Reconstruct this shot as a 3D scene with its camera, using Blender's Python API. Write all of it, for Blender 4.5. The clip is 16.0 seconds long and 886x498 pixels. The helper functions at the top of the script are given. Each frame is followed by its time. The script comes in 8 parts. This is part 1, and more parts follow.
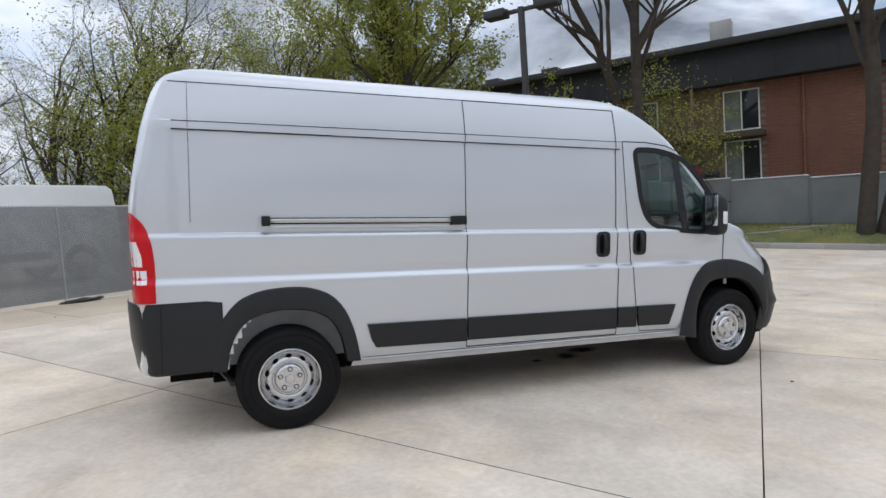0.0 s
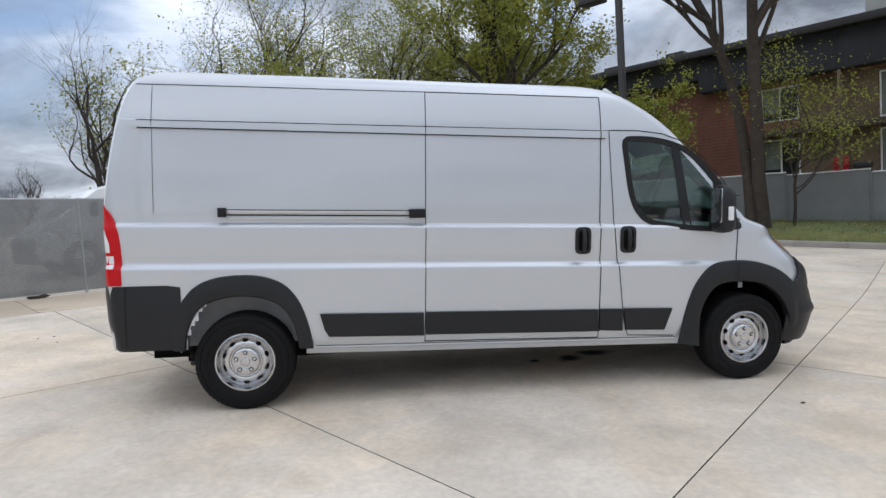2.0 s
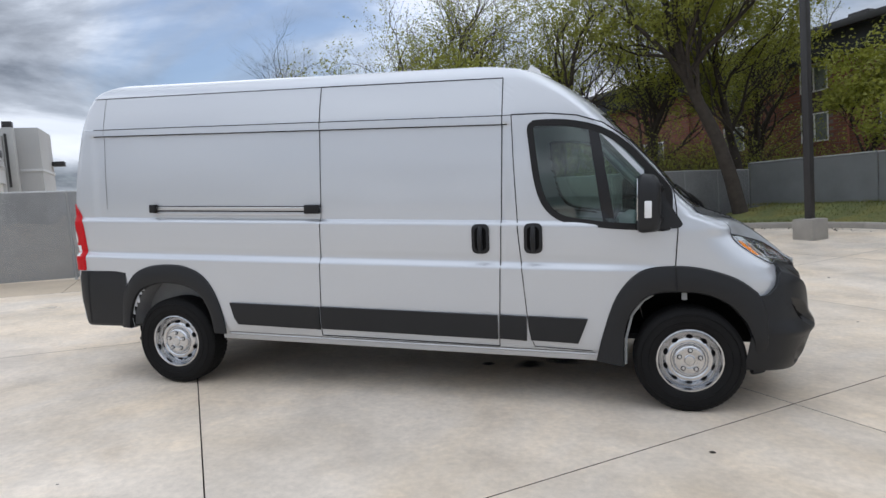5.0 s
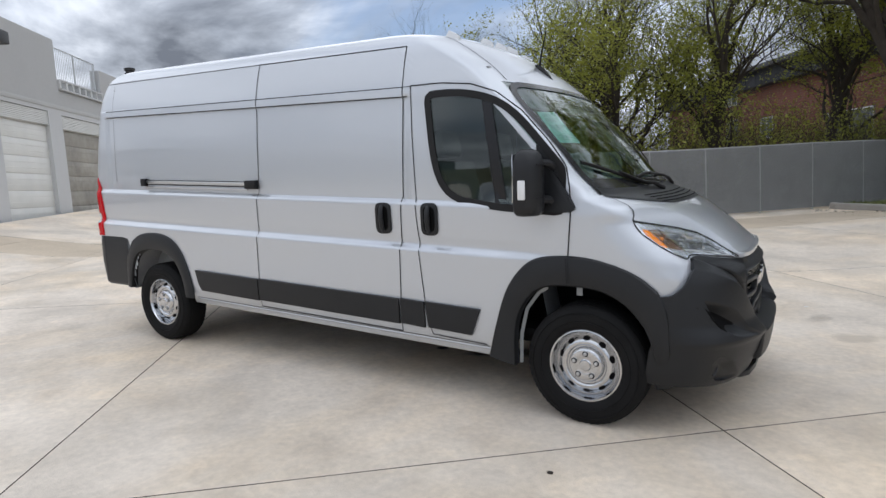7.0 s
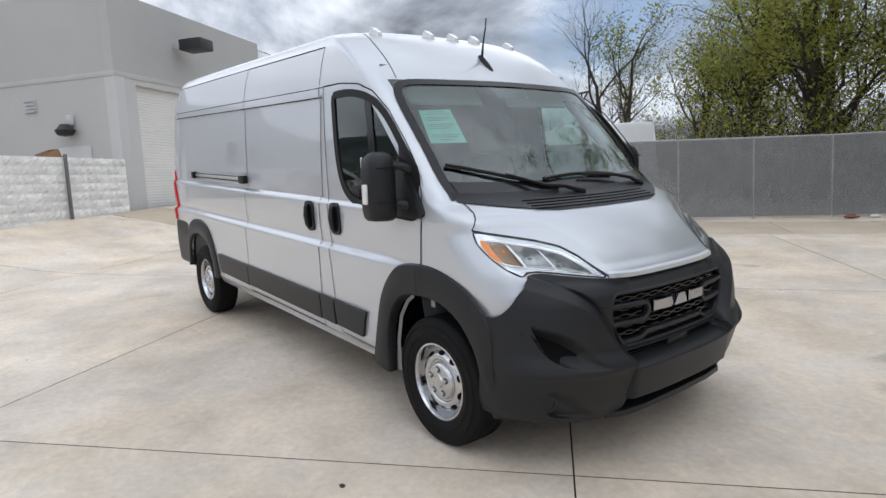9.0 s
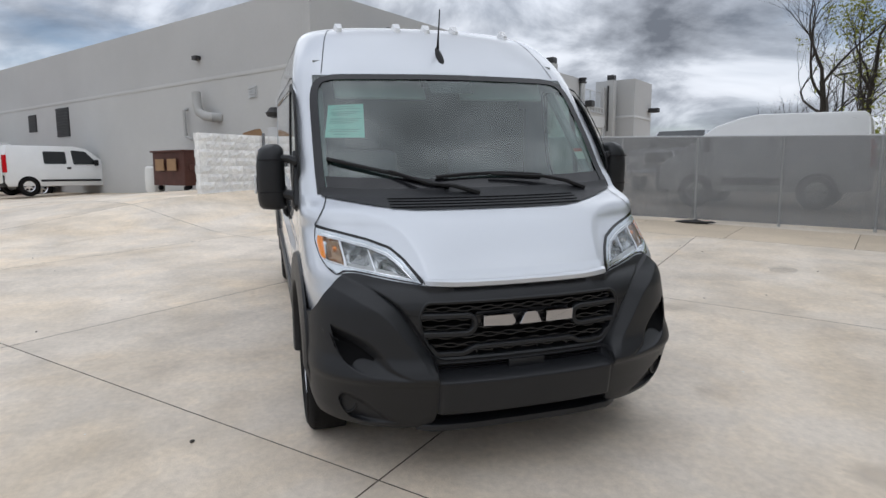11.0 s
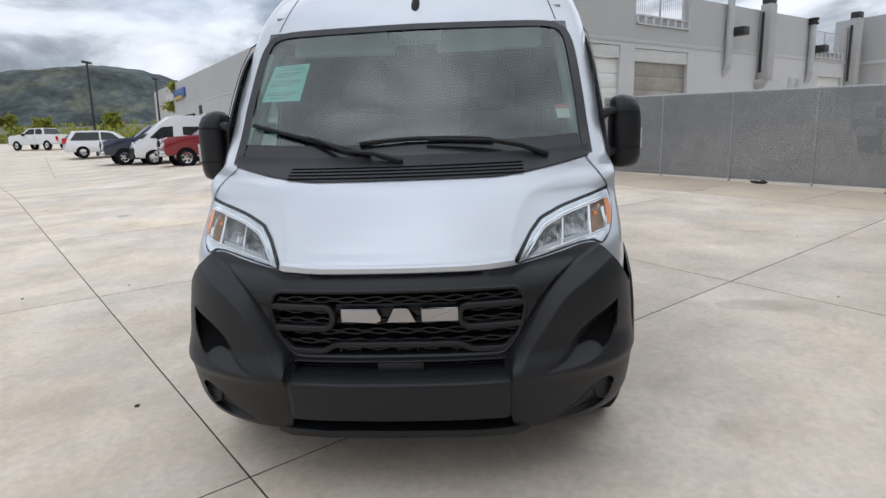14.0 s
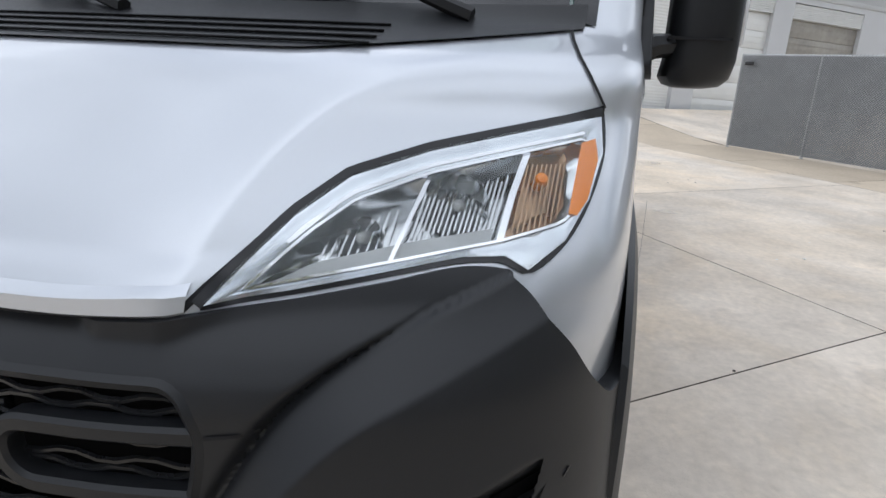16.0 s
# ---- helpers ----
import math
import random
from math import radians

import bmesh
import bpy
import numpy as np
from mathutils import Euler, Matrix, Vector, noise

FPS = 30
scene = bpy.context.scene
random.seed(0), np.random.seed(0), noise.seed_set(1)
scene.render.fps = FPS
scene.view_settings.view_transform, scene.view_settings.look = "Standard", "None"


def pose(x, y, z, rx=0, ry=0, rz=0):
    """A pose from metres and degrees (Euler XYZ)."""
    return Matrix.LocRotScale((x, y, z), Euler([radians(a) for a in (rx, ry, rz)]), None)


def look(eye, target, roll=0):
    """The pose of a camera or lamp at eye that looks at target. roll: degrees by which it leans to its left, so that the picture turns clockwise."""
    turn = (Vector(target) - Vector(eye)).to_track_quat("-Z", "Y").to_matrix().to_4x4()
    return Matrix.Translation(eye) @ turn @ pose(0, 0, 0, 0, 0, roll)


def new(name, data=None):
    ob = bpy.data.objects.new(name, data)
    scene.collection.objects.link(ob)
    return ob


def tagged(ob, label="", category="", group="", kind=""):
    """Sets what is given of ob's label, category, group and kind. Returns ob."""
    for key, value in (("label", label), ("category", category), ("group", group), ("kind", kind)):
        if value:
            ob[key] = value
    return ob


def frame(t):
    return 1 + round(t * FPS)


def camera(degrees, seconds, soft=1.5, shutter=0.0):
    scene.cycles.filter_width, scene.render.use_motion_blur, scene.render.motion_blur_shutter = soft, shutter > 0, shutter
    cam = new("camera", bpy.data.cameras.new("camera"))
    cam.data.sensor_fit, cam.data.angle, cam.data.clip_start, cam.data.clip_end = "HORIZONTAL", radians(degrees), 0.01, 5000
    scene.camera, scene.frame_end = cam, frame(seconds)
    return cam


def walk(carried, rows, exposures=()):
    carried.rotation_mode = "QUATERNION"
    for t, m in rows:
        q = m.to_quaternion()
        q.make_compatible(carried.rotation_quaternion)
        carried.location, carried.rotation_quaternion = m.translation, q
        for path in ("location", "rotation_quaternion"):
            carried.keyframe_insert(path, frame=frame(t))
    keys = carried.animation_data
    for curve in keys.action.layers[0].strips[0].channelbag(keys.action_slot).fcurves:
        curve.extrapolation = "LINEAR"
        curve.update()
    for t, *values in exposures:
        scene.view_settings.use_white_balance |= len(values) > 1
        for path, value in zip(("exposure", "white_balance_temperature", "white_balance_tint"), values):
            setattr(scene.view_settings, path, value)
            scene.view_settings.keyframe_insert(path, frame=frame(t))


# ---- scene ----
# camera and its walk
cam = camera(72.4, 16.0, soft=1.5)
EXPOSURES = [(0, -0.22, 5990, 10), (6, -0.22, 6040, 10), (9, -0.22, 6110, 10), (10.2, -0.28, 6130, 10), (12.3, -0.46, 6140, 10), (13.5, -0.38, 6120, 10), (15, -0.10, 6040, 10), (16, -0.12, 6010, 10)]
PATH = [
    (0, -0.419, -5.322, 1.475, 86.00, 3.99, -21.20),
    (0.5, 0.012, -5.412, 1.430, 85.56, 2.89, -17.82),
    (1, 0.434, -5.492, 1.426, 85.80, 2.88, -13.66),
    (1.5, 0.788, -5.601, 1.430, 86.07, 3.26, -9.75),
    (2, 0.905, -5.620, 1.381, 86.26, 3.65, -8.23),
    (2.5, 1.100, -5.588, 1.419, 85.56, 3.74, -7.33),
    (3, 1.476, -5.565, 1.367, 86.13, 4.10, -4.22),
    (3.5, 1.946, -5.651, 1.375, 86.10, 4.34, 0.02),
    (4, 2.426, -5.605, 1.330, 85.53, 3.68, 3.88),
    (4.2, 2.628, -5.558, 1.343, 85.90, 3.54, 5.83),
    (6.3, 4.691, -4.761, 1.318, 84.54, 4.18, 25.78),
    (6.5, 4.820, -4.661, 1.252, 84.73, 3.64, 27.18),
    (7, 5.213, -4.368, 1.250, 84.18, 3.47, 31.55),
    (7.5, 5.628, -4.071, 1.263, 84.27, 3.48, 36.53),
    (8, 5.960, -3.684, 1.270, 84.05, 3.37, 41.59),
    (8.5, 6.353, -3.332, 1.255, 84.43, 3.25, 46.68),
    (9, 6.661, -2.947, 1.255, 83.66, 2.91, 51.89),
    (9.5, 6.936, -2.539, 1.275, 83.64, 2.47, 57.14),
    (10, 7.248, -2.112, 1.295, 83.78, 2.20, 62.68),
    (10.2, 7.333, -1.944, 1.270, 83.62, 1.52, 64.57),
    (12.3, 7.708, -0.145, 1.300, 82.49, 0.40, 87.61),
    (12.5, 7.726, -0.041, 1.305, 82.61, 0.24, 89.02),
    (13, 7.711, 0.096, 1.297, 82.13, 0.70, 91.67),
    (13.5, 7.570, 0.195, 1.272, 81.20, 1.12, 93.18),
    (14, 7.215, 0.330, 1.260, 79.67, 1.20, 93.36),
    (14.5, 6.811, 0.596, 1.216, 78.40, 0.39, 93.90),
    (15, 6.392, 0.805, 1.195, 77.45, -1.09, 96.55),
    (15.5, 5.864, 0.882, 1.139, 76.60, -2.16, 99.00),
    (16, 5.416, 0.927, 1.038, 75.39, -4.22, 104.81),
]
walk(cam, [(t, pose(*p)) for t, *p in PATH], EXPOSURES)

# ---------------------------------------------------------------- world and light
world = bpy.data.worlds.new("sky")
scene.world = world
world.use_nodes = True
wn = world.node_tree
wn.nodes.clear()
w_out = wn.nodes.new("ShaderNodeOutputWorld")
w_bg = wn.nodes.new("ShaderNodeBackground")
w_sky = wn.nodes.new("ShaderNodeTexSky")
w_sky.sky_type = "NISHITA"
w_sky.sun_disc = False
w_sky.sun_elevation = radians(71)
w_sky.sun_rotation = radians(-11)
w_sky.dust_density = 1.5
# broken cloud: two octaves of noise on the sky's dome, stretched towards the horizon
w_co = wn.nodes.new("ShaderNodeTexCoord")
w_sep = wn.nodes.new("ShaderNodeSeparateXYZ")
wn.links.new(w_co.outputs["Generated"], w_sep.inputs[0])
w_add = wn.nodes.new("ShaderNodeMath")
w_add.operation = "ADD"
w_add.inputs[1].default_value = 0.30
w_max = wn.nodes.new("ShaderNodeMath")
w_max.operation = "MAXIMUM"
w_max.inputs[1].default_value = 0.05
wn.links.new(w_sep.outputs[2], w_max.inputs[0])
wn.links.new(w_max.outputs[0], w_add.inputs[0])
w_dx = wn.nodes.new("ShaderNodeMath")
w_dx.operation = "DIVIDE"
w_dy = wn.nodes.new("ShaderNodeMath")
w_dy.operation = "DIVIDE"
for d, k in ((w_dx, 0), (w_dy, 1)):
    wn.links.new(w_sep.outputs[k], d.inputs[0])
    wn.links.new(w_add.outputs[0], d.inputs[1])
w_com = wn.nodes.new("ShaderNodeCombineXYZ")
wn.links.new(w_dx.outputs[0], w_com.inputs[0])
wn.links.new(w_dy.outputs[0], w_com.inputs[1])


def cloud_noise(scale, detail, rough, offset):
    n = wn.nodes.new("ShaderNodeTexNoise")
    n.inputs["Scale"].default_value = scale
    n.inputs["Detail"].default_value = detail
    n.inputs["Roughness"].default_value = rough
    n.inputs["Distortion"].default_value = 0.4
    mp = wn.nodes.new("ShaderNodeMapping")
    mp.inputs["Location"].default_value = offset
    wn.links.new(w_com.outputs[0], mp.inputs[0])
    wn.links.new(mp.outputs[0], n.inputs["Vector"])
    return n


def world_ramp(source, stops):
    r = wn.nodes.new("ShaderNodeValToRGB")
    while len(r.color_ramp.elements) < len(stops):
        r.color_ramp.elements.new(0.5)
    for e, (p, c) in zip(r.color_ramp.elements, stops):
        e.position, e.color = p, (*c, 1)
    wn.links.new(source, r.inputs[0])
    return r


cover = world_ramp(cloud_noise(1.1, 6, 0.55, (3.1, 1.7, 0)).outputs["Fac"],
                   [(0.30, (0.12, 0.12, 0.12)), (0.46, (0.9, 0.9, 0.9)), (0.6, (1, 1, 1))])
shade = world_ramp(cloud_noise(2.1, 9, 0.56, (7.3, 4.2, 2)).outputs["Fac"],
                   [(0.32, (2.0, 2.15, 2.45)), (0.47, (5.2, 5.45, 5.9)), (0.58, (9.4, 9.6, 10.0)), (0.68, (11.0, 11.1, 11.4))])
w_mix = wn.nodes.new("ShaderNodeMixRGB")
wn.links.new(cover.outputs[0], w_mix.inputs[0])
wn.links.new(w_sky.outputs[0], w_mix.inputs[1])
# an overcast sky is brightest overhead
w_lift = wn.nodes.new("ShaderNodeMath")
w_lift.operation = "MULTIPLY_ADD"
w_lift.inputs[1].default_value = 0.62
w_lift.inputs[2].default_value = 0.74
wn.links.new(w_max.outputs[0], w_lift.inputs[0])
w_dome = wn.nodes.new("ShaderNodeVectorMath")
w_dome.operation = "SCALE"
wn.links.new(shade.outputs[0], w_dome.inputs[0])
wn.links.new(w_lift.outputs[0], w_dome.inputs["Scale"])
wn.links.new(w_dome.outputs[0], w_mix.inputs[2])
wn.links.new(w_mix.outputs[0], w_bg.inputs["Color"])
w_bg.inputs["Strength"].default_value = 0.134
wn.links.new(w_bg.outputs[0], w_out.inputs["Surface"])

sun = new("sun", bpy.data.lights.new("sun", "SUN"))
sun.data.energy = 1.35
sun.data.angle = radians(168)
sun.data.color = (1.0, 0.96, 0.9)
sun.matrix_world = look((-1, 6, 18), (0, 0, 0))

# ---------------------------------------------------------------- building tools
def part(name, bm, material, parent=None, label="", smooth=True, sharp=35):
    """Links a bmesh as one mesh object, under a thing or a part."""
    me = bpy.data.meshes.new(name)
    bm.normal_update()
    if smooth:
        for f in bm.faces:
            f.smooth = True
        lim = radians(sharp)
        for e in bm.edges:
            if len(e.link_faces) == 2 and e.calc_face_angle(0) > lim:
                e.smooth = False
    bm.to_mesh(me)
    bm.free()
    for m in material if isinstance(material, (list, tuple)) else [material]:
        me.materials.append(m)
    ob = new(name, me)
    if parent is not None:
        ob.parent = parent
    if label:
        ob["label"] = label
    return ob


def thing(name, m, label, category, group="", kind=""):
    ob = new(name)
    ob.empty_display_size = 0.2
    ob.matrix_world = m
    return tagged(ob, label, category, group, kind)


def pchip(xs, ys):
    """A smooth curve through points that does not overshoot."""
    xs, ys = np.array(xs, float), np.array(ys, float)
    h = np.diff(xs)
    d = np.diff(ys) / h
    m = np.zeros(len(xs))
    for i in range(1, len(xs) - 1):
        if d[i - 1] * d[i] > 0:
            w1, w2 = 2 * h[i] + h[i - 1], h[i] + 2 * h[i - 1]
            m[i] = (w1 + w2) / (w1 / d[i - 1] + w2 / d[i])
    m[0], m[-1] = d[0], d[-1]

    def at(x):
        x = min(max(x, xs[0]), xs[-1])
        i = int(min(max(np.searchsorted(xs, x) - 1, 0), len(h) - 1))
        t = (x - xs[i]) / h[i]
        return float((2 * t**3 - 3 * t**2 + 1) * ys[i] + (t**3 - 2 * t**2 + t) * h[i] * m[i]
                     + (-2 * t**3 + 3 * t**2) * ys[i + 1] + (t**3 - t**2) * h[i] * m[i + 1])
    return at


def step(a, b, x):
    t = min(max((x - a) / (b - a), 0), 1)
    return t * t * (3 - 2 * t)


def add_box(bm, lo, hi, m=None, bevel=0.0, mat=0):
    r = bmesh.ops.create_cube(bm, size=1)
    vs = r["verts"]
    size = [hi[i] - lo[i] for i in range(3)]
    mid = [(hi[i] + lo[i]) / 2 for i in range(3)]
    bmesh.ops.transform(bm, matrix=Matrix.LocRotScale(mid, None, size), verts=vs)
    if m is not None:
        bmesh.ops.transform(bm, matrix=m, verts=vs)
    fs = list({f for v in vs for f in v.link_faces})
    for f in fs:
        f.material_index = mat
    if bevel > 0:
        es = list({e for v in vs for e in v.link_edges})
        bmesh.ops.bevel(bm, geom=es, offset=bevel, segments=2, profile=0.5, affect="EDGES")
    return vs


def box(lo, hi, bevel=0.0, m=None):
    bm = bmesh.new()
    add_box(bm, lo, hi, m, bevel)
    return bm


def add_prism(bm, outline, place, depth, bevel=0.0):
    """outline: 2D points; place(u, v, w) -> 3D; extruded from w=0 to w=depth."""
    n = len(outline)
    a = [bm.verts.new(place(u, v, 0)) for u, v in outline]
    b = [bm.verts.new(place(u, v, depth)) for u, v in outline]
    fs = [bm.faces.new(a[::-1]), bm.faces.new(b)]
    for i in range(n):
        fs.append(bm.faces.new((a[i], a[(i + 1) % n], b[(i + 1) % n], b[i])))
    if bevel:
        es = list(fs[1].edges)
        bmesh.ops.bevel(bm, geom=es, offset=bevel, segments=2, profile=0.5, affect="EDGES")
    return fs


def add_tube(bm, pts, radii, sides=8, cap=True):
    """A tube along points, with a radius at each."""
    pts = [Vector(p) for p in pts]
    if not isinstance(radii, (list, tuple)):
        radii = [radii] * len(pts)
    rings = []
    ref = None
    for i, p in enumerate(pts):
        d = (pts[min(i + 1, len(pts) - 1)] - pts[max(i - 1, 0)]).normalized()
        if ref is None:
            ref = Vector((0, 0, 1)) if abs(d.z) < 0.9 else Vector((1, 0, 0))
        u = (ref - d * ref.dot(d)).normalized()
        ref = u
        v = d.cross(u)
        rings.append([bm.verts.new(p + (u * math.cos(a) + v * math.sin(a)) * radii[i])
                      for a in (2 * math.pi * k / sides for k in range(sides))])
    for r, s in zip(rings, rings[1:]):
        for k in range(sides):
            bm.faces.new((r[k], r[(k + 1) % sides], s[(k + 1) % sides], s[k]))
    if cap:
        bm.faces.new(rings[0][::-1])
        bm.faces.new(rings[-1])
    return rings


def add_spin(bm, profile, axis_m, sides=48, close=False):
    """Turns a profile of (radius, height) about an axis; axis_m places it (its z is the axis)."""
    rings = []
    for r, h in profile:
        rings.append([bm.verts.new(axis_m @ Vector((r * math.cos(a), r * math.sin(a), h)))
                      for a in (2 * math.pi * k / sides for k in range(sides))])
    pairs = list(zip(rings, rings[1:])) + ([(rings[-1], rings[0])] if close else [])
    for r, s in pairs:
        for k in range(sides):
            bm.faces.new((r[k], r[(k + 1) % sides], s[(k + 1) % sides], s[k]))
    return rings


def add_strip(bm, pts, normals, width, lift, thick=0.0, sides=None, closed=False):
    """A flat band along points on a surface, lifted off it; thick: its depth."""
    pts = [Vector(p) for p in pts]
    n = len(pts)
    rows = []
    for i in range(n):
        a, b = (pts[(i - 1) % n], pts[(i + 1) % n]) if closed else (pts[max(i - 1, 0)], pts[min(i + 1, n - 1)])
        d = (b - a).normalized()
        nn = Vector(normals[i] if isinstance(normals, list) else normals).normalized()
        s = d.cross(nn).normalized()
        w0, w1 = sides if sides else (-width / 2, width / 2)
        top = pts[i] + nn * lift
        row = [top + s * w0, top + s * w1]
        if thick:
            row = [row[0] - nn * thick, row[0], row[1], row[1] - nn * thick]
        rows.append([bm.verts.new(p) for p in row])
    idx = list(range(n)) + ([0] if closed else [])
    for i, j in zip(idx, idx[1:]):
        for k in range(len(rows[0]) - 1):
            bm.faces.new((rows[i][k], rows[i][k + 1], rows[j][k + 1], rows[j][k]))
    if thick and not closed:
        bm.faces.new(rows[0])
        bm.faces.new(rows[-1][::-1])
    return rows


def rounded(points, radius, seg=5):
    """A 2D outline with its corners rounded; radius may be a list."""
    out = []
    n = len(points)
    for i in range(n):
        r = radius[i] if isinstance(radius, (list, tuple)) else radius
        p, a, b = Vector(points[i]), Vector(points[i - 1]), Vector(points[(i + 1) % n])
        if r <= 0:
            out.append(tuple(p))
            continue
        ra, rb = min(r, (a - p).length * 0.49), min(r, (b - p).length * 0.49)
        s, e = p + (a - p).normalized() * ra, p + (b - p).normalized() * rb
        for k in range(seg + 1):
            t = k / seg
            out.append(tuple(s * (1 - t)**2 + p * 2 * t * (1 - t) + e * t * t))
    return out


def resample(pts, size, closed=False):
    """Points along a polyline at even steps of about that size."""
    pts = [Vector(p) for p in pts]
    if closed:
        pts = pts + [pts[0]]
    ln = [0]
    for a, b in zip(pts, pts[1:]):
        ln.append(ln[-1] + (b - a).length)
    n = max(2, round(ln[-1] / size))
    out = []
    for k in range(n + (0 if closed else 1)):
        s = ln[-1] * k / n
        i = min(max(int(np.searchsorted(ln, s)) - 1, 0), len(pts) - 2)
        t = (s - ln[i]) / max(ln[i + 1] - ln[i], 1e-9)
        out.append(pts[i].lerp(pts[i + 1], t))
    return out


def inside(p, poly):
    x, y = p
    hit = False
    for (x0, y0), (x1, y1) in zip(poly, poly[1:] + poly[:1]):
        if (y0 > y) != (y1 > y) and x < (x1 - x0) * (y - y0) / (y1 - y0) + x0:
            hit = not hit
    return hit

# ---------------------------------------------------------------- materials
def material(name, color, rough=0.5, metal=0.0, coat=0.0, bump=0.0, bump_scale=200.0, vary=0.0, vary_scale=3.0,
             spec=0.5, grain=0.0, grain_scale=60.0, piece=0.0, trans=0.0, ior=1.45, coords="Object"):
    """A surface with a base colour, slow stains (vary), fine grain, relief, and a shift from piece to piece."""
    m = bpy.data.materials.new(name)
    m.use_nodes = True
    nt = m.node_tree
    b = nt.nodes["Principled BSDF"]
    b.inputs["Roughness"].default_value = rough
    b.inputs["Metallic"].default_value = metal
    b.inputs["Coat Weight"].default_value = coat
    b.inputs["Coat Roughness"].default_value = 0.04
    b.inputs["Specular IOR Level"].default_value = spec
    b.inputs["Transmission Weight"].default_value = trans
    b.inputs["IOR"].default_value = ior
    b.inputs["Base Color"].default_value = (*color, 1)
    co = nt.nodes.new("ShaderNodeTexCoord").outputs[coords]

    def tex(scale, detail=4.0, rgh=0.6):
        t = nt.nodes.new("ShaderNodeTexNoise")
        t.inputs["Scale"].default_value = scale
        t.inputs["Detail"].default_value = detail
        t.inputs["Roughness"].default_value = rgh
        nt.links.new(co, t.inputs["Vector"])
        return t.outputs["Fac"]

    def scaled(source, amount):
        r = nt.nodes.new("ShaderNodeMapRange")
        r.inputs["From Min"].default_value = 0.25
        r.inputs["From Max"].default_value = 0.75
        r.inputs["To Min"].default_value = 1 - amount
        r.inputs["To Max"].default_value = 1 + amount
        nt.links.new(source, r.inputs["Value"])
        return r.outputs[0]

    factors = []
    if vary:
        factors.append(scaled(tex(vary_scale), vary))
    if grain:
        factors.append(scaled(tex(grain_scale, 3.0), grain))
    if piece:
        r = nt.nodes.new("ShaderNodeMapRange")
        r.inputs["To Min"].default_value = 1 - piece
        r.inputs["To Max"].default_value = 1 + piece
        nt.links.new(nt.nodes.new("ShaderNodeObjectInfo").outputs["Random"], r.inputs["Value"])
        factors.append(r.outputs[0])
    if factors:
        f = factors[0]
        for g in factors[1:]:
            k = nt.nodes.new("ShaderNodeMath")
            k.operation = "MULTIPLY"
            nt.links.new(f, k.inputs[0])
            nt.links.new(g, k.inputs[1])
            f = k.outputs[0]
        mul = nt.nodes.new("ShaderNodeVectorMath")
        mul.operation = "SCALE"
        mul.inputs[0].default_value = color
        nt.links.new(f, mul.inputs["Scale"])
        nt.links.new(mul.outputs[0], b.inputs["Base Color"])
    if bump:
        bp = nt.nodes.new("ShaderNodeBump")
        bp.inputs["Strength"].default_value = bump
        bp.inputs["Distance"].default_value = 0.01
        nt.links.new(tex(bump_scale, 5.0), bp.inputs["Height"])
        nt.links.new(bp.outputs[0], b.inputs["Normal"])
    return m


def bsdf(m):
    return m.node_tree.nodes["Principled BSDF"]


M_PAINT = material("silver_paint", (0.56, 0.585, 0.625), rough=0.33, metal=0.48, coat=1.0, grain=0.03, grain_scale=900)
M_CLAD = material("black_plastic", (0.0135, 0.0144, 0.0165), rough=0.42, bump=0.08, bump_scale=700, vary=0.12, vary_scale=2.5, grain=0.06, grain_scale=300, spec=0.42)
M_BLACK = material("gloss_black", (0.012, 0.012, 0.014), rough=0.18, spec=0.5)
# near-black for dark parts, and for shade drawn into recesses and openings
M_DARK = material("dark_parts_and_shade", (0.005, 0.005, 0.0055), rough=0.85, spec=0.12)
M_GAP = material("panel_gap", (0.02, 0.02, 0.022), rough=0.7, spec=0.2)
M_TYRE = material("tyre_rubber", (0.009, 0.009, 0.0095), rough=0.72, bump=0.2, bump_scale=160, vary=0.25, vary_scale=6, spec=0.2)
M_RIM = material("wheel_silver", (0.60, 0.61, 0.63), rough=0.20, metal=1.0, grain=0.05, grain_scale=40)
M_CHROME = material("chrome", (0.78, 0.78, 0.8), rough=0.08, metal=1.0)
M_ALU = material("brushed_aluminium", (0.62, 0.62, 0.63), rough=0.33, metal=0.9)
M_RUBBER = material("black_rubber", (0.014, 0.014, 0.015), rough=0.55, spec=0.3)


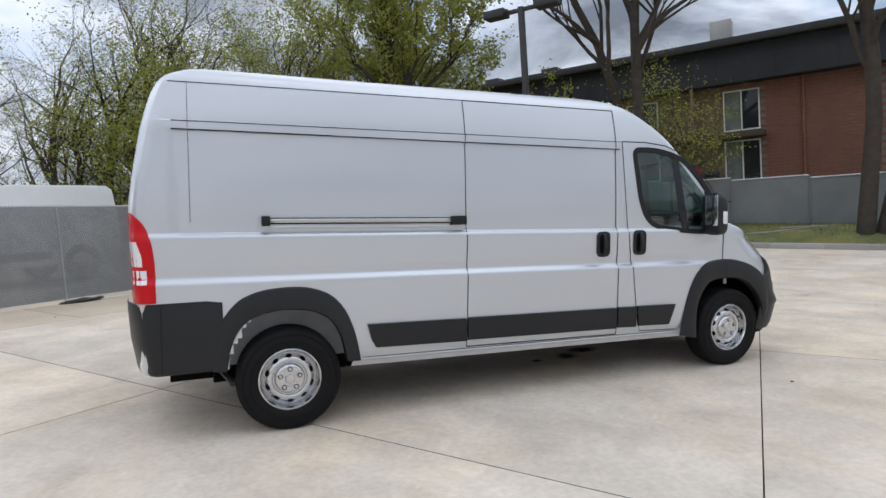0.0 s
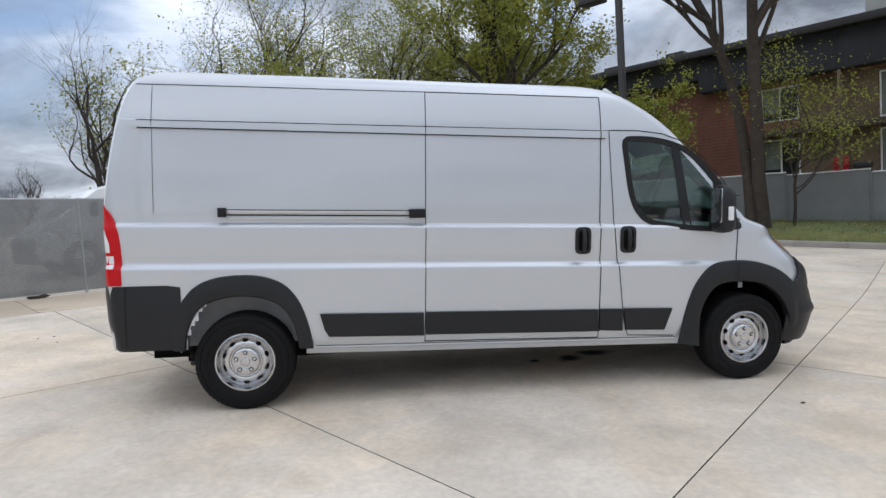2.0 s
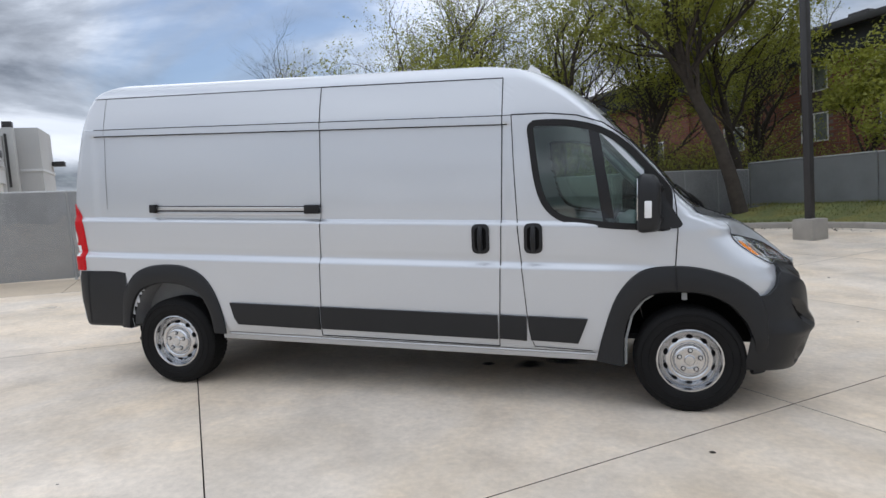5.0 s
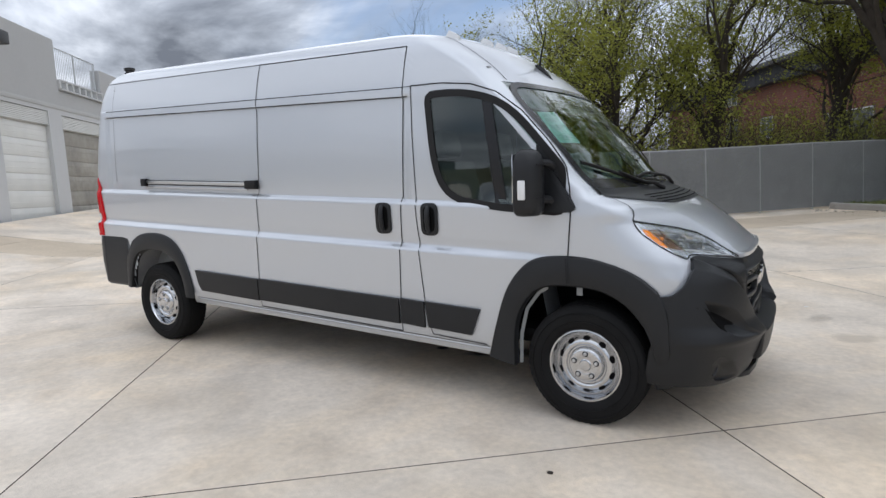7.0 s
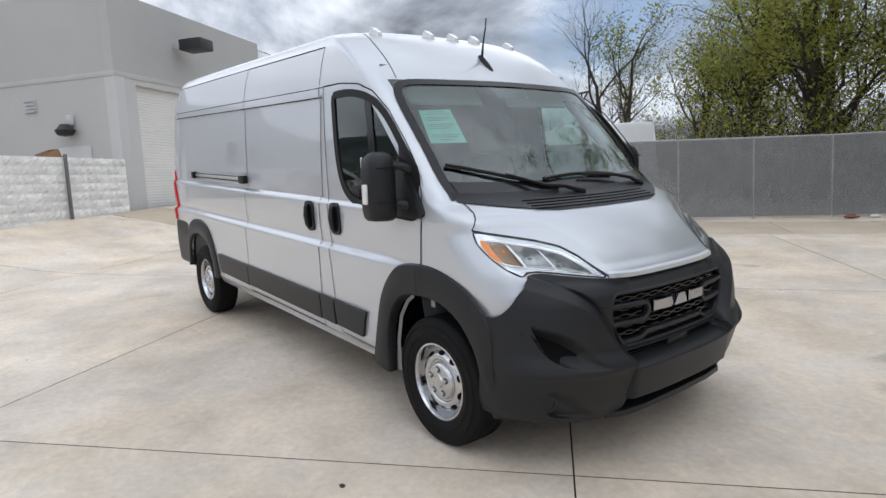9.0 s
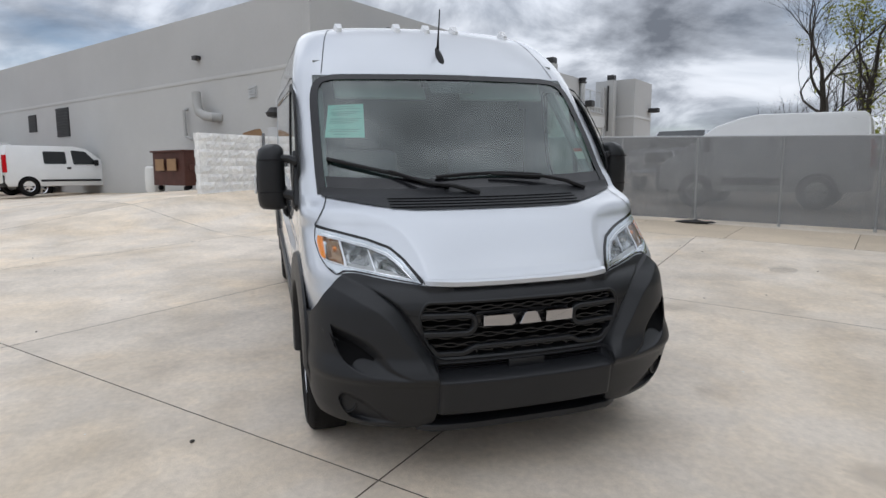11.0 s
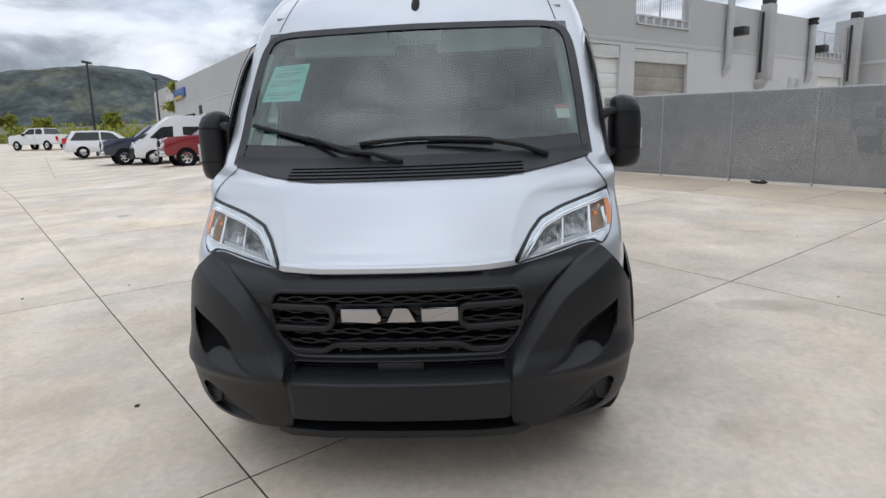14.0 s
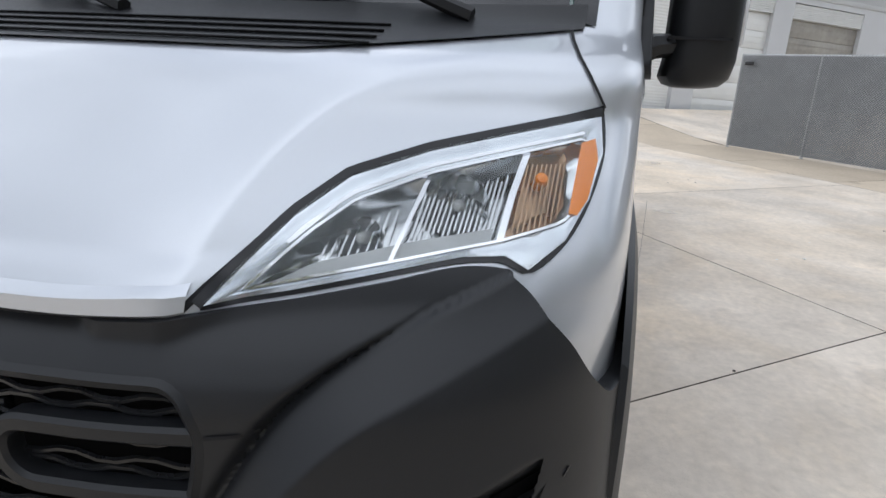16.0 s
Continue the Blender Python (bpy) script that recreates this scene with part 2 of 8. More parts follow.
def thin_glass(name, tint, ior):
    """A thin pane: it lets light straight through, tinted, and mirrors by Fresnel."""
    m = bpy.data.materials.new(name)
    m.use_nodes = True
    nt = m.node_tree
    nt.nodes.remove(nt.nodes["Principled BSDF"])
    clear = nt.nodes.new("ShaderNodeBsdfTransparent")
    clear.inputs["Color"].default_value = (*tint, 1)
    gloss = nt.nodes.new("ShaderNodeBsdfGlossy")
    gloss.inputs["Roughness"].default_value = 0.0
    gloss.inputs["Color"].default_value = (0.95, 1.0, 0.99, 1)
    lw = nt.nodes.new("ShaderNodeLayerWeight")
    lw.inputs["Blend"].default_value = 0.5
    pw = nt.nodes.new("ShaderNodeMath")
    pw.operation = "POWER"
    pw.inputs[1].default_value = 4.0
    nt.links.new(lw.outputs["Facing"], pw.inputs[0])
    fr = nt.nodes.new("ShaderNodeMath")
    fr.operation = "MULTIPLY_ADD"
    fr.inputs[1].default_value = 0.9
    fr.inputs[2].default_value = ((ior - 1) / (ior + 1))**2 * 1.6
    nt.links.new(pw.outputs[0], fr.inputs[0])
    mix = nt.nodes.new("ShaderNodeMixShader")
    nt.links.new(fr.outputs[0], mix.inputs[0])
    nt.links.new(clear.outputs[0], mix.inputs[1])
    nt.links.new(gloss.outputs[0], mix.inputs[2])
    nt.links.new(mix.outputs[0], nt.nodes["Material Output"].inputs["Surface"])
    return m


M_GLASS = thin_glass("tinted_glass", (0.50, 0.62, 0.58), 1.6)
M_SCREEN = thin_glass("screen_glass", (0.48, 0.63, 0.59), 1.68)
M_LENS = thin_glass("clear_lens", (0.93, 0.94, 0.94), 1.4)
M_AMBER = material("amber_lens", (0.85, 0.24, 0.004), rough=0.25, coat=0.25)
M_RED = material("red_lens", (0.52, 0.003, 0.008), rough=0.25, coat=0.12, spec=0.25)
M_WHITELENS = material("white_lens", (0.75, 0.76, 0.77), rough=0.12, coat=0.6)
M_SEAT = material("grey_fabric", (0.10, 0.105, 0.11), rough=0.9, bump=0.3, bump_scale=400, vary=0.2)
M_TRIM = material("grey_trim", (0.27, 0.28, 0.285), rough=0.65, bump=0.1, bump_scale=500, vary=0.08)
M_PAPER = material("mint_paper", (0.42, 0.78, 0.70), rough=0.7, vary=0.04, vary_scale=5)
M_PRINT = material("grey_print", (0.20, 0.36, 0.33), rough=0.8)
M_CONCRETE = material("concrete", (0.685, 0.61, 0.52), rough=0.86, bump=0.35, bump_scale=90, vary=0.24, vary_scale=0.9, grain=0.10, grain_scale=22, piece=0.05, spec=0.3)
M_FILLER = material("joint_dirt", (0.14, 0.12, 0.10), rough=0.95, vary=0.45, vary_scale=5, grain=0.3, grain_scale=25, spec=0.1)
M_GUTTER = material("tan_concrete", (0.56, 0.47, 0.36), rough=0.88, bump=0.35, bump_scale=60, vary=0.14, vary_scale=0.6, grain=0.10, grain_scale=25, piece=0.06, spec=0.3)
M_EARTH = material("earth", (0.10, 0.09, 0.075), rough=0.95, bump=0.4, bump_scale=20, vary=0.25, vary_scale=0.2)
M_STUCCO = material("grey_stucco", (0.50, 0.50, 0.49), rough=0.9, bump=0.35, bump_scale=60, vary=0.06, vary_scale=0.3, grain=0.05, grain_scale=30)
M_STUCCO_UP = material("dark_grey_stucco", (0.465, 0.465, 0.46), rough=0.9, bump=0.35, bump_scale=60, vary=0.06, vary_scale=0.3, grain=0.05, grain_scale=30)
M_STUCCO_PALE = material("pale_stucco", (0.565, 0.57, 0.572), rough=0.9, bump=0.3, bump_scale=60, vary=0.05, vary_scale=0.4)
M_DOORWHITE = material("white_door_steel", (0.74, 0.74, 0.71), rough=0.5, vary=0.08, vary_scale=1.2)
M_DOORTAN = material("weathered_door_steel", (0.34, 0.32, 0.28), rough=0.6, vary=0.3, vary_scale=0.9, grain=0.1, grain_scale=6)
M_GALV = material("galvanised_steel", (0.52, 0.53, 0.535), rough=0.5, metal=0.45, vary=0.12, vary_scale=4)
M_WIRE = material("dull_fence_wire", (0.34, 0.345, 0.35), rough=0.55, metal=0.3, vary=0.15, vary_scale=3)
M_SLAT = material("grey_fence_slat", (0.185, 0.194, 0.198), rough=0.55, vary=0.14, vary_scale=1.2)
M_DUCT = material("painted_duct", (0.40, 0.40, 0.39), rough=0.6, vary=0.1, vary_scale=1.5)
M_DARKMETAL = material("dark_metal", (0.03, 0.029, 0.03), rough=0.5, vary=0.15)
M_BRICK = material("red_brick", (0.27, 0.112, 0.078), rough=0.9, bump=0.4, bump_scale=50, vary=0.15, vary_scale=2, piece=0.25)
M_MORTAR = material("mortar", (0.20, 0.165, 0.14), rough=0.95, bump=0.3, bump_scale=80, vary=0.15)
M_SIDING = material("dark_siding", (0.034, 0.036, 0.043), rough=0.7, vary=0.2, vary_scale=1)
M_ROOF = material("roof_shingle", (0.075, 0.07, 0.068), rough=0.9, vary=0.2, vary_scale=3, bump=0.4, bump_scale=12)
M_WHITEPAINT = material("white_paint", (0.74, 0.745, 0.74), rough=0.3, coat=0.5, vary=0.03)
M_REDPAINT = material("dark_red_paint", (0.22, 0.012, 0.018), rough=0.28, coat=0.8)
M_BLUEPAINT = material("navy_paint", (0.02, 0.028, 0.055), rough=0.28, coat=0.8)
M_SILVERCAR = material("silver_car_paint", (0.42, 0.43, 0.45), rough=0.3, metal=0.4, coat=0.6)
M_CARGLASS = material("car_window", (0.015, 0.018, 0.02), rough=0.05, spec=0.7)
M_BARK = material("bark", (0.052, 0.043, 0.035), rough=0.95, bump=0.8, bump_scale=25, vary=0.3, vary_scale=5)
M_TWIG = material("twig_bark", (0.06, 0.048, 0.038), rough=0.95, vary=0.25, vary_scale=3)
M_LEAF = material("spring_leaf", (0.27, 0.285, 0.045), rough=0.6, vary=0.4, vary_scale=1.3, grain=0.25, grain_scale=9)
# light passes through thin new leaves
leaf_tree = M_LEAF.node_tree
leaf_through = leaf_tree.nodes.new("ShaderNodeBsdfTranslucent")
leaf_through.inputs["Color"].default_value = (0.33, 0.35, 0.05, 1)
leaf_mix = leaf_tree.nodes.new("ShaderNodeMixShader")
leaf_mix.inputs[0].default_value = 0.26
leaf_tree.links.new(bsdf(M_LEAF).outputs[0], leaf_mix.inputs[1])
leaf_tree.links.new(leaf_through.outputs[0], leaf_mix.inputs[2])
leaf_tree.links.new(leaf_mix.outputs[0], leaf_tree.nodes["Material Output"].inputs["Surface"])
M_GRASS = material("grass", (0.125, 0.145, 0.05), rough=0.9, vary=0.35, vary_scale=1.2, grain=0.3, grain_scale=20, bump=0.6, bump_scale=40)
M_KERB = material("kerb_concrete", (0.34, 0.32, 0.29), rough=0.9, bump=0.4, bump_scale=60, vary=0.15, vary_scale=2, piece=0.08)
M_BLOCK = material("split_face_block", (0.80, 0.80, 0.785), rough=0.95, bump=1.0, bump_scale=34, vary=0.14, vary_scale=5, grain=0.16, grain_scale=28, piece=0.1)
M_CARD = material("cardboard", (0.30, 0.185, 0.10), rough=0.85, vary=0.1)
M_RUST = material("brown_dumpster_steel", (0.075, 0.026, 0.018), rough=0.6, vary=0.3, vary_scale=3)
M_HILL = material("wooded_hill", (0.058, 0.072, 0.072), rough=1.0, vary=0.7, vary_scale=0.010, grain=0.5, grain_scale=0.05)
M_MEADOW = material("far_meadow", (0.14, 0.14, 0.075), rough=1.0, vary=0.35, vary_scale=0.03, grain=0.2, grain_scale=0.15)


def tint_patches(m, tint, scale, lo, hi):
    """Soft patches of another tone over a material's colour."""
    nt = m.node_tree
    b = bsdf(m)
    source = b.inputs["Base Color"].links[0].from_socket
    geo = nt.nodes.new("ShaderNodeNewGeometry")
    n = nt.nodes.new("ShaderNodeTexNoise")
    n.inputs["Scale"].default_value = scale
    n.inputs["Detail"].default_value = 6
    n.inputs["Roughness"].default_value = 0.62
    n.inputs["Distortion"].default_value = 0.6
    nt.links.new(geo.outputs["Position"], n.inputs["Vector"])
    r = nt.nodes.new("ShaderNodeMapRange")
    r.inputs["From Min"].default_value = lo
    r.inputs["From Max"].default_value = hi
    nt.links.new(n.outputs["Fac"], r.inputs["Value"])
    mix = nt.nodes.new("ShaderNodeMixRGB")
    mix.blend_type = "MULTIPLY"
    mix.inputs[2].default_value = (*tint, 1)
    nt.links.new(r.outputs[0], mix.inputs[0])
    nt.links.new(source, mix.inputs[1])
    nt.links.new(mix.outputs[0], b.inputs["Base Color"])


tint_patches(M_CONCRETE, (1.03, 0.975, 0.885), 0.55, 0.42, 0.66)
tint_patches(M_CONCRETE, (0.86, 0.85, 0.84), 1.9, 0.52, 0.74)
tint_patches(M_CONCRETE, (1.08, 1.07, 1.05), 5.0, 0.55, 0.70)
tint_patches(M_HILL, (1.7, 1.5, 1.1), 0.008, 0.52, 0.62)
tint_patches(M_GRASS, (1.35, 1.05, 0.75), 0.8, 0.45, 0.65)


def stain_material(name, color, strength):
    """A soft-edged spot: opaque at its middle, broken up by noise, gone at its rim."""
    m = material(name, color, rough=0.75, vary=0.3, vary_scale=9)
    nt = m.node_tree
    co = nt.nodes.new("ShaderNodeTexCoord")
    n = nt.nodes.new("ShaderNodeTexNoise")
    n.inputs["Scale"].default_value = 4.5
    n.inputs["Detail"].default_value = 6
    nt.links.new(co.outputs["Object"], n.inputs["Vector"])
    sub_ = nt.nodes.new("ShaderNodeVectorMath")
    sub_.operation = "SUBTRACT"
    sub_.inputs[1].default_value = (0.5, 0.5, 0.5)
    nt.links.new(co.outputs["Generated"], sub_.inputs[0])
    ln = nt.nodes.new("ShaderNodeVectorMath")
    ln.operation = "LENGTH"
    nt.links.new(sub_.outputs[0], ln.inputs[0])
    a = nt.nodes.new("ShaderNodeMath")
    a.operation = "MULTIPLY_ADD"
    a.inputs[1].default_value = -1.9
    nt.links.new(ln.outputs["Value"], a.inputs[0])
    nt.links.new(n.outputs["Fac"], a.inputs[2])
    r = nt.nodes.new("ShaderNodeMapRange")
    r.inputs["From Min"].default_value = -0.22
    r.inputs["From Max"].default_value = 0.20
    r.inputs["To Min"].default_value = 0.0
    r.inputs["To Max"].default_value = strength
    nt.links.new(a.outputs[0], r.inputs["Value"])
    nt.links.new(r.outputs[0], bsdf(m).inputs["Alpha"])
    return m


M_OIL = stain_material("oil_stain", (0.06, 0.055, 0.05), 0.75)
M_DAMP = stain_material("grey_stain", (0.36, 0.31, 0.255), 0.20)
M_PALE = stain_material("pale_scuff", (0.72, 0.66, 0.57), 0.5)

# ---------------------------------------------------------------- the site
# The yard, the buildings and the fences share one grid: A runs along the chain-link fence, B across it.
def AB(a, b, z=0.0):
    return Vector((0.8 * a - 0.6 * b, 0.6 * a + 0.8 * b, z))


GRID = Matrix.Rotation(math.atan2(0.6, 0.8), 4, "Z")
g_far = pchip([-90, -60, -30, -21.8, -18.9, -12.5, -10, 60], [-0.7, -0.7, -0.64, -0.43, -0.33, -0.05, 0.0, 0.0])
g_apron = pchip([-90, -25, -18.9, -12.5, -8.1, -6.4, -4.2, 60], [0.0, 0.0, 0.04, 0.23, 0.45, 0.24, 0.0, 0.0])


def ground_z(x, y):
    """Height of the sloping yard."""
    a, b = 0.8 * x + 0.6 * y, -0.6 * x + 0.8 * y
    xx = max(-60 - 20 * (1 - math.exp(min(0, x + 60) / 20)) if x < -60 else x, -80)
    xx = min(xx, 26)
    yy = min(max(y, -40), 34)
    rise = 0.28 * step(7.5, 14.5, a) * (1 - 0.5 * step(3, 8, b))
    return -0.04624 * xx + 0.01558 * yy + g_far(a) + g_apron(a) * step(-3, 2.5, b) + rise


def gab(a, b):
    p = AB(a, b)
    return ground_z(p.x, p.y)


def axis(near, far, size):
    out = [-far, -far * 0.4, -far * 0.15, -130]
    n = int(2 * near / size)
    out += [-near + size * i for i in range(n + 1)]
    return out + [130, far * 0.15, far * 0.4, far]


bm = bmesh.new()
ax = axis(70, 3000, 2.0)
gv = [[bm.verts.new((x, y, ground_z(x, y) - 0.15)) for x in ax] for y in ax]
for j in range(len(ax) - 1):
    for i in range(len(ax) - 1):
        bm.faces.new((gv[j][i], gv[j][i + 1], gv[j + 1][i + 1], gv[j + 1][i]))
tagged(part("ground", bm, M_EARTH), "bare earth under the paved yard", "ground", kind="structure")

# paving: cast slabs with open joints
pavement = tagged(new("pavement"), "beige concrete yard of large cast slabs", "pavement", kind="structure")


def joint_a(k, b):
    """The k-th cross joint; those ahead of the van run a little askew."""
    return -0.46 + 3.68 * k - (0.15 + 0.085 * max(b, -8) if 1 <= k <= 3 else 0.0)


def slab(left, right, b0, b1, mat, name="slab", n=5, gap=0.0022):
    me = bpy.data.meshes.new(name)
    c = AB((left(b0) + right(b1)) / 2, (b0 + b1) / 2)
    verts, faces, dirty = [], [], []
    e = 0.0024
    bb = [b0 + gap, b0 + gap + e] + [b0 + (b1 - b0) * k / n for k in range(1, n)] + [b1 - gap - e, b1 - gap]
    for j, b in enumerate(bb):
        a0, a1 = left(b), right(b)
        aa = [a0 + gap, a0 + gap + e] + [a0 + (a1 - a0) * k / n for k in range(1, n)] + [a1 - gap - e, a1 - gap]
        for i, a in enumerate(aa):
            edge = i in (0, len(aa) - 1) or j in (0, len(bb) - 1)
            p = AB(a, b + 0.082 * (a - 1.57) * min(max((0.95 - b) / 4.53, 0), 1) * (a > -22))
            verts.append((p.x - c.x, p.y - c.y, ground_z(p.x, p.y) - (0.007 if edge else 0.0)))
    k = len(aa)
    for j in range(len(bb) - 1):
        for i in range(k - 1):
            faces.append((j * k + i, j * k + i + 1, (j + 1) * k + i + 1, (j + 1) * k + i))
            dirty.append(int(i in (0, k - 2) or j in (0, len(bb) - 2)))
    # the slab's sides go down to the earth
    ring = [i for i in range(k)] + [j * k + k - 1 for j in range(1, len(bb))] + [(len(bb) - 1) * k + i for i in range(k - 2, -1, -1)] + [j * k for j in range(len(bb) - 2, 0, -1)]
    base = len(verts)
    verts += [(verts[i][0], verts[i][1], verts[i][2] - 0.10) for i in ring]
    for i in range(len(ring)):
        j = (i + 1) % len(ring)
        faces.append((ring[i], base + i, base + j, ring[j]))
    me.from_pydata(verts, [], faces)
    me.materials.append(mat)
    me.materials.append(M_FILLER)
    me.polygons.foreach_set("material_index", dirty + [1] * (len(faces) - len(dirty)))
    ob = new(name, me)
    ob.parent = pavement
    ob.location = (c.x, c.y, 0)


K0, K1 = -14, 5
b_lines = [0.95 + 4.53 * k for k in range(-7, 2)]
for k in range(K0, K1):
    for b0, b1 in zip(b_lines, b_lines[1:]):
        slab(lambda b, k=k: joint_a(k, b), lambda b, k=k: joint_a(k + 1, b), b0, b1, M_CONCRETE)
for k in range(12):
    slab(lambda b, k=k: -8.0 + 1.84 * k, lambda b, k=k: -8.0 + 1.84 * (k + 1), b_lines[-1], 7.3, M_GUTTER)
a_lines = [joint_a(k, -99) for k in (K0, K1)]
# far parts of the yard, in one sheet each
def sheet(name, pts, mat, label, lift=0.0, n=24):
    bm = bmesh.new()
    (a0, b0), (a1, b1) = pts
    vs_ = [[bm.verts.new((*AB(a0 + (a1 - a0) * i / n, b0 + (b1 - b0) * j / n).xy, gab(a0 + (a1 - a0) * i / n, b0 + (b1 - b0) * j / n) + lift)) for i in range(n + 1)] for j in range(n + 1)]
    for j in range(n):
        for i in range(n):
            bm.faces.new((vs_[j][i], vs_[j][i + 1], vs_[j + 1][i + 1], vs_[j + 1][i]))
    return tagged(part(name, bm, mat), label, name.split("_")[0], kind="structure")


sheet("pavement_far", ((-90, -70), (a_lines[0], 6.3)), M_CONCRETE, "concrete yard in the distance")
sheet("pavement_side", ((a_lines[0], -70), (a_lines[-1], b_lines[0])), M_CONCRETE, "concrete yard away from the van")
sheet("pavement_back", ((-8.0, 7.35), (15, 40)), M_CONCRETE, "concrete yard behind the chain-link fence", -0.01)
sheet("pavement_door", ((a_lines[0], 5.48), (-8.0, 6.35)), M_GUTTER, "tan concrete apron")


# ---------------------------------------------------------------- workshop building
CA, CB, TOP = -8.1, 6.35, 6.35
shop = thing("workshop_building", Matrix.Identity(4), "large grey stucco workshop with white roller doors", "building")


def wall_boxes(pieces, mat, name, along):
    """Wall pieces (u0, u1, z0, z1): along 'B' at A=CA, or along 'A' at B=CB, 0.3 thick behind the face."""
    for u0, u1, z0, z1 in pieces:
        lo, hi = ((CA - 0.3, u0, z0), (CA, u1, z1)) if along == "B" else ((u0, CB, z0), (u1, CB + 0.3, z1))
        bm = box(lo, hi, 0, GRID)
        part(name, bm, mat, shop)


# door face: openings (B from, to, sill, head)
DOORS = [(7.05, 9.22, 0.9, 4.13), (9.95, 12.32, 0.9, 4.16), (13.05, 15.95, 0.9, 4.12), (25.4, 27.6, 1.0, 3.66)]
BAND0, BAND1 = 4.27, 4.40
u = CB
for d0, d1, z0, z1 in DOORS:
    wall_boxes([(u, d0, 0.2, BAND0), (d0, d1, z1, BAND0)], M_STUCCO_PALE, "wall", "B")
    u = d1
wall_boxes([(u, 28.8, 0.2, BAND0)], M_STUCCO_PALE, "wall", "B")
wall_boxes([(CB + 0.004, 13.04, BAND1, TOP), (13.04, 15.9, BAND1, 4.86), (15.9, 24.6, BAND1, 6.0), (24.6, 27.5, BAND1, 4.5), (27.5, 28.8, BAND1, 5.9)], M_STUCCO_UP, "upper_wall", "B")
bm = box((CA - 0.3, CB, BAND0), (CA + 0.02, 28.8, BAND1), 0.01, GRID)
part("string_course", bm, M_STUCCO, shop)
# long face
wall_boxes([(-43.5, CA - 0.3, 0.0, BAND0), (-62, -43.5, 3.6, BAND0)], M_STUCCO, "wall", "A")
wall_boxes([(-62, CA - 0.3, BAND1, TOP + 0.06)], M_STUCCO_UP, "upper_wall", "A")
bm = box((-62, CB - 0.02, BAND0), (CA + 0.02, CB + 0.26, BAND1), 0.01, GRID)
part("string_course", bm, M_STUCCO, shop)
bm = box((CA - 0.02, CB - 0.02, 0.2), (CA + 0.02, CB + 0.3, BAND0), 0.004, GRID)
part("corner_bead", bm, M_STUCCO_PALE, shop)
bm = box((-62, CB + 0.31, 5.7), (CA - 6.2, 40, 5.9), 0, GRID)
part("roof", bm, M_ROOF, shop)
bm = box((-62, CB + 0.31, 0), (-61.7, 40, 6.0), 0, GRID)
part("wall", bm, M_STUCCO, shop)
bm = box((CA - 6, 13.0, 4.6), (CA - 5.8, 16.0, 5.99), 0, GRID)
part("terrace_wall", bm, M_STUCCO_PALE, shop)
part("terrace_floor", box((CA - 6.2, CB + 0.31, 4.45), (CA - 0.31, 28.7, 4.55), 0, GRID), M_STUCCO_PALE, shop)
bm = box((-61.5, CB + 2.5, 0.2), (-43.5, CB + 2.7, 3.6), 0, GRID)
part("porch_wall", bm, M_CARGLASS, shop)
for a in (-61.6, -55, -49, -43.8):
    bm = box((a - 0.25, CB + 0.004, 0.0), (a + 0.25, CB + 0.5, 3.6), 0.01, GRID)
    part("porch_pier", bm, M_STUCCO, shop)
# tall block that steps forward
for lo, hi in (((-7.1, 28.8, 0.2), (-6.8, 31.7, 6.4)), ((CA - 1, 28.8, 0.2), (-7.1, 29.1, 6.4)), ((CA - 1, 31.4, 0.2), (-7.1, 31.7, 6.4))):
    part("stair_block_wall", box(lo, hi, 0, GRID), M_STUCCO_UP, shop)
part("stair_block_course", box((CA, 28.76, BAND0), (-6.76, 31.72, BAND1), 0.01, GRID), M_STUCCO_PALE, shop)

for k, (d0, d1, z0, z1) in enumerate(DOORS):
    louvre = 0.42 if k in (1, 2) else 0.0
    mat = M_DOORTAN if k == 2 else M_DOORWHITE
    top = z1 - louvre
    bm = bmesh.new()
    if k == 0:
        n = 2 * int((top - z0) / 0.075)
        prof = [(CA - 0.14 + (0.010 if j % 2 else 0), z0 + (top - z0) * j / n) for j in range(n + 1)]
        rows = [[bm.verts.new(AB(a, b, z)) for b in (d0, d1)] for a, z in prof]
        for r, s in zip(rows, rows[1:]):
            bm.faces.new((r[0], r[1], s[1], s[0]))
        part("roller_door", bm, mat, shop, "white corrugated roller door", smooth=False)
    else:
        n = 6
        door = part("sectional_door", box((CA - 0.17, d0, z0), (CA - 0.145, d1, top), 0, GRID), mat, shop, "weathered tan sectional door" if k == 2 else "white sectional door")
        for j in range(n):
            h = (top - z0) / n
            part("door_panel", box((CA - 0.144, d0, z0 + h * j + 0.006), (CA - 0.12, d1, z0 + h * (j + 1) - 0.006), 0.008, GRID), mat, door)
            for q in (0.33, 0.66):
                bm = bmesh.new()
                add_box(bm, (CA - 0.119, d0 + 0.01, z0 + h * (j + q) - 0.008), (CA - 0.112, d1 - 0.01, z0 + h * (j + q) + 0.008), GRID)
                part("panel_rib", bm, mat, door)
        if louvre:
            bm = bmesh.new()
            for j in range(8):
                z = top + 0.02 + (louvre - 0.03) * j / 8
                add_box(bm, (CA - 0.10, d0, z), (CA - 0.03, d1, z + 0.012), GRID @ Matrix.Identity(4))
                add_box(bm, (CA - 0.055, d0, z), (CA - 0.035, d1, z + 0.04), GRID)
            add_box(bm, (CA - 0.16, d0, top), (CA - 0.12, d1, z1), GRID)
            part("louvre", bm, M_DOORWHITE, shop, "white louvre above a door")


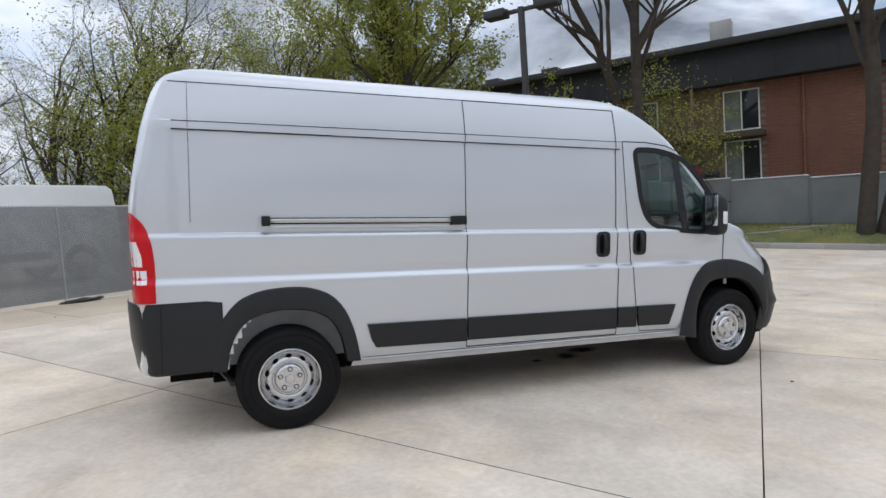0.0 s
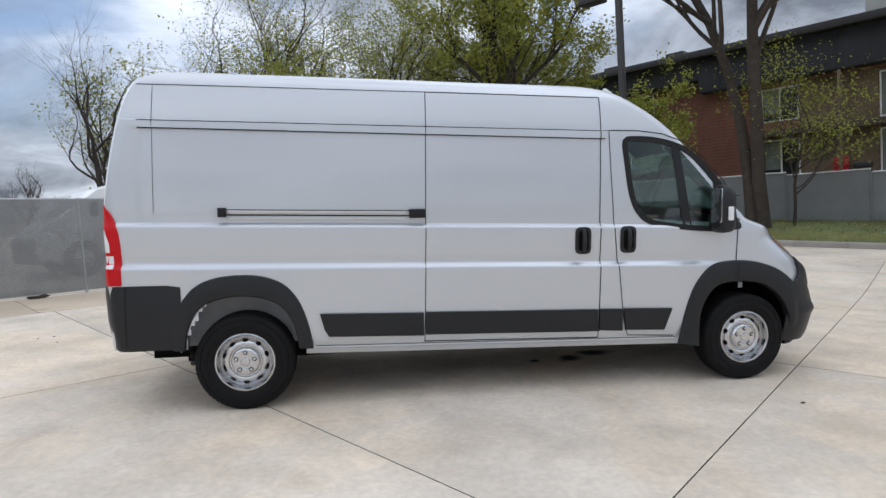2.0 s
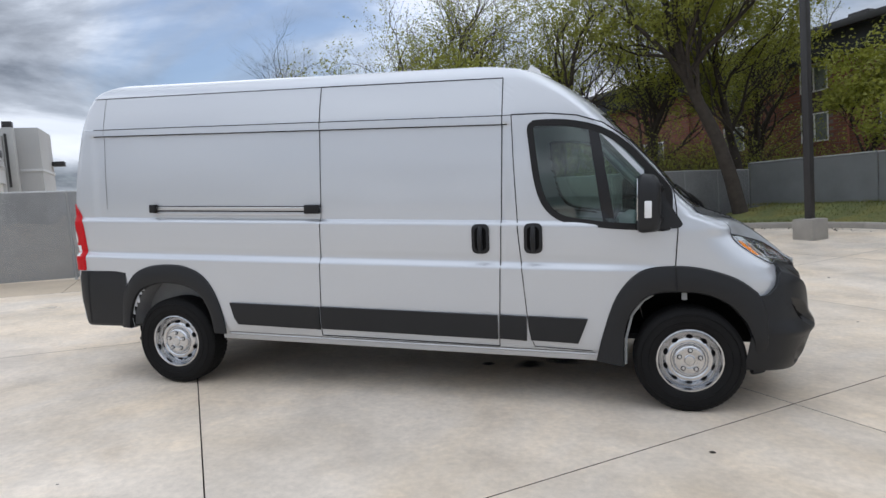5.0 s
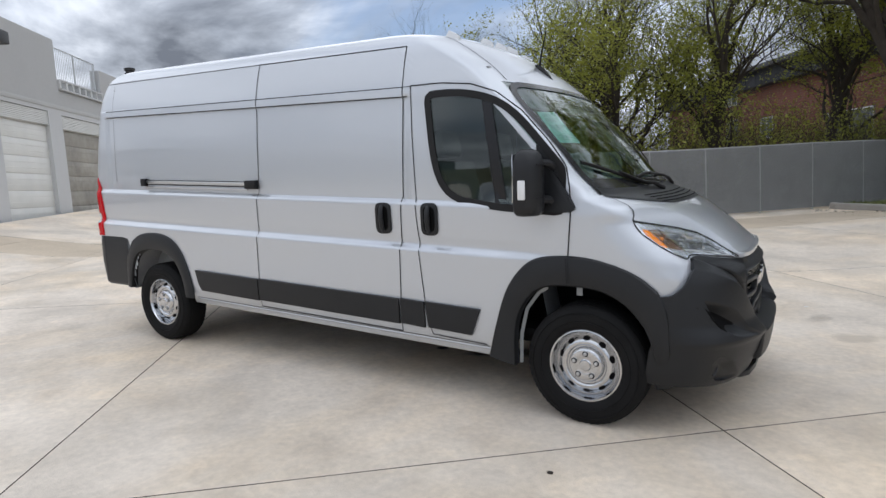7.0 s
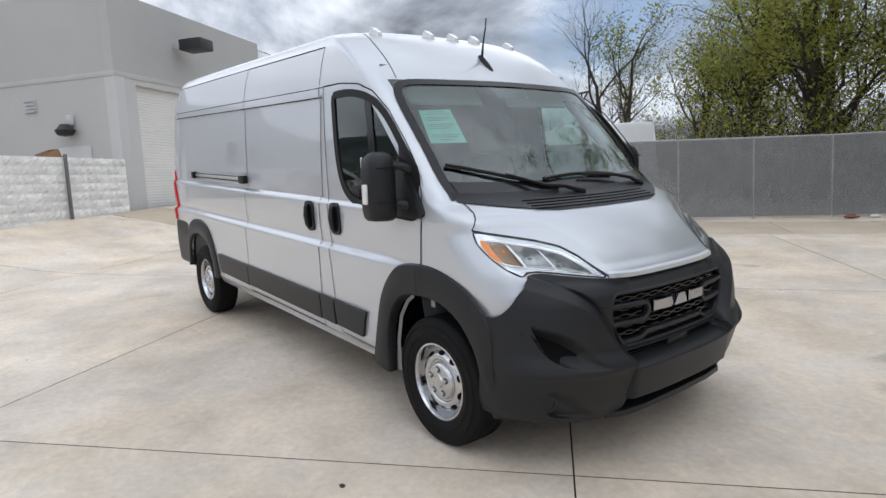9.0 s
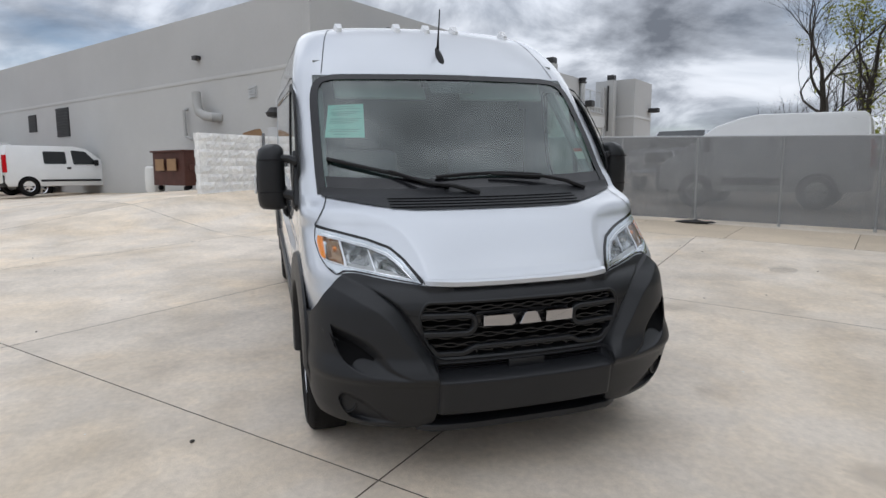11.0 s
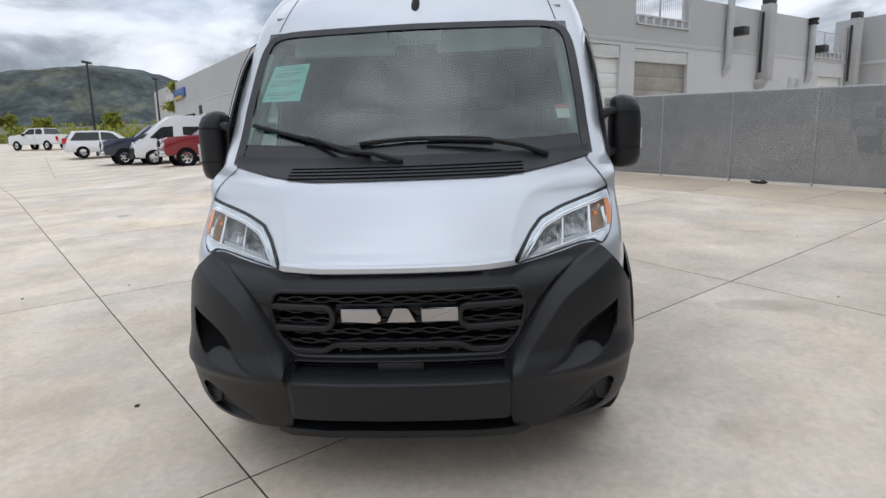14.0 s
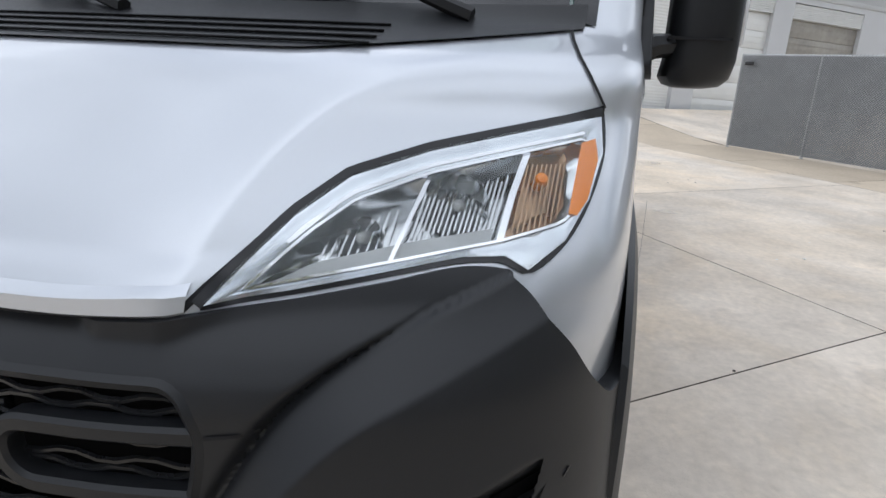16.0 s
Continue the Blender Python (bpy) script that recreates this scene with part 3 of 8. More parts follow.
def cage_rail(b0, b1, z0, z1):
    bm = bmesh.new()
    n = int((b1 - b0) / 0.11)
    for j in range(n + 1):
        b = b0 + (b1 - b0) * j / n
        add_tube(bm, [AB(CA - 0.15, b, z0), AB(CA - 0.15, b, z1)], 0.009, 4)
    for z in (z0, z1):
        add_tube(bm, [AB(CA - 0.15, b0, z), AB(CA - 0.15, b1, z)], 0.02, 5)
    for b in (b0, (b0 + b1) / 2, b1):
        add_tube(bm, [AB(CA - 0.15, b, z0 - 0.3), AB(CA - 0.15, b, z1 + 0.02)], 0.03, 6)
    part("terrace_railing", bm, M_GALV, shop)
    bm = bmesh.new()
    for j in range(8):
        b = b0 + (b1 - b0) * j / 7
        add_box(bm, (CA - 0.25, b - 0.05, z0 - 0.30), (CA + 0.06, b + 0.05, z0 - 0.04), GRID, 0.01)
    add_box(bm, (CA - 0.1, b0, z0 - 0.06), (CA + 0.08, b1, z0 - 0.02), GRID)
    add_box(bm, (CA - 0.1, b0, z0 - 0.33), (CA + 0.08, b1, z0 - 0.29), GRID)
    part("slab_edge", bm, M_STUCCO_PALE, shop)


cage_rail(13.1, 15.85, 5.22, 6.2)
cage_rail(24.7, 27.4, 4.75, 5.6)
# flues and ducts
for b, z0, z1, bz in ((18.2, 3.55, 6.45, 5.02), (24.35, 3.4, 5.95, 4.75)):
    bm = bmesh.new()
    add_tube(bm, [AB(CA + 0.02, b, z0), AB(CA + 0.14, b, z0 + 0.12), AB(CA + 0.16, b, z0 + 0.3), AB(CA + 0.16, b, z1 - 0.2)], 0.13, 12)
    flue = part("flue", bm, M_GALV, shop)
    bm = bmesh.new()
    add_spin(bm, [(0.001, 0.3), (0.2, 0.28), (0.2, 0.2), (0.15, 0.18), (0.15, 0.1), (0.2, 0.08), (0.2, 0.02), (0.13, 0.0)], Matrix.Translation(AB(CA + 0.16, b, z1 - 0.22)), 14)
    part("flue_cap", bm, M_DARKMETAL, flue)
    part("wall_light", box((CA + 0.02, b + 0.15, bz - 0.16), (CA + 0.62, b + 0.55, bz + 0.14), 0.03, GRID), M_DARKMETAL, shop)
    part("light_arm", box((CA, b + 0.30, bz - 0.05), (CA + 0.1, b + 0.40, bz + 0.05), 0.01, GRID), M_DARKMETAL, shop)
for b, z0, z1 in ((20.65, 3.3, 6.5), (28.05, 3.2, 6.6)):
    bm = bmesh.new()
    add_box(bm, (CA + 0.02, b - 0.22, z0), (CA + 0.45, b + 0.22, z1 - 0.3), GRID, 0.02)
    add_tube(bm, [AB(CA - 0.1, b - 0.2, z0 - 0.15), AB(CA + 0.2, b - 0.1, z0 - 0.12), AB(CA + 0.23, b, z0 + 0.1)], 0.2, 10)
    d = part("duct", bm, M_DUCT, shop)
    part("duct_cap", box((CA + 0.04, b - 0.19, z1 - 0.29), (CA + 0.43, b + 0.19, z1 - 0.02), 0.02, GRID), M_DARKMETAL, d)
    part("duct_strip", box((CA + 0.1, b - 0.26, z0 + 0.3), (CA + 0.2, b - 0.225, z1 - 0.6), 0, GRID), M_DARKMETAL, d)
for b in (23.1, 23.65):
    bm = bmesh.new()
    for j in range(7):
        add_box(bm, (CA + 0.005, b - 0.2, 2.85 + 0.1 * j), (CA + 0.03, b + 0.2, 2.9 + 0.1 * j), GRID)
    part("wall_vent", bm, M_GALV, shop)
part("wall_light", box((CA + 0.25, 8.55, 5.26), (CA + 0.95, 9.15, 5.56), 0.03, GRID), M_DARKMETAL, shop)
part("light_arm", box((CA, 8.62, 5.32), (CA + 0.27, 8.72, 5.46), 0.01, GRID), M_GALV, shop)
part("wall_light", box((-6.8 + 0.02, 31.1, 4.7), (-6.2, 31.5, 4.95), 0.03, GRID), M_DARKMETAL, shop)


def face_vent(a, z, w, h, mat=M_GALV):
    bm = bmesh.new()
    add_box(bm, (a - w / 2, CB - 0.02, z - h / 2), (a + w / 2, CB - 0.004, z + h / 2), GRID)
    n = max(4, int(h / 0.12))
    for j in range(n):
        zz_ = z - h / 2 + h * (j + 0.5) / n
        add_box(bm, (a - w / 2 + 0.03, CB - 0.06, zz_ - h / n * 0.3), (a + w / 2 - 0.03, CB - 0.02, zz_ + h / n * 0.18), GRID)
    part("wall_vent", bm, mat, shop)


face_vent(-10.78, 3.73, 0.40, 0.36)
face_vent(-24.4, 3.5, 1.3, 1.25, M_DARKMETAL)
face_vent(-27.7, 3.6, 0.9, 0.8, M_DARKMETAL)
face_vent(-42.0, 3.6, 0.9, 0.9, M_DARKMETAL)
# signs on the long face: plain panels
M_SIGNBLUE = material("blue_sign", (0.05, 0.12, 0.33), rough=0.4)
M_SIGNYEL = material("yellow_sign", (0.5, 0.32, 0.06), rough=0.4)
M_SIGNWHITE = material("white_sign", (0.6, 0.6, 0.6), rough=0.4)
part("sign_panel", box((-55, CB - 0.12, 5.0), (-51.5, CB - 0.01, 5.6), 0.02, GRID), M_SIGNWHITE, shop)
part("sign_panel", box((-51.2, CB - 0.14, 5.05), (-46.8, CB - 0.01, 5.75), 0.02, GRID), M_SIGNBLUE, shop)
part("sign_stripe", box((-51.0, CB - 0.16, 4.95), (-47.5, CB - 0.142, 5.2), 0, GRID), M_SIGNYEL, shop)
# pipes and fittings by the corner of the long face
bm = bmesh.new()
add_tube(bm, [AB(-12.55, CB, 3.05), AB(-12.6, CB - 0.25, 3.05), AB(-12.9, CB - 0.32, 3.1), AB(-13.25, CB - 0.32, 3.25), AB(-13.35, CB - 0.32, 3.5), AB(-13.38, CB - 0.32, 3.9)], 0.15, 12)
part("vent_pipe", bm, M_DUCT, shop)
bm = bmesh.new()
add_tube(bm, [AB(-14.0, CB, 2.42), AB(-14.1, CB - 0.15, 2.42), AB(-14.4, CB - 0.15, 2.5), AB(-14.45, CB - 0.15, 3.4), AB(-14.45, CB, 3.45)], 0.055, 8)
part("vent_pipe", bm, M_DUCT, shop)
part("wall_light", box((-13.75, CB - 0.2, 4.98), (-13.5, CB, 5.12), 0.02, GRID), M_DARKMETAL, shop)
bm = bmesh.new()
add_spin(bm, [(0.001, 0.16), (0.10, 0.15), (0.2, 0.02), (0.24, 0.0), (0.18, -0.12), (0.001, -0.16)], Matrix.Translation(AB(-9.55, CB - 0.22, 3.02)), 16)
part("wall_light", bm, M_DARKMETAL, shop)
part("light_box", box((-9.62, CB - 0.1, 3.16), (-9.42, CB, 3.42), 0.02, GRID), M_STUCCO_PALE, shop)
part("wall_panel", box((-10.1, CB - 0.04, 1.2), (-9.0, CB - 0.002, 2.62), 0.01, GRID), M_STUCCO_PALE, shop)


# ---------------------------------------------------------------- split-face block wall of the bin yard
M_GALVDARK = material("weathered_post", (0.14, 0.14, 0.145), rough=0.6, vary=0.2, vary_scale=6)
yard_wall = thing("block_wall", Matrix.Identity(4), "rough pale grey split-face block wall", "wall")
BL, BH = 0.40, 0.195
block_meshes = []
for k in range(6):
    random.seed(40 + k)
    bm = bmesh.new()
    w, h = BL - 0.008, BH - 0.008
    nx, nz = 6, 3
    gridv = [[bm.verts.new((0.10 + (0.0 if i in (0, nx) or j in (0, nz) else random.uniform(0.008, 0.038)), -w / 2 + w * i / nx, -h / 2 + h * j / nz)) for i in range(nx + 1)] for j in range(nz + 1)]
    for j in range(nz):
        for i in range(nx):
            bm.faces.new((gridv[j][i], gridv[j][i + 1], gridv[j + 1][i + 1], gridv[j + 1][i]))
    rim_v = gridv[0] + [r[-1] for r in gridv[1:]] + gridv[-1][-2::-1] + [r[0] for r in gridv[-2:0:-1]]
    back = [bm.verts.new((-0.10, v.co.y, v.co.z)) for v in rim_v]
    for i in range(len(rim_v)):
        j = (i + 1) % len(rim_v)
        bm.faces.new((rim_v[j], rim_v[i], back[i], back[j]))
    me = bpy.data.meshes.new("block")
    bm.to_mesh(me)
    bm.free()
    me.materials.append(M_BLOCK)
    block_meshes.append(me)
random.seed(5)
B_END, WALL_TOP = 2.70, 2.22
courses = 8
n_len = int((CB - B_END) / BL)
for c in range(courses):
    z = WALL_TOP - BH * (c + 0.5)
    for i in range(n_len + 1):
        b = B_END + BL * (i + (0.5 if c % 2 else 0.0)) + BL / 2
        if b + BL / 2 > CB + 0.02:
            continue
        ob = new("block", random.choice(block_meshes))
        ob.parent = yard_wall
        ob.matrix_world = Matrix.Translation(AB(CA, b, z)) @ GRID
part("mortar_core", box((CA - 0.09, B_END + 0.02, 0.4), (CA + 0.096, CB - 0.04, WALL_TOP - 0.005), 0, GRID), M_BLOCK, yard_wall)
part("steel_post", box((CA + 0.15, 4.47, 0.75), (CA + 0.21, 4.53, 2.28), 0.01, GRID), M_GALVDARK, yard_wall)

# cardboard on the wall's far side
carton = thing("cardboard_box", Matrix.Translation(AB(-8.45, 4.62, 2.13)) @ Matrix.Rotation(0.5, 4, "Z") @ Matrix.Rotation(0.32, 4, "X") @ Matrix.Scale(0.62, 4), "open brown cardboard box on top of the block wall", "box")
bm = bmesh.new()
for lo, hi in (((-0.25, -0.3, 0), (0.25, -0.29, 0.4)), ((-0.25, 0.29, 0), (0.25, 0.3, 0.4)), ((-0.25, -0.3, 0), (-0.24, 0.3, 0.4)), ((0.24, -0.3, 0), (0.25, 0.3, 0.4)), ((-0.25, -0.3, 0), (0.25, 0.3, 0.01))):
    add_box(bm, lo, hi)
part("carton", bm, M_CARD, carton)
part("flap", box((-0.25, 0.3, -0.01), (0.25, 0.62, 0.0), 0, Matrix.Translation((0, 0, 0.40)) @ Matrix.Rotation(-0.7, 4, "X") @ Matrix.Translation((0, -0.0, 0))), M_CARD, carton)

# ---------------------------------------------------------------- chain-link fence with slats
def fence_b(a):
    return 7.35 + 0.075 * (a + 1)


fence = thing("chain_link_fence", Matrix.Identity(4), "galvanised chain-link fence woven with grey privacy slats", "fence")
FH = 1.72
F0 = -4.05
posts = [F0 + 1.52 * k for k in range(15)]


def fence_pt(a, h, off=0.0):
    b = fence_b(a)
    return AB(a, b - off, gab(a, b) + h)


for a in posts:
    bm = bmesh.new()
    add_tube(bm, [fence_pt(a, -0.05, -0.03), fence_pt(a, FH + 0.01, -0.03)], 0.028, 8)
    part("post", bm, M_GALV, fence)
for a0, a1 in zip(posts, posts[1:]):
    for h in (FH - 0.01, 0.08):
        bm = bmesh.new()
        add_tube(bm, [fence_pt(a0, h, -0.02), fence_pt(a1, h, -0.02)], 0.018 if h > 1 else 0.006, 6)
        part("rail", bm, M_GALV, fence)


def fence_net(a0, a1):
    """Slats woven slantwise through one bay, and the crossing wires in front of them."""
    bm = bmesh.new()
    d = 0.085
    length = a1 - a0
    for sgn_, off, wd in ((-1, 0.012, 0.0085), (1, 0.014, 0.0105), (1, -0.008, 0.0268)):
        step_ = d * 0.5
        for k in range(int((length + FH) / step_)):
            s = k * step_ - FH + d * 0.5
            h0, h1 = 0.04, FH - 0.02
            x0, x1 = s + h0, s + h1
            if x1 < 0 or x0 > length:
                continue
            if x0 < 0:
                h0 += -x0
                x0 = 0
            if x1 > length:
                h1 -= x1 - length
                x1 = length
            if h1 - h0 < 0.02:
                continue
            if sgn_ < 0:
                x0, x1 = length - x0, length - x1
            e = wd * 0.7 * sgn_
            q = [fence_pt(a0 + x0 - e, h0, off), fence_pt(a0 + x0 + e, h0, off), fence_pt(a0 + x1 + e, h1, off), fence_pt(a0 + x1 - e, h1, off)]
            f = bm.faces.new([bm.verts.new(v) for v in q])
            f.material_index = 0 if off < 0 else 1
    # barbed tops of the wires
    for k in range(int(length / 0.06)):
        x = 0.06 * k
        q = [fence_pt(a0 + x, FH - 0.03, 0.013), fence_pt(a0 + x + 0.012, FH - 0.03, 0.013), fence_pt(a0 + x + 0.03, FH + 0.035, 0.013)]
        f = bm.faces.new([bm.verts.new(v) for v in q])
        f.material_index = 1
    return part("mesh_panel", bm, [M_SLAT, M_WIRE], fence, smooth=False)


for a0, a1 in zip(posts, posts[1:]):
    fence_net(a0, a1)
bm = bmesh.new()
add_box(bm, (F0 + 0.12, fence_b(F0) - 0.05, gab(F0, 7.2) + 1.52), (F0 + 0.32, fence_b(F0) - 0.035, gab(F0, 7.2) + 1.58), GRID, 0.01)
part("fence_tag", bm, M_DARKMETAL, fence)

# plain grey fence along the lawn
lawn_fence = thing("sheet_fence", Matrix.Identity(4), "plain grey sheet fence with a top rail behind the lawn", "fence")
LF = 17.5


def lawn_z(a, b):
    """The lawn's bank behind the kerb."""
    return gab(a, b) + 0.15 + 0.43 * step(14.7, 16.3, a)


ys = [8.9 - 2.1 * k for k in range(18)]
for b0, b1 in zip(ys, ys[1:]):
    z = lawn_z(LF, (b0 + b1) / 2)
    part("fence_sheet", box((LF, b1 + 0.02, z - 0.2), (LF + 0.03, b0 - 0.02, z + 1.37), 0, GRID), M_SLAT, lawn_fence)
    bm = bmesh.new()
    add_tube(bm, [AB(LF - 0.03, b0, z - 0.2), AB(LF - 0.03, b0, z + 1.41)], 0.03, 8)
    part("post", bm, M_SLAT, lawn_fence)
    bm = bmesh.new()
    add_tube(bm, [AB(LF - 0.02, b0, z + 1.39), AB(LF - 0.02, b1, z + 1.39)], 0.022, 6)
    part("rail", bm, M_GALV, lawn_fence)

# kerb and lawn
def kerb_a(b):
    """The kerb's line: along B, swinging round to the chain-link fence."""
    return 14.6 - 1.6 * step(2.0, 8.3, b)**1.3


kerb = thing("kerb", Matrix.Identity(4), "worn grey concrete kerb round the lawn", "kerb", kind="structure")
bs = list(np.arange(-40, 8.2, 1.2)) + [8.2]
for b0, b1 in zip(bs, bs[1:]):
    bm = bmesh.new()
    rows = []
    for b in (b0 + 0.004, b1 - 0.004):
        a = kerb_a(b)
        z = gab(a, b)
        rows.append([bm.verts.new(AB(a + da, b, z + dz)) for da, dz in ((0.0, -0.05), (0.0, 0.10), (0.012, 0.135), (0.04, 0.15), (0.15, 0.15), (0.15, -0.05))])
    for k in range(5):
        bm.faces.new((rows[0][k], rows[1][k], rows[1][k + 1], rows[0][k + 1]))
    bm.faces.new(rows[0])
    bm.faces.new(rows[1][::-1])
    part("kerb_stone", bm, M_KERB, kerb, smooth=False)
bm = bmesh.new()
rows = []
for b in np.arange(-40, 8.3, 0.8):
    a0 = kerb_a(b) + 0.14
    rows.append([bm.verts.new((*AB(a0 + (60 - a0) * t, b).xy, lawn_z(a0 + (60 - a0) * t, b) - 0.02 + 0.02 * noise.noise((b, t * 60, 0)))) for t in (0, 0.02, 0.05, 0.09, 0.14, 0.2, 0.4, 1)])
for r, s in zip(rows, rows[1:]):
    for k in range(7):
        bm.faces.new((r[k], r[k + 1], s[k + 1], s[k]))
tagged(part("lawn", bm, M_GRASS), "thin spring lawn behind the kerb", "lawn", kind="structure")
random.seed(11)
verts, faces = [], []
for k in range(16000):
    b = random.uniform(-9, 8.0)
    a = kerb_a(b) + 0.15 + random.random()**1.3 * 6.5
    p = AB(a, b, lawn_z(a, b) - 0.02)
    h, an = random.uniform(0.03, 0.09), random.uniform(0, 6.28)
    d = Vector((math.cos(an), math.sin(an), 0)) * 0.012
    t = Vector((random.uniform(-0.03, 0.03), random.uniform(-0.03, 0.03), h))
    i = len(verts)
    verts += [p - d, p + d, p + t]
    faces.append((i, i + 1, i + 2))
me = bpy.data.meshes.new("grass")
me.from_pydata(verts, [], faces)
me.materials.append(M_GRASS)
tagged(new("grass", me), "short uneven spring grass with bare patches", "grass", kind="stuff")

# ---------------------------------------------------------------- brick apartment house
BA = 27.0
house = thing("apartment_house", Matrix.Identity(4), "two-storey red brick apartment house with dark siding", "house")
HB0, HB1 = -22.0, 46.0
M_CURTAIN = material("dim_curtain", (0.17, 0.19, 0.17), rough=0.9, vary=0.25, vary_scale=3)
WINS = [(9.05, 10.43, 2.84, 4.16), (9.05, 10.43, 5.12, 6.45), (12.70, 14.05, 5.26, 6.55), (12.70, 14.05, 2.95, 4.27), (-1.78, -0.30, 1.62, 3.52), (-1.78, -0.30, 3.95, 5.75), (2.55, 4.04, 1.85, 3.50), (2.55, 4.04, 4.3, 5.75),
        (-7.9, -6.4, 1.7, 3.5), (-7.9, -6.4, 3.95, 5.7), (23.2, 26.5, 2.2, 4.13), (31.46, 32.77, 3.2, 4.58), (35.45, 36.9, 3.25, 4.79), (35.5, 37.0, 5.85, 7.1), (17.3, 18.6, 2.95, 4.25), (17.3, 18.6, 5.3, 6.5)]
part("wall_core", box((BA + 0.06, HB0, 0), (BA + 0.4, HB1, 7.0), 0, GRID), M_MORTAR, house)
M_SPANDREL = material("brown_panel", (0.085, 0.062, 0.045), rough=0.8, vary=0.2, vary_scale=2)
M_TANBOARD = material("tan_board", (0.17, 0.125, 0.08), rough=0.85, vary=0.2, vary_scale=1.5, grain=0.1, grain_scale=14)
for w0, w1, z0, z1 in ((9.05, 10.43, 4.20, 5.08), (12.70, 14.05, 4.31, 5.22), (-1.78, -0.30, 3.56, 3.91), (17.3, 18.6, 4.3, 5.26)):
    part("spandrel_panel", box((BA + 0.012, w0, z0), (BA + 0.058, w1, z1), 0.006, GRID), M_SPANDREL, house)
for z0, z1 in ((1.2, 3.55), (3.9, 5.9)):
    part("balcony_lining", box((BA + 0.02, -0.24, z0), (BA + 0.056, 2.48, z1), 0.004, GRID), M_TANBOARD, house)
part("balcony_deck", box((BA - 0.9, -2.0, 3.60), (BA + 0.02, 4.3, 3.86), 0.02, GRID), M_SPANDREL, house)
for b in (0.9, 4.2):
    part("balcony_post", box((BA - 0.86, b - 0.06, 1.0), (BA - 0.74, b + 0.06, 5.95), 0.01, GRID), M_TANBOARD, house)
# brick facing, in courses, left open at the windows
verts, faces = [], []
random.seed(21)
bl, bh = 0.46, 0.15
z = 1.0
c = 0
while z < 6.9:
    b = HB0 + (bl / 2 if c % 2 else 0)
    while b < HB1:
        if not any(w0 - 0.05 < b + bl / 2 < w1 + 0.05 and h0 - 0.05 < z + bh / 2 < h1 + 0.05 for w0, w1, h0, h1 in WINS):
            o = random.uniform(0, 0.012)
            i = len(verts)
            for da in (0.05 - o, 0.09):
                for db, dz in ((0.012, 0.012), (bl - 0.012, 0.012), (bl - 0.012, bh - 0.012), (0.012, bh - 0.012)):
                    verts.append(AB(BA + da, b + db, z + dz))
            faces += [(i, i + 3, i + 2, i + 1), (i, i + 1, i + 5, i + 4), (i + 1, i + 2, i + 6, i + 5), (i + 2, i + 3, i + 7, i + 6), (i + 3, i, i + 4, i + 7)]
        b += bl
    z += bh
    c += 1
me = bpy.data.meshes.new("brickwork")
me.from_pydata(verts, [], faces)
me.materials.append(M_BRICK)
ob = new("brickwork", me)
ob.parent = house
tagged(ob, kind="stuff")
part("upper_siding", box((BA - 0.75, HB0 - 0.5, 6.0), (BA + 0.5, 6.5, 7.55), 0.02, GRID), M_SIDING, house)
part("upper_siding", box((BA - 0.75, 6.51, 6.6), (BA + 0.5, HB1, 7.75), 0.02, GRID), M_SIDING, house)
for k in range(60):
    b = HB0 + k * 1.15
    part("siding_batten", box((BA - 0.78, b, 6.02 if b < 6.4 else 6.62), (BA - 0.752, b + 0.04, 7.54 if b < 6.4 else 7.74), 0, GRID), M_SIDING, house)
bm = bmesh.new()
add_prism(bm, [(BA - 1.3, 7.60), (BA - 1.3, 7.82), (BA + 6, 9.1), (BA + 14, 7.8), (BA + 14, 7.5)], lambda u_, v_, w_: AB(u_, HB0 - 0.8 + w_, v_), HB1 - HB0 + 1)
bmesh.ops.recalc_face_normals(bm, faces=bm.faces)
part("roof", bm, M_ROOF, house)
part("fascia", box((BA - 1.34, HB0 - 0.8, 7.54), (BA - 1.302, HB1, 7.84), 0.01, GRID), M_DARKMETAL, house)
for b in (-0.28, 8.0, 11.4, 15.0):
    part("roof_vent", box((BA + 0.2, b - 0.45, 7.9), (BA + 1.0, b + 0.45, 9.0 if b < 0 else 8.35), 0.03, GRID), M_DUCT if b < 0 else M_DARKMETAL, house)
for w0, w1, h0, h1 in WINS:
    fr = part("window", box((BA + 0.05, w0, h0), (BA + 0.058, w1, h1), 0, GRID), M_CARGLASS, house)
    bm = bmesh.new()
    for lo, hi in (((w0, h0), (w0 + 0.06, h1)), ((w1 - 0.06, h0), (w1, h1)), ((w0 + 0.06, h0), (w1 - 0.06, h0 + 0.06)), ((w0 + 0.06, h1 - 0.06), (w1 - 0.06, h1)), (((w0 + w1) / 2 - 0.03, h0 + 0.06), ((w0 + w1) / 2 + 0.03, h1 - 0.06))):
        add_box(bm, (BA + 0.0, lo[0], lo[1]), (BA + 0.045, hi[0], hi[1]), GRID)
    part("window_frame", bm, M_DOORWHITE, fr)
    for half in (0, 1):
        wm = (w0 + w1) / 2
        a0, a1 = (w0 + 0.08, wm - 0.05) if half == 0 else (wm + 0.05, w1 - 0.08)
        if (round(w0 * 7) + half) % 3:
            part("curtain", box((BA + 0.046, a0, h0 + 0.35 * ((round(w0 * 3) + half) % 2)), (BA + 0.049, a1, h1 - 0.08), 0, GRID), M_CURTAIN, fr)
for b in (-3.43, 11.75, 21.0):
    bm = bmesh.new()
    add_tube(bm, [AB(BA - 0.06, b, 0.5), AB(BA - 0.06, b, 6.1)], 0.05, 8)
    part("downpipe", bm, M_BRICK, house)

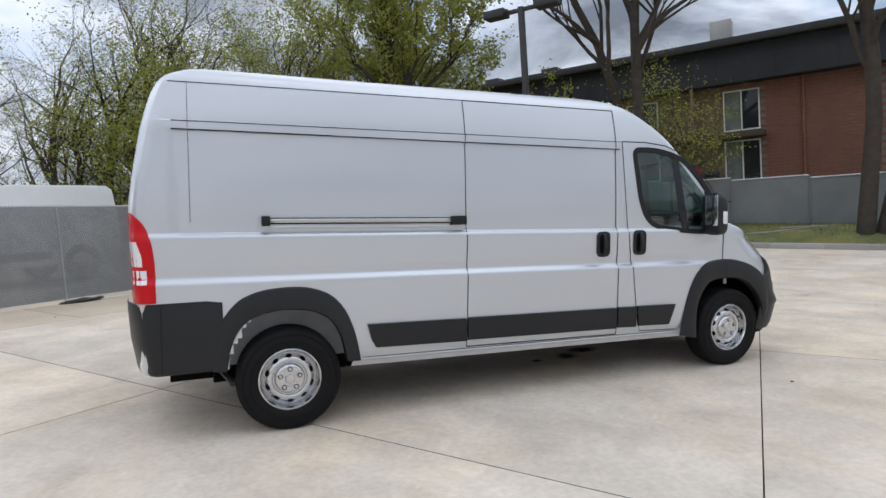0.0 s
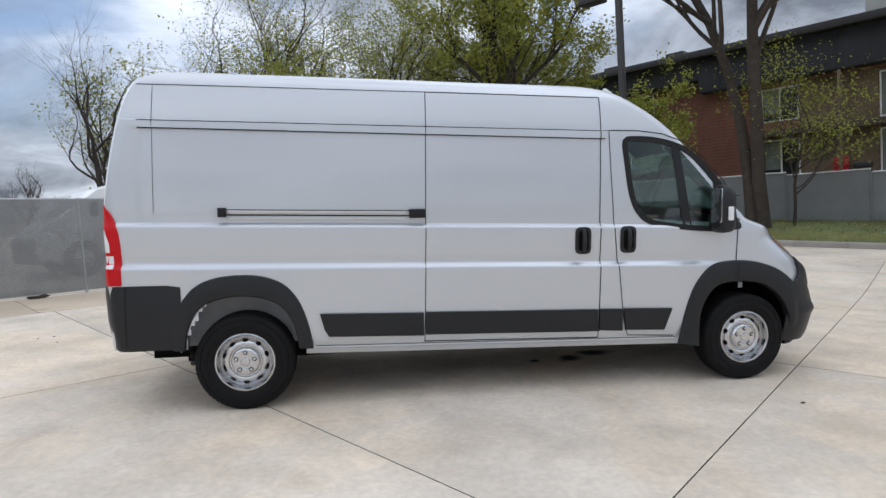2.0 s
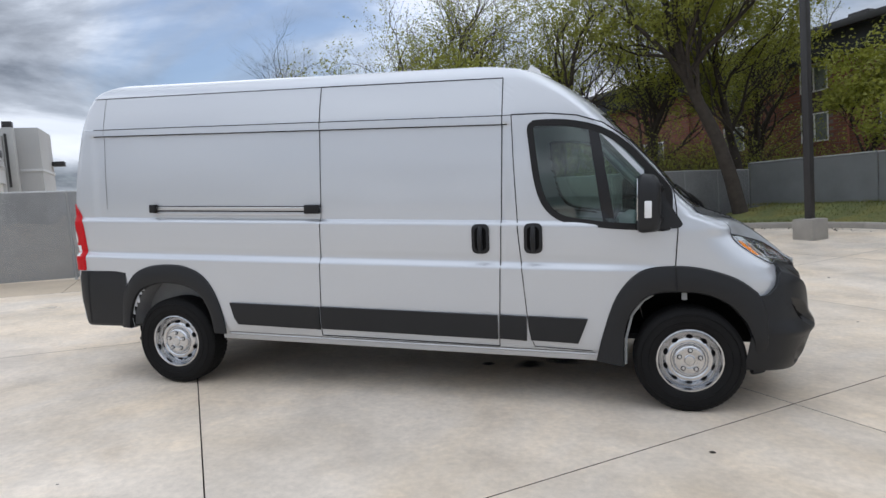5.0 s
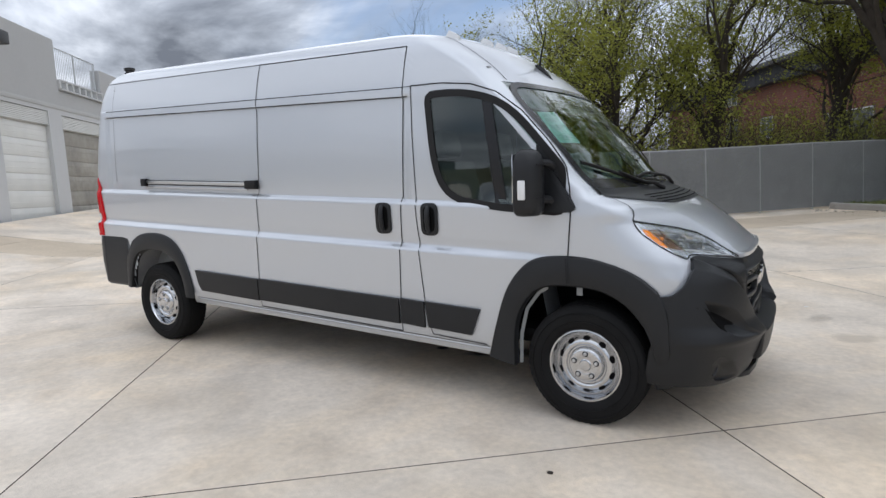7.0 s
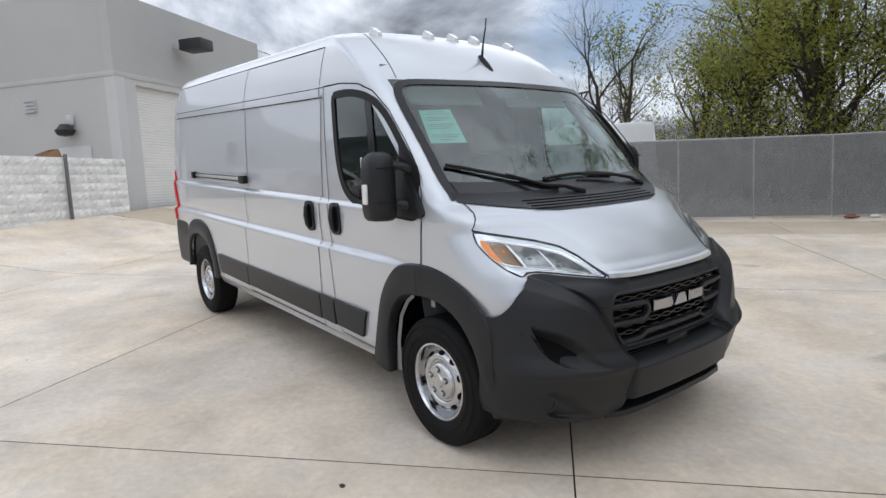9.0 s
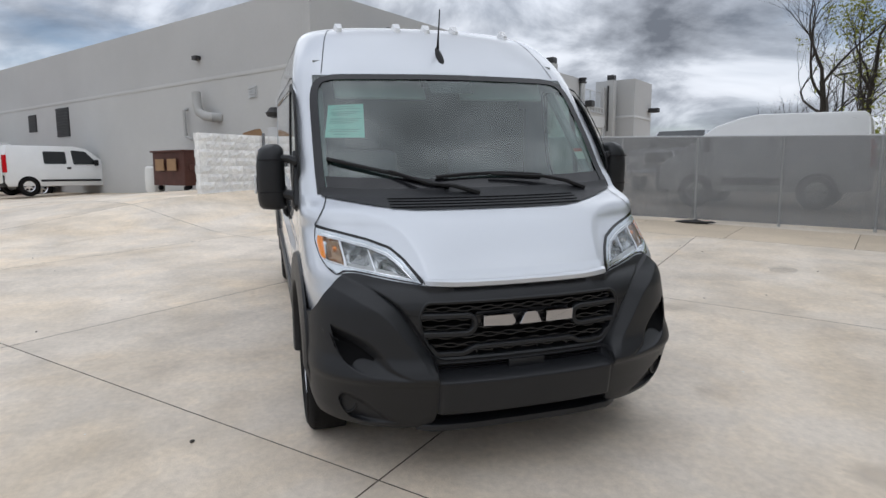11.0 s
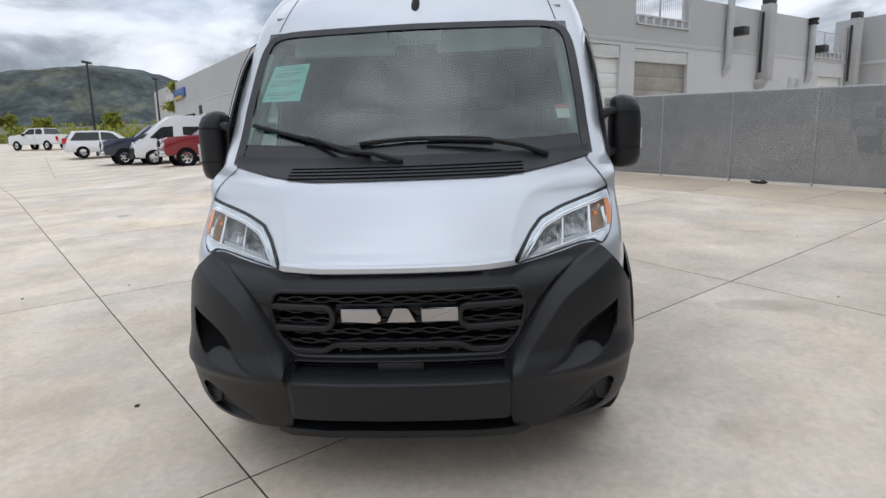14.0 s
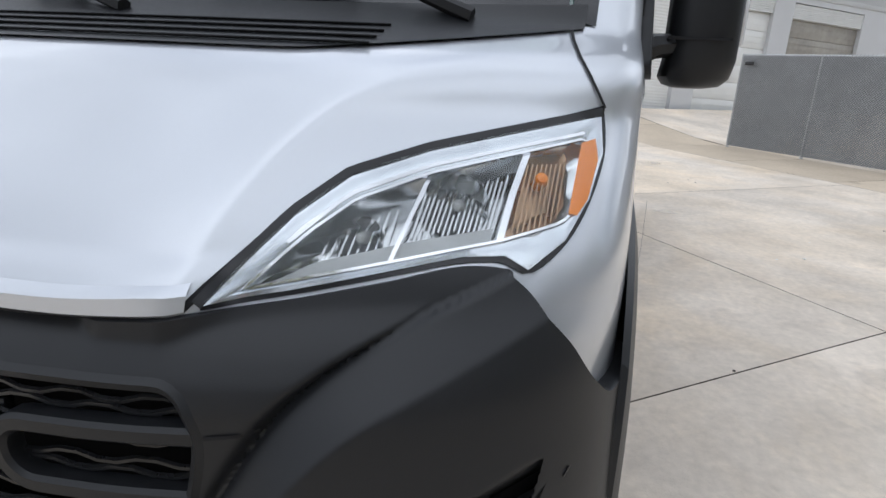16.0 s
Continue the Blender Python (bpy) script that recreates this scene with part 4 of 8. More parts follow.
# a red chair and a dark grill on the ground-floor balcony
M_REDPLASTIC = material("red_plastic", (0.45, 0.02, 0.03), rough=0.4, vary=0.1)
part("patio_floor", box((BA - 1.0, -2.0, 1.35), (BA + 0.02, 4.3, 1.55), 0.02, GRID), M_KERB, house)
chair = thing("garden_chair", Matrix.Translation(AB(BA - 0.45, 1.0, 1.55)) @ GRID, "red plastic garden chair on the balcony", "chair")
part("seat", box((-0.27, -0.27, 0.36), (0.27, 0.27, 0.42), 0.02), M_REDPLASTIC, chair)
part("backrest", box((0.20, -0.27, 0.42), (0.27, 0.27, 0.95), 0.03), M_REDPLASTIC, chair)
for u_ in (-0.22, 0.22):
    part("armrest", box((-0.25, u_ * 1.2 - 0.03, 0.58), (0.22, u_ * 1.2 + 0.03, 0.64), 0.01), M_REDPLASTIC, chair)
    for v_ in (-0.22, 0.22):
        part("leg", box((u_ - 0.025, v_ - 0.025, 0.0), (u_ + 0.025, v_ + 0.025, 0.37), 0.005), M_REDPLASTIC, chair)
grill = thing("barbecue_grill", Matrix.Translation(AB(BA - 0.45, 0.2, 1.55)) @ GRID, "small black barbecue grill on the balcony", "grill")
part("fire_box", box((-0.22, -0.3, 0.42), (0.22, 0.3, 0.66), 0.05), M_DARKMETAL, grill)
for u_ in (-0.17, 0.17):
    for v_ in (-0.24, 0.24):
        part("leg", box((u_ - 0.02, v_ - 0.02, 0.0), (u_ + 0.02, v_ + 0.02, 0.44), 0.004), M_DARKMETAL, grill)

# lamp post
lamp_post = thing("lamp_post", Matrix.Translation(AB(12.1, 2.80, gab(12.1, 2.80))), "tall dark twin-head car park lamp post", "lamp post")
part("pole", box((-0.075, -0.075, 0.0), (0.075, 0.075, 6.75), 0.015, GRID), M_DARKMETAL, lamp_post)
part("base", box((-0.25, -0.25, -0.1), (0.25, 0.25, 0.45), 0.04, GRID), M_KERB, lamp_post)
part("crossarm", box((-0.05, -0.5, 6.62), (0.05, 0.5, 6.72), 0.01, GRID), M_DARKMETAL, lamp_post)
for b in (-0.75, 0.75):
    part("lamp_head", box((-0.22, b - 0.32, 6.58), (0.22, b + 0.32, 6.80), 0.04, GRID), M_DARKMETAL, lamp_post)

# ---------------------------------------------------------------- trees
def tree(name, a, b, height, spread, seed, leafy, label, trunk_r=0.17, lean=(0, 0), levels=5, limbs=5, droop=0.0, base=None, first=0.22, leaf_mat=None, leaf=0.055):
    """A trunk that forks into limbs, boughs and twigs, with small leaf clumps along the twigs."""
    rnd = random.Random(seed)
    z0 = base if base is not None else gab(a, b)
    wood_v, wood_f, leaf_v, leaf_f = [], [], [], []

    def segment(pts, radii, sides):
        start = len(wood_v)
        ref = Vector((0.3, 0.9, 0.2)).normalized()
        for i, p in enumerate(pts):
            d = (pts[min(i + 1, len(pts) - 1)] - pts[max(i - 1, 0)]).normalized()
            u_ = (ref - d * ref.dot(d)).normalized()
            v_ = d.cross(u_)
            for k in range(sides):
                t = 2 * math.pi * k / sides
                wood_v.append(p + (u_ * math.cos(t) + v_ * math.sin(t)) * radii[i])
        for i in range(len(pts) - 1):
            for k in range(sides):
                q = start + i * sides
                wood_f.append((q + k, q + (k + 1) % sides, q + sides + (k + 1) % sides, q + sides + k))

    def leaves(p, d, n):
        for _ in range(n):
            c = p + Vector((rnd.gauss(0, 0.10), rnd.gauss(0, 0.10), rnd.gauss(0, 0.10)))
            s = leaf * rnd.uniform(0.6, 1.35)
            u_ = Vector((rnd.gauss(0, 1), rnd.gauss(0, 1), rnd.gauss(0, 0.6))).normalized()
            v_ = u_.cross(Vector((rnd.gauss(0, 1), rnd.gauss(0, 1), rnd.gauss(0, 1)))).normalized()
            i = len(leaf_v)
            leaf_v.extend((c - u_ * s, c + v_ * s * 0.55, c + u_ * s, c - v_ * s * 0.55))
            leaf_f.append((i, i + 1, i + 2, i + 3))

    def grow(p, d, length, r, level):
        n = 5 if level < 2 else 4
        pts, radii = [p], [r]
        taper = 0.62 if level == 0 else 0.45
        for i in range(1, n + 1):
            wob = 0.10 if level == 0 else 0.20
            d = (d + Vector((rnd.gauss(0, wob), rnd.gauss(0, wob), rnd.gauss(0, wob * 0.6) + (0.05 if level else 0.0) - droop * (level > 2)))).normalized()
            pts.append(pts[-1] + d * length / n)
            radii.append(r * (1 - (1 - taper) * i / n))
        segment(pts, radii, (9, 7, 5, 4, 3, 3)[min(level, 5)])
        if level >= levels:
            if leafy:
                for q in pts[1:]:
                    leaves(q, d, rnd.choice(leafy))
            return
        kids = limbs if level == 0 else rnd.choice((3, 4, 4, 5)) if level < levels - 1 else rnd.choice((3, 4, 5))
        for k in range(kids):
            t = (first + (1 - first) * (k + rnd.random()) / kids) if level == 0 else rnd.uniform(0.25, 1.0)
            if k == 0:
                t = 1.0
            i = min(int(t * n), n - 1)
            q = pts[i].lerp(pts[i + 1], t * n - i)
            az = rnd.uniform(0, 6.283)
            up = rnd.uniform(0.25, 0.9) if level == 0 else rnd.uniform(-0.25, 0.8)
            out = Vector((math.cos(az), math.sin(az), 0)) * spread
            nd = (d * (0.75 if k else 1.1) + out * (0.8 if k else 0.3) + Vector((0, 0, up * 0.6))).normalized()
            grow(q, nd, length * rnd.uniform(0.52, 0.78) * (1.0 if level else 0.75), radii[i] * (0.72 if k == 0 else rnd.uniform(0.42, 0.62)), level + 1)

    grow(Vector((0, 0, -0.1)), Vector((lean[0], lean[1], 1)).normalized(), height * 0.42, trunk_r, 0)
    top = thing(name, Matrix.Translation(AB(a, b, z0)), label, "tree", "trees round the yard")
    for nm, vs_, fs_, mat in (("trunk", wood_v, wood_f, M_BARK), ("crown", leaf_v, leaf_f, leaf_mat or M_LEAF)):
        if not vs_:
            continue
        me = bpy.data.meshes.new(nm)
        me.from_pydata(vs_, [], fs_)
        me.materials.append(mat)
        if nm == "trunk":
            me.polygons.foreach_set("use_smooth", [True] * len(me.polygons))
        o = new(nm, me)
        o.parent = top


GREEN = "deciduous tree with thin yellow-green spring leaves"
BARE = "bare grey-brown tree with fine twigs"
# behind the chain-link fence
for k, (a, b, h, s, leafy, r) in enumerate((
        (7.6, 13.4, 7.8, 1.35, (1, 1, 1), 0.15), (9.2, 12.4, 9.5, 1.3, (1, 1, 2), 0.17), (8.2, 17.5, 11.0, 0.8, (0, 0, 1), 0.18), (9.5, 23.0, 12.0, 0.8, (0, 0, 1), 0.18), (6.6, 16.5, 7.5, 0.9, (0, 0, 1), 0.14), (10.2, 15.4, 13.0, 0.65, (0, 1, 1), 0.19), (12.4, 12.4, 11.0, 0.7, (0, 1, 2), 0.17), (14.2, 16.0, 13.5, 0.65, (0, 1, 2), 0.2),
        (16.4, 12.8, 11.5, 0.7, (0, 1, 2), 0.18), (19.0, 15.0, 12.5, 0.7, (0, 1, 2), 0.18), (22.0, 12.5, 11.0, 0.7, (0, 1, 2), 0.17), (11.8, 20.0, 14.0, 0.7, (0, 0, 1), 0.2), (17.0, 20.5, 14.0, 0.7, (0, 0, 1), 0.2), (25.0, 16.0, 12.0, 0.7, (0, 1, 2), 0.18))):
    tree("spring_tree", a, b, h, s, 100 + k, leafy, GREEN, r, levels=5, limbs=9, first=0.10, droop=0.05, leaf=0.046)
tree("bare_tree", 3.4, 16.0, 8.4, 0.85, 131, None, BARE, 0.12, levels=5, limbs=7, first=0.2)
tree("bare_tree", 4.6, 18.5, 9.0, 0.85, 132, (0, 0, 1), BARE, 0.12, levels=5, limbs=7, first=0.2)
# large trees on the lawn
OLD = "tall old tree with dark bark and sparse new leaves"
for a, b, h, seed, leafy, r, lean in ((15.7, 0.90, 15.0, 141, (0, 1, 1), 0.17, (-0.01, 0.03)), (15.8, 0.62, 15.5, 142, (0, 1, 1), 0.19, (0.0, 0.01)), (15.6, -4.95, 15.0, 143, (0, 1, 1), 0.22, (-0.11, 0.05)), (15.7, -5.40, 15.0, 145, (0, 1, 1), 0.25, (0.05, 0.0)), (15.5, 7.55, 12.5, 144, (2, 2, 3), 0.24, (-0.10, 0.12))):
    tree("old_tree", a, b, h + 3.0, 0.62, seed, leafy, OLD, r, lean=lean, levels=5, limbs=8, first=0.48, base=lawn_z(a, b) - 0.05, leaf=0.068)
tree("young_tree", 16.3, 0.0, 6.6, 1.9, 151, (0, 0, 1), GREEN, 0.045, levels=5, limbs=11, first=0.2, base=lawn_z(16.3, 0.0), leaf=0.036)
tree("young_tree", 19.2, 6.4, 7.0, 1.0, 152, (1, 1, 1), GREEN, 0.09, levels=5, limbs=9, first=0.15, base=lawn_z(19.2, 6.4), leaf=0.065)
tree("spring_tree", 18.0, 9.6, 12.5, 0.8, 154, (2, 2, 3), GREEN, 0.18, lean=(-0.18, -0.08), levels=5, limbs=8, first=0.35, leaf=0.062)
# far trees over the workshop's end
for k, (x, y, h) in enumerate(((-24, 33, 7.5), (-30, 38, 8), (-20, 36, 7), (-36, 40, 8))):
    tree("far_tree", 0.8 * x + 0.6 * y, -0.6 * x + 0.8 * y, h, 0.8, 160 + k, None, BARE, 0.14, levels=4, limbs=8, first=0.2, base=0.5)

# tangled brush along the back of the fence
rnd = random.Random(77)
verts, faces, lv, lf = [], [], [], []
for k in range(8200):
    a, b = rnd.uniform(5.5, 27), rnd.uniform(10.2, 19.5)
    p = AB(a, b, gab(a, b) + rnd.random() * 0.8)
    d = Vector((rnd.gauss(0, 0.5), rnd.gauss(0, 0.5), 1)).normalized()
    r = rnd.uniform(0.006, 0.014)
    side = d.cross(Vector((rnd.gauss(0, 1), rnd.gauss(0, 1), 0.1))).normalized()
    for s in range(5):
        q = p + d * rnd.uniform(0.3, 0.85)
        i = len(verts)
        verts += [p - side * r, p + side * r, q + side * r * 0.7, q - side * r * 0.7]
        faces.append((i, i + 1, i + 2, i + 3))
        if rnd.random() < 0.6:
            for _ in range(2):
                c = q + Vector((rnd.gauss(0, 0.1), rnd.gauss(0, 0.1), rnd.gauss(0, 0.1)))
                u_ = Vector((rnd.gauss(0, 1), rnd.gauss(0, 1), rnd.gauss(0, 1))).normalized() * rnd.uniform(0.03, 0.07)
                v_ = u_.cross(Vector((rnd.gauss(0, 1), rnd.gauss(0, 1), rnd.gauss(0, 1))).normalized()) * 0.6
                j = len(lv)
                lv += [c - u_, c + v_, c + u_, c - v_]
                lf.append((j, j + 1, j + 2, j + 3))
        p, r = q, r * 0.7
        d = (d + Vector((rnd.gauss(0, 0.4), rnd.gauss(0, 0.4), rnd.gauss(0, 0.25)))).normalized()
for nm, vs_, fs_, mat, lb in (("brushwood", verts, faces, M_TWIG, "tangled brown brush behind the fence"), ("brush_leaves", lv, lf, M_LEAF, "thin new leaves on the brush behind the fence")):
    me = bpy.data.meshes.new(nm)
    me.from_pydata(vs_, [], fs_)
    me.materials.append(mat)
    tagged(new(nm, me), lb, "brush", kind="stuff")

# ---------------------------------------------------------------- distance: hills, meadow, road edge
def hill(name, az0, az1, dist, depth, crest, mat, label, seed, base=-6):
    """A long ridge seen from the yard between two bearings; crest(t) is its height in metres."""
    bm = bmesh.new()
    rows = []
    n = 90
    for i in range(n + 1):
        az = radians(az0 + (az1 - az0) * i / n)
        row = []
        for k in range(9):
            t = k / 8
            d = dist + depth * t
            h = base + (crest(i / n) - base) * math.sin(min(t / 0.75, 1) * math.pi / 2)**1.2
            h += noise.noise((i * 0.22, t * 3, seed)) * 0.15 * crest(i / n) * t + noise.noise((i * 0.9, t * 9, seed)) * 0.05 * crest(i / n) * t
            row.append(bm.verts.new((d * math.cos(az), d * math.sin(az), h)))
        rows.append(row)
    for r, s in zip(rows, rows[1:]):
        for k in range(8):
            bm.faces.new((r[k], s[k], s[k + 1], r[k + 1]))
    bmesh.ops.recalc_face_normals(bm, faces=bm.faces)
    tagged(part(name, bm, mat), label, "hill", kind="structure")


crest_far = pchip([0, 0.2, 0.34, 0.42, 0.5, 0.58, 0.68, 0.8, 1.0], [95, 142, 152, 205, 222, 205, 174, 160, 120])
hill("backdrop_hill", -175, -120, 1500, 700, crest_far, M_HILL, "dark wooded mountain ridge in the distance", 3.0)
hill("backdrop_slope", -178, -112, 500, 700, lambda t: 34 + 6 * math.sin(t * 9), M_MEADOW, "pale green lower slopes below the ridge", 8.0)
hill("backdrop_wood", 60, 200, 400, 150, lambda t: 14 + 3 * math.sin(t * 23), M_HILL, "low line of far woods", 12.0)

# shrubs and trees along the road beyond the parked cars
for k, (x, y, h, w) in enumerate(((-47, -26.0, 7.0, 0.9), (-58, -33, 4.0, 0.9), (-70, -47, 4.5, 0.9), (-64, -52, 4, 0.9), (-82, -70, 5, 0.9))):
    tree("roadside_tree", 0.8 * x + 0.6 * y, -0.6 * x + 0.8 * y, h, 0.9, 180 + k, (3, 4, 5), "young roadside tree in bright spring leaf", 0.1, levels=4, limbs=8, first=0.1, base=ground_z(x, y), leaf=0.16)
bm = bmesh.new()
verts, faces = [], []
rnd = random.Random(9)
for k in range(5200):
    t = rnd.random()
    x, y = -56 + rnd.uniform(-3, 3) - 26 * t, -22 - 50 * t + rnd.uniform(-2, 2)
    p = Vector((x, y, ground_z(x, y) + rnd.random()**1.5 * (1.8 + 0.8 * math.sin(t * 31))))
    s = rnd.uniform(0.12, 0.3)
    u_ = Vector((rnd.gauss(0, 1), rnd.gauss(0, 1), rnd.gauss(0, 1))).normalized()
    v_ = u_.cross(Vector((rnd.gauss(0, 1), rnd.gauss(0, 1), rnd.gauss(0, 1)))).normalized()
    i = len(verts)
    verts += [p - u_ * s, p + v_ * s * 0.6, p + u_ * s, p - v_ * s * 0.6]
    faces.append((i, i + 1, i + 2, i + 3))
bm.free()
me = bpy.data.meshes.new("hedge")
me.from_pydata(verts, [], faces)
me.materials.append(M_LEAF)
tagged(new("hedge", me), "loose green hedge along the road", "hedge", kind="stuff")

# street lamps and a power pole
def pole(x, y, h, arm, name, label):
    t = thing(name, Matrix.Translation((x, y, ground_z(x, y))), label, name.replace("_", " "))
    bm = bmesh.new()
    add_tube(bm, [(0, 0, -0.1), (0, 0, h)], [0.1, 0.07], 8)
    part("pole", bm, M_DARKMETAL, t)
    part("head" if arm < 1 else "crossarm", box((-arm, -0.08, h - 0.1), (arm, 0.08, h + 0.06), 0.02), M_DARKMETAL, t)


pole(-50, -30, 6.2, 0.5, "street_lamp", "dark street lamp beyond the parked cars")
pole(-36, -27.5, 6.6, 0.5, "street_lamp", "dark street lamp beyond the parked cars")
pole(-30.0, 42.5, 6.8, 0.7, "power_pole", "wooden power pole with a crossarm")
pole(-38.0, 54.0, 6.2, 0.7, "power_pole", "wooden power pole with a crossarm")

# ---------------------------------------------------------------- parked vehicles
def vehicle(name, label, at, heading, paint, low, up, width, belt, tumble, axles, r, windows, screen=None, rear_glass=None, boxes=(), group="parked vehicles"):
    """A parked vehicle. low and up: side outlines (x, z), forward is x; windows: side panes in the same terms."""
    h = Vector(heading).normalized()
    m = Matrix(((h.x, -h.y, 0, at[0]), (h.y, h.x, 0, at[1]), (0, 0, 1, ground_z(*at)), (0, 0, 0, 1)))
    car = thing(name, m, label, name.replace("_", " "), group)
    hw = lambda z: width / 2 - tumble * max(0, z - belt)
    bm = bmesh.new()
    for poly in (low, up):
        if not poly:
            continue
        sides = []
        for s in (-1, 1):
            sides.append([bm.verts.new((x, s * hw(z), z)) for x, z in poly])
        bm.faces.new(sides[0])
        bm.faces.new(sides[1][::-1])
        n = len(poly)
        for i in range(n):
            j = (i + 1) % n
            bm.faces.new((sides[0][i], sides[0][j], sides[1][j], sides[1][i]))
    bmesh.ops.remove_doubles(bm, verts=bm.verts, dist=0.001)
    bmesh.ops.recalc_face_normals(bm, faces=bm.faces)
    es = [e for e in bm.edges if len(e.link_faces) == 2 and e.calc_face_angle(0) > 0.7]
    bmesh.ops.bevel(bm, geom=es, offset=0.05, segments=2, profile=0.5, affect="EDGES")
    part("body", bm, paint, car)
    for poly in windows:
        for s in (-1, 1):
            bm = bmesh.new()
            add_prism(bm, rounded(poly, 0.06, 3), lambda u_, v_, w_, s=s: (u_, s * (hw(v_) + 0.004 + w_), v_), 0.006)
            bmesh.ops.recalc_face_normals(bm, faces=bm.faces)
            part("side_window", bm, M_CARGLASS, car)
    for nm, seg in (("windscreen", screen), ("rear_window", rear_glass)):
        if seg:
            (x0, z0), (x1, z1) = seg
            d = Vector((z0 - z1, 0, x1 - x0)).normalized()
            d = d if d.z > 0 else -d
            bm = bmesh.new()
            q = [Vector((x0, -hw(z0) + 0.08, z0)), Vector((x0, hw(z0) - 0.08, z0)), Vector((x1, hw(z1) - 0.10, z1)), Vector((x1, -hw(z1) + 0.10, z1))]
            lo = [bm.verts.new(p + d * 0.002) for p in q]
            hi = [bm.verts.new(p + d * 0.010) for p in q]
            bm.faces.new(hi)
            for i in range(4):
                bm.faces.new((lo[i], lo[(i + 1) % 4], hi[(i + 1) % 4], hi[i]))
            bmesh.ops.recalc_face_normals(bm, faces=bm.faces)
            part(nm, bm, M_CARGLASS, car)
    for x in axles:
        for s in (-1, 1):
            wm = Matrix.Translation((x, s * (width / 2 - 0.10), r)) @ Matrix.Rotation(radians(-90) * s, 4, "X")
            # flat black ring on the uncut body, for the shaded gap round the tyre
            bm = bmesh.new()
            add_spin(bm, [(r * 1.16, 0.104), (r * 0.9, 0.104)], wm, 28)
            part("wheel_opening", bm, M_DARK, car)
            bm = bmesh.new()
            add_spin(bm, [(r * 0.60, 0.10), (r * 0.66, 0.125), (r * 0.93, 0.125), (r, 0.10), (r, -0.10), (r * 0.6, -0.10)], wm, 32)
            ty = part("tyre", bm, M_TYRE, car)
            bm = bmesh.new()
            add_spin(bm, [(r * 0.62, 0.11), (r * 0.58, 0.10), (r * 0.52, 0.06), (r * 0.2, 0.085), (0.001, 0.09)], wm, 28)
            rim_ = part("rim", bm, M_RIM, ty)
            for k in range(6):
                # black discs paint the shade between the spokes
                bm = bmesh.new()
                c = wm @ Matrix.Rotation(k * math.pi / 3, 4, "Z") @ Matrix.Translation((r * 0.40, 0, 0.082))
                add_spin(bm, [(r * 0.13, 0.0), (r * 0.11, 0.004), (0.001, 0.004)], c, 10)
                part("rim_opening", bm, M_DARK, rim_)
    for nm, lo, hi, mat, bev in boxes:
        for s in ((-1, 1) if lo[1] * hi[1] > 0 else (1,)):
            y = sorted((s * lo[1], s * hi[1]))
            part(nm, box((lo[0], y[0], lo[2]), (hi[0], y[1], hi[2]), bev), mat, car)
    return car


def pickup(at, heading, paint, label):
    """at: the ground under the front axle's middle."""
    low = [(0.95, 0.52), (0.98, 0.80), (0.95, 1.24), (0.75, 1.36), (-0.62, 1.42), (-4.75, 1.42), (-4.80, 0.66), (-4.7, 0.52)]
    up = [(-0.62, 1.42), (-1.40, 2.03), (-3.15, 2.05), (-3.42, 1.42)]
    c = 2.02
    return vehicle("pickup_truck", label, at, heading, paint, low, up, c, 1.28, 0.22, (0.0, -3.65), 0.41,
                   [[(-0.98, 1.47), (-1.50, 1.95), (-2.25, 1.97), (-2.25, 1.46)], [(-2.35, 1.46), (-2.35, 1.97), (-3.05, 1.97), (-3.22, 1.47)]],
                   ((-0.64, 1.44), (-1.38, 2.01)), ((-3.42, 1.46), (-3.17, 2.0)),
                   (("grille", (0.94, -0.5, 0.86), (1.02, 0.5, 1.28), M_CHROME, 0.03), ("grille_insert", (1.0, -0.42, 0.92), (1.03, 0.42, 1.22), M_DARK, 0.01),
                    ("headlamp", (0.86, 0.55, 0.92), (1.0, 0.97, 1.12), M_WHITELENS, 0.03), ("front_bumper", (0.90, -1.0, 0.48), (1.10, 1.0, 0.72), M_CHROME, 0.04),
                    ("door_mirror", (-1.15, 1.05, 1.30), (-1.0, 1.28, 1.55), M_RUBBER, 0.03), ("tail_lamp", (-4.83, 0.8, 0.85), (-4.74, 1.0, 1.25), M_RED, 0.01),
                    ("door_gap", (-2.305, 1.005, 0.60), (-2.295, 1.013, 1.27), M_GAP, 0), ("door_handle", (-2.2, 1.0, 1.12), (-1.98, 1.03, 1.16), M_CHROME, 0.008)))


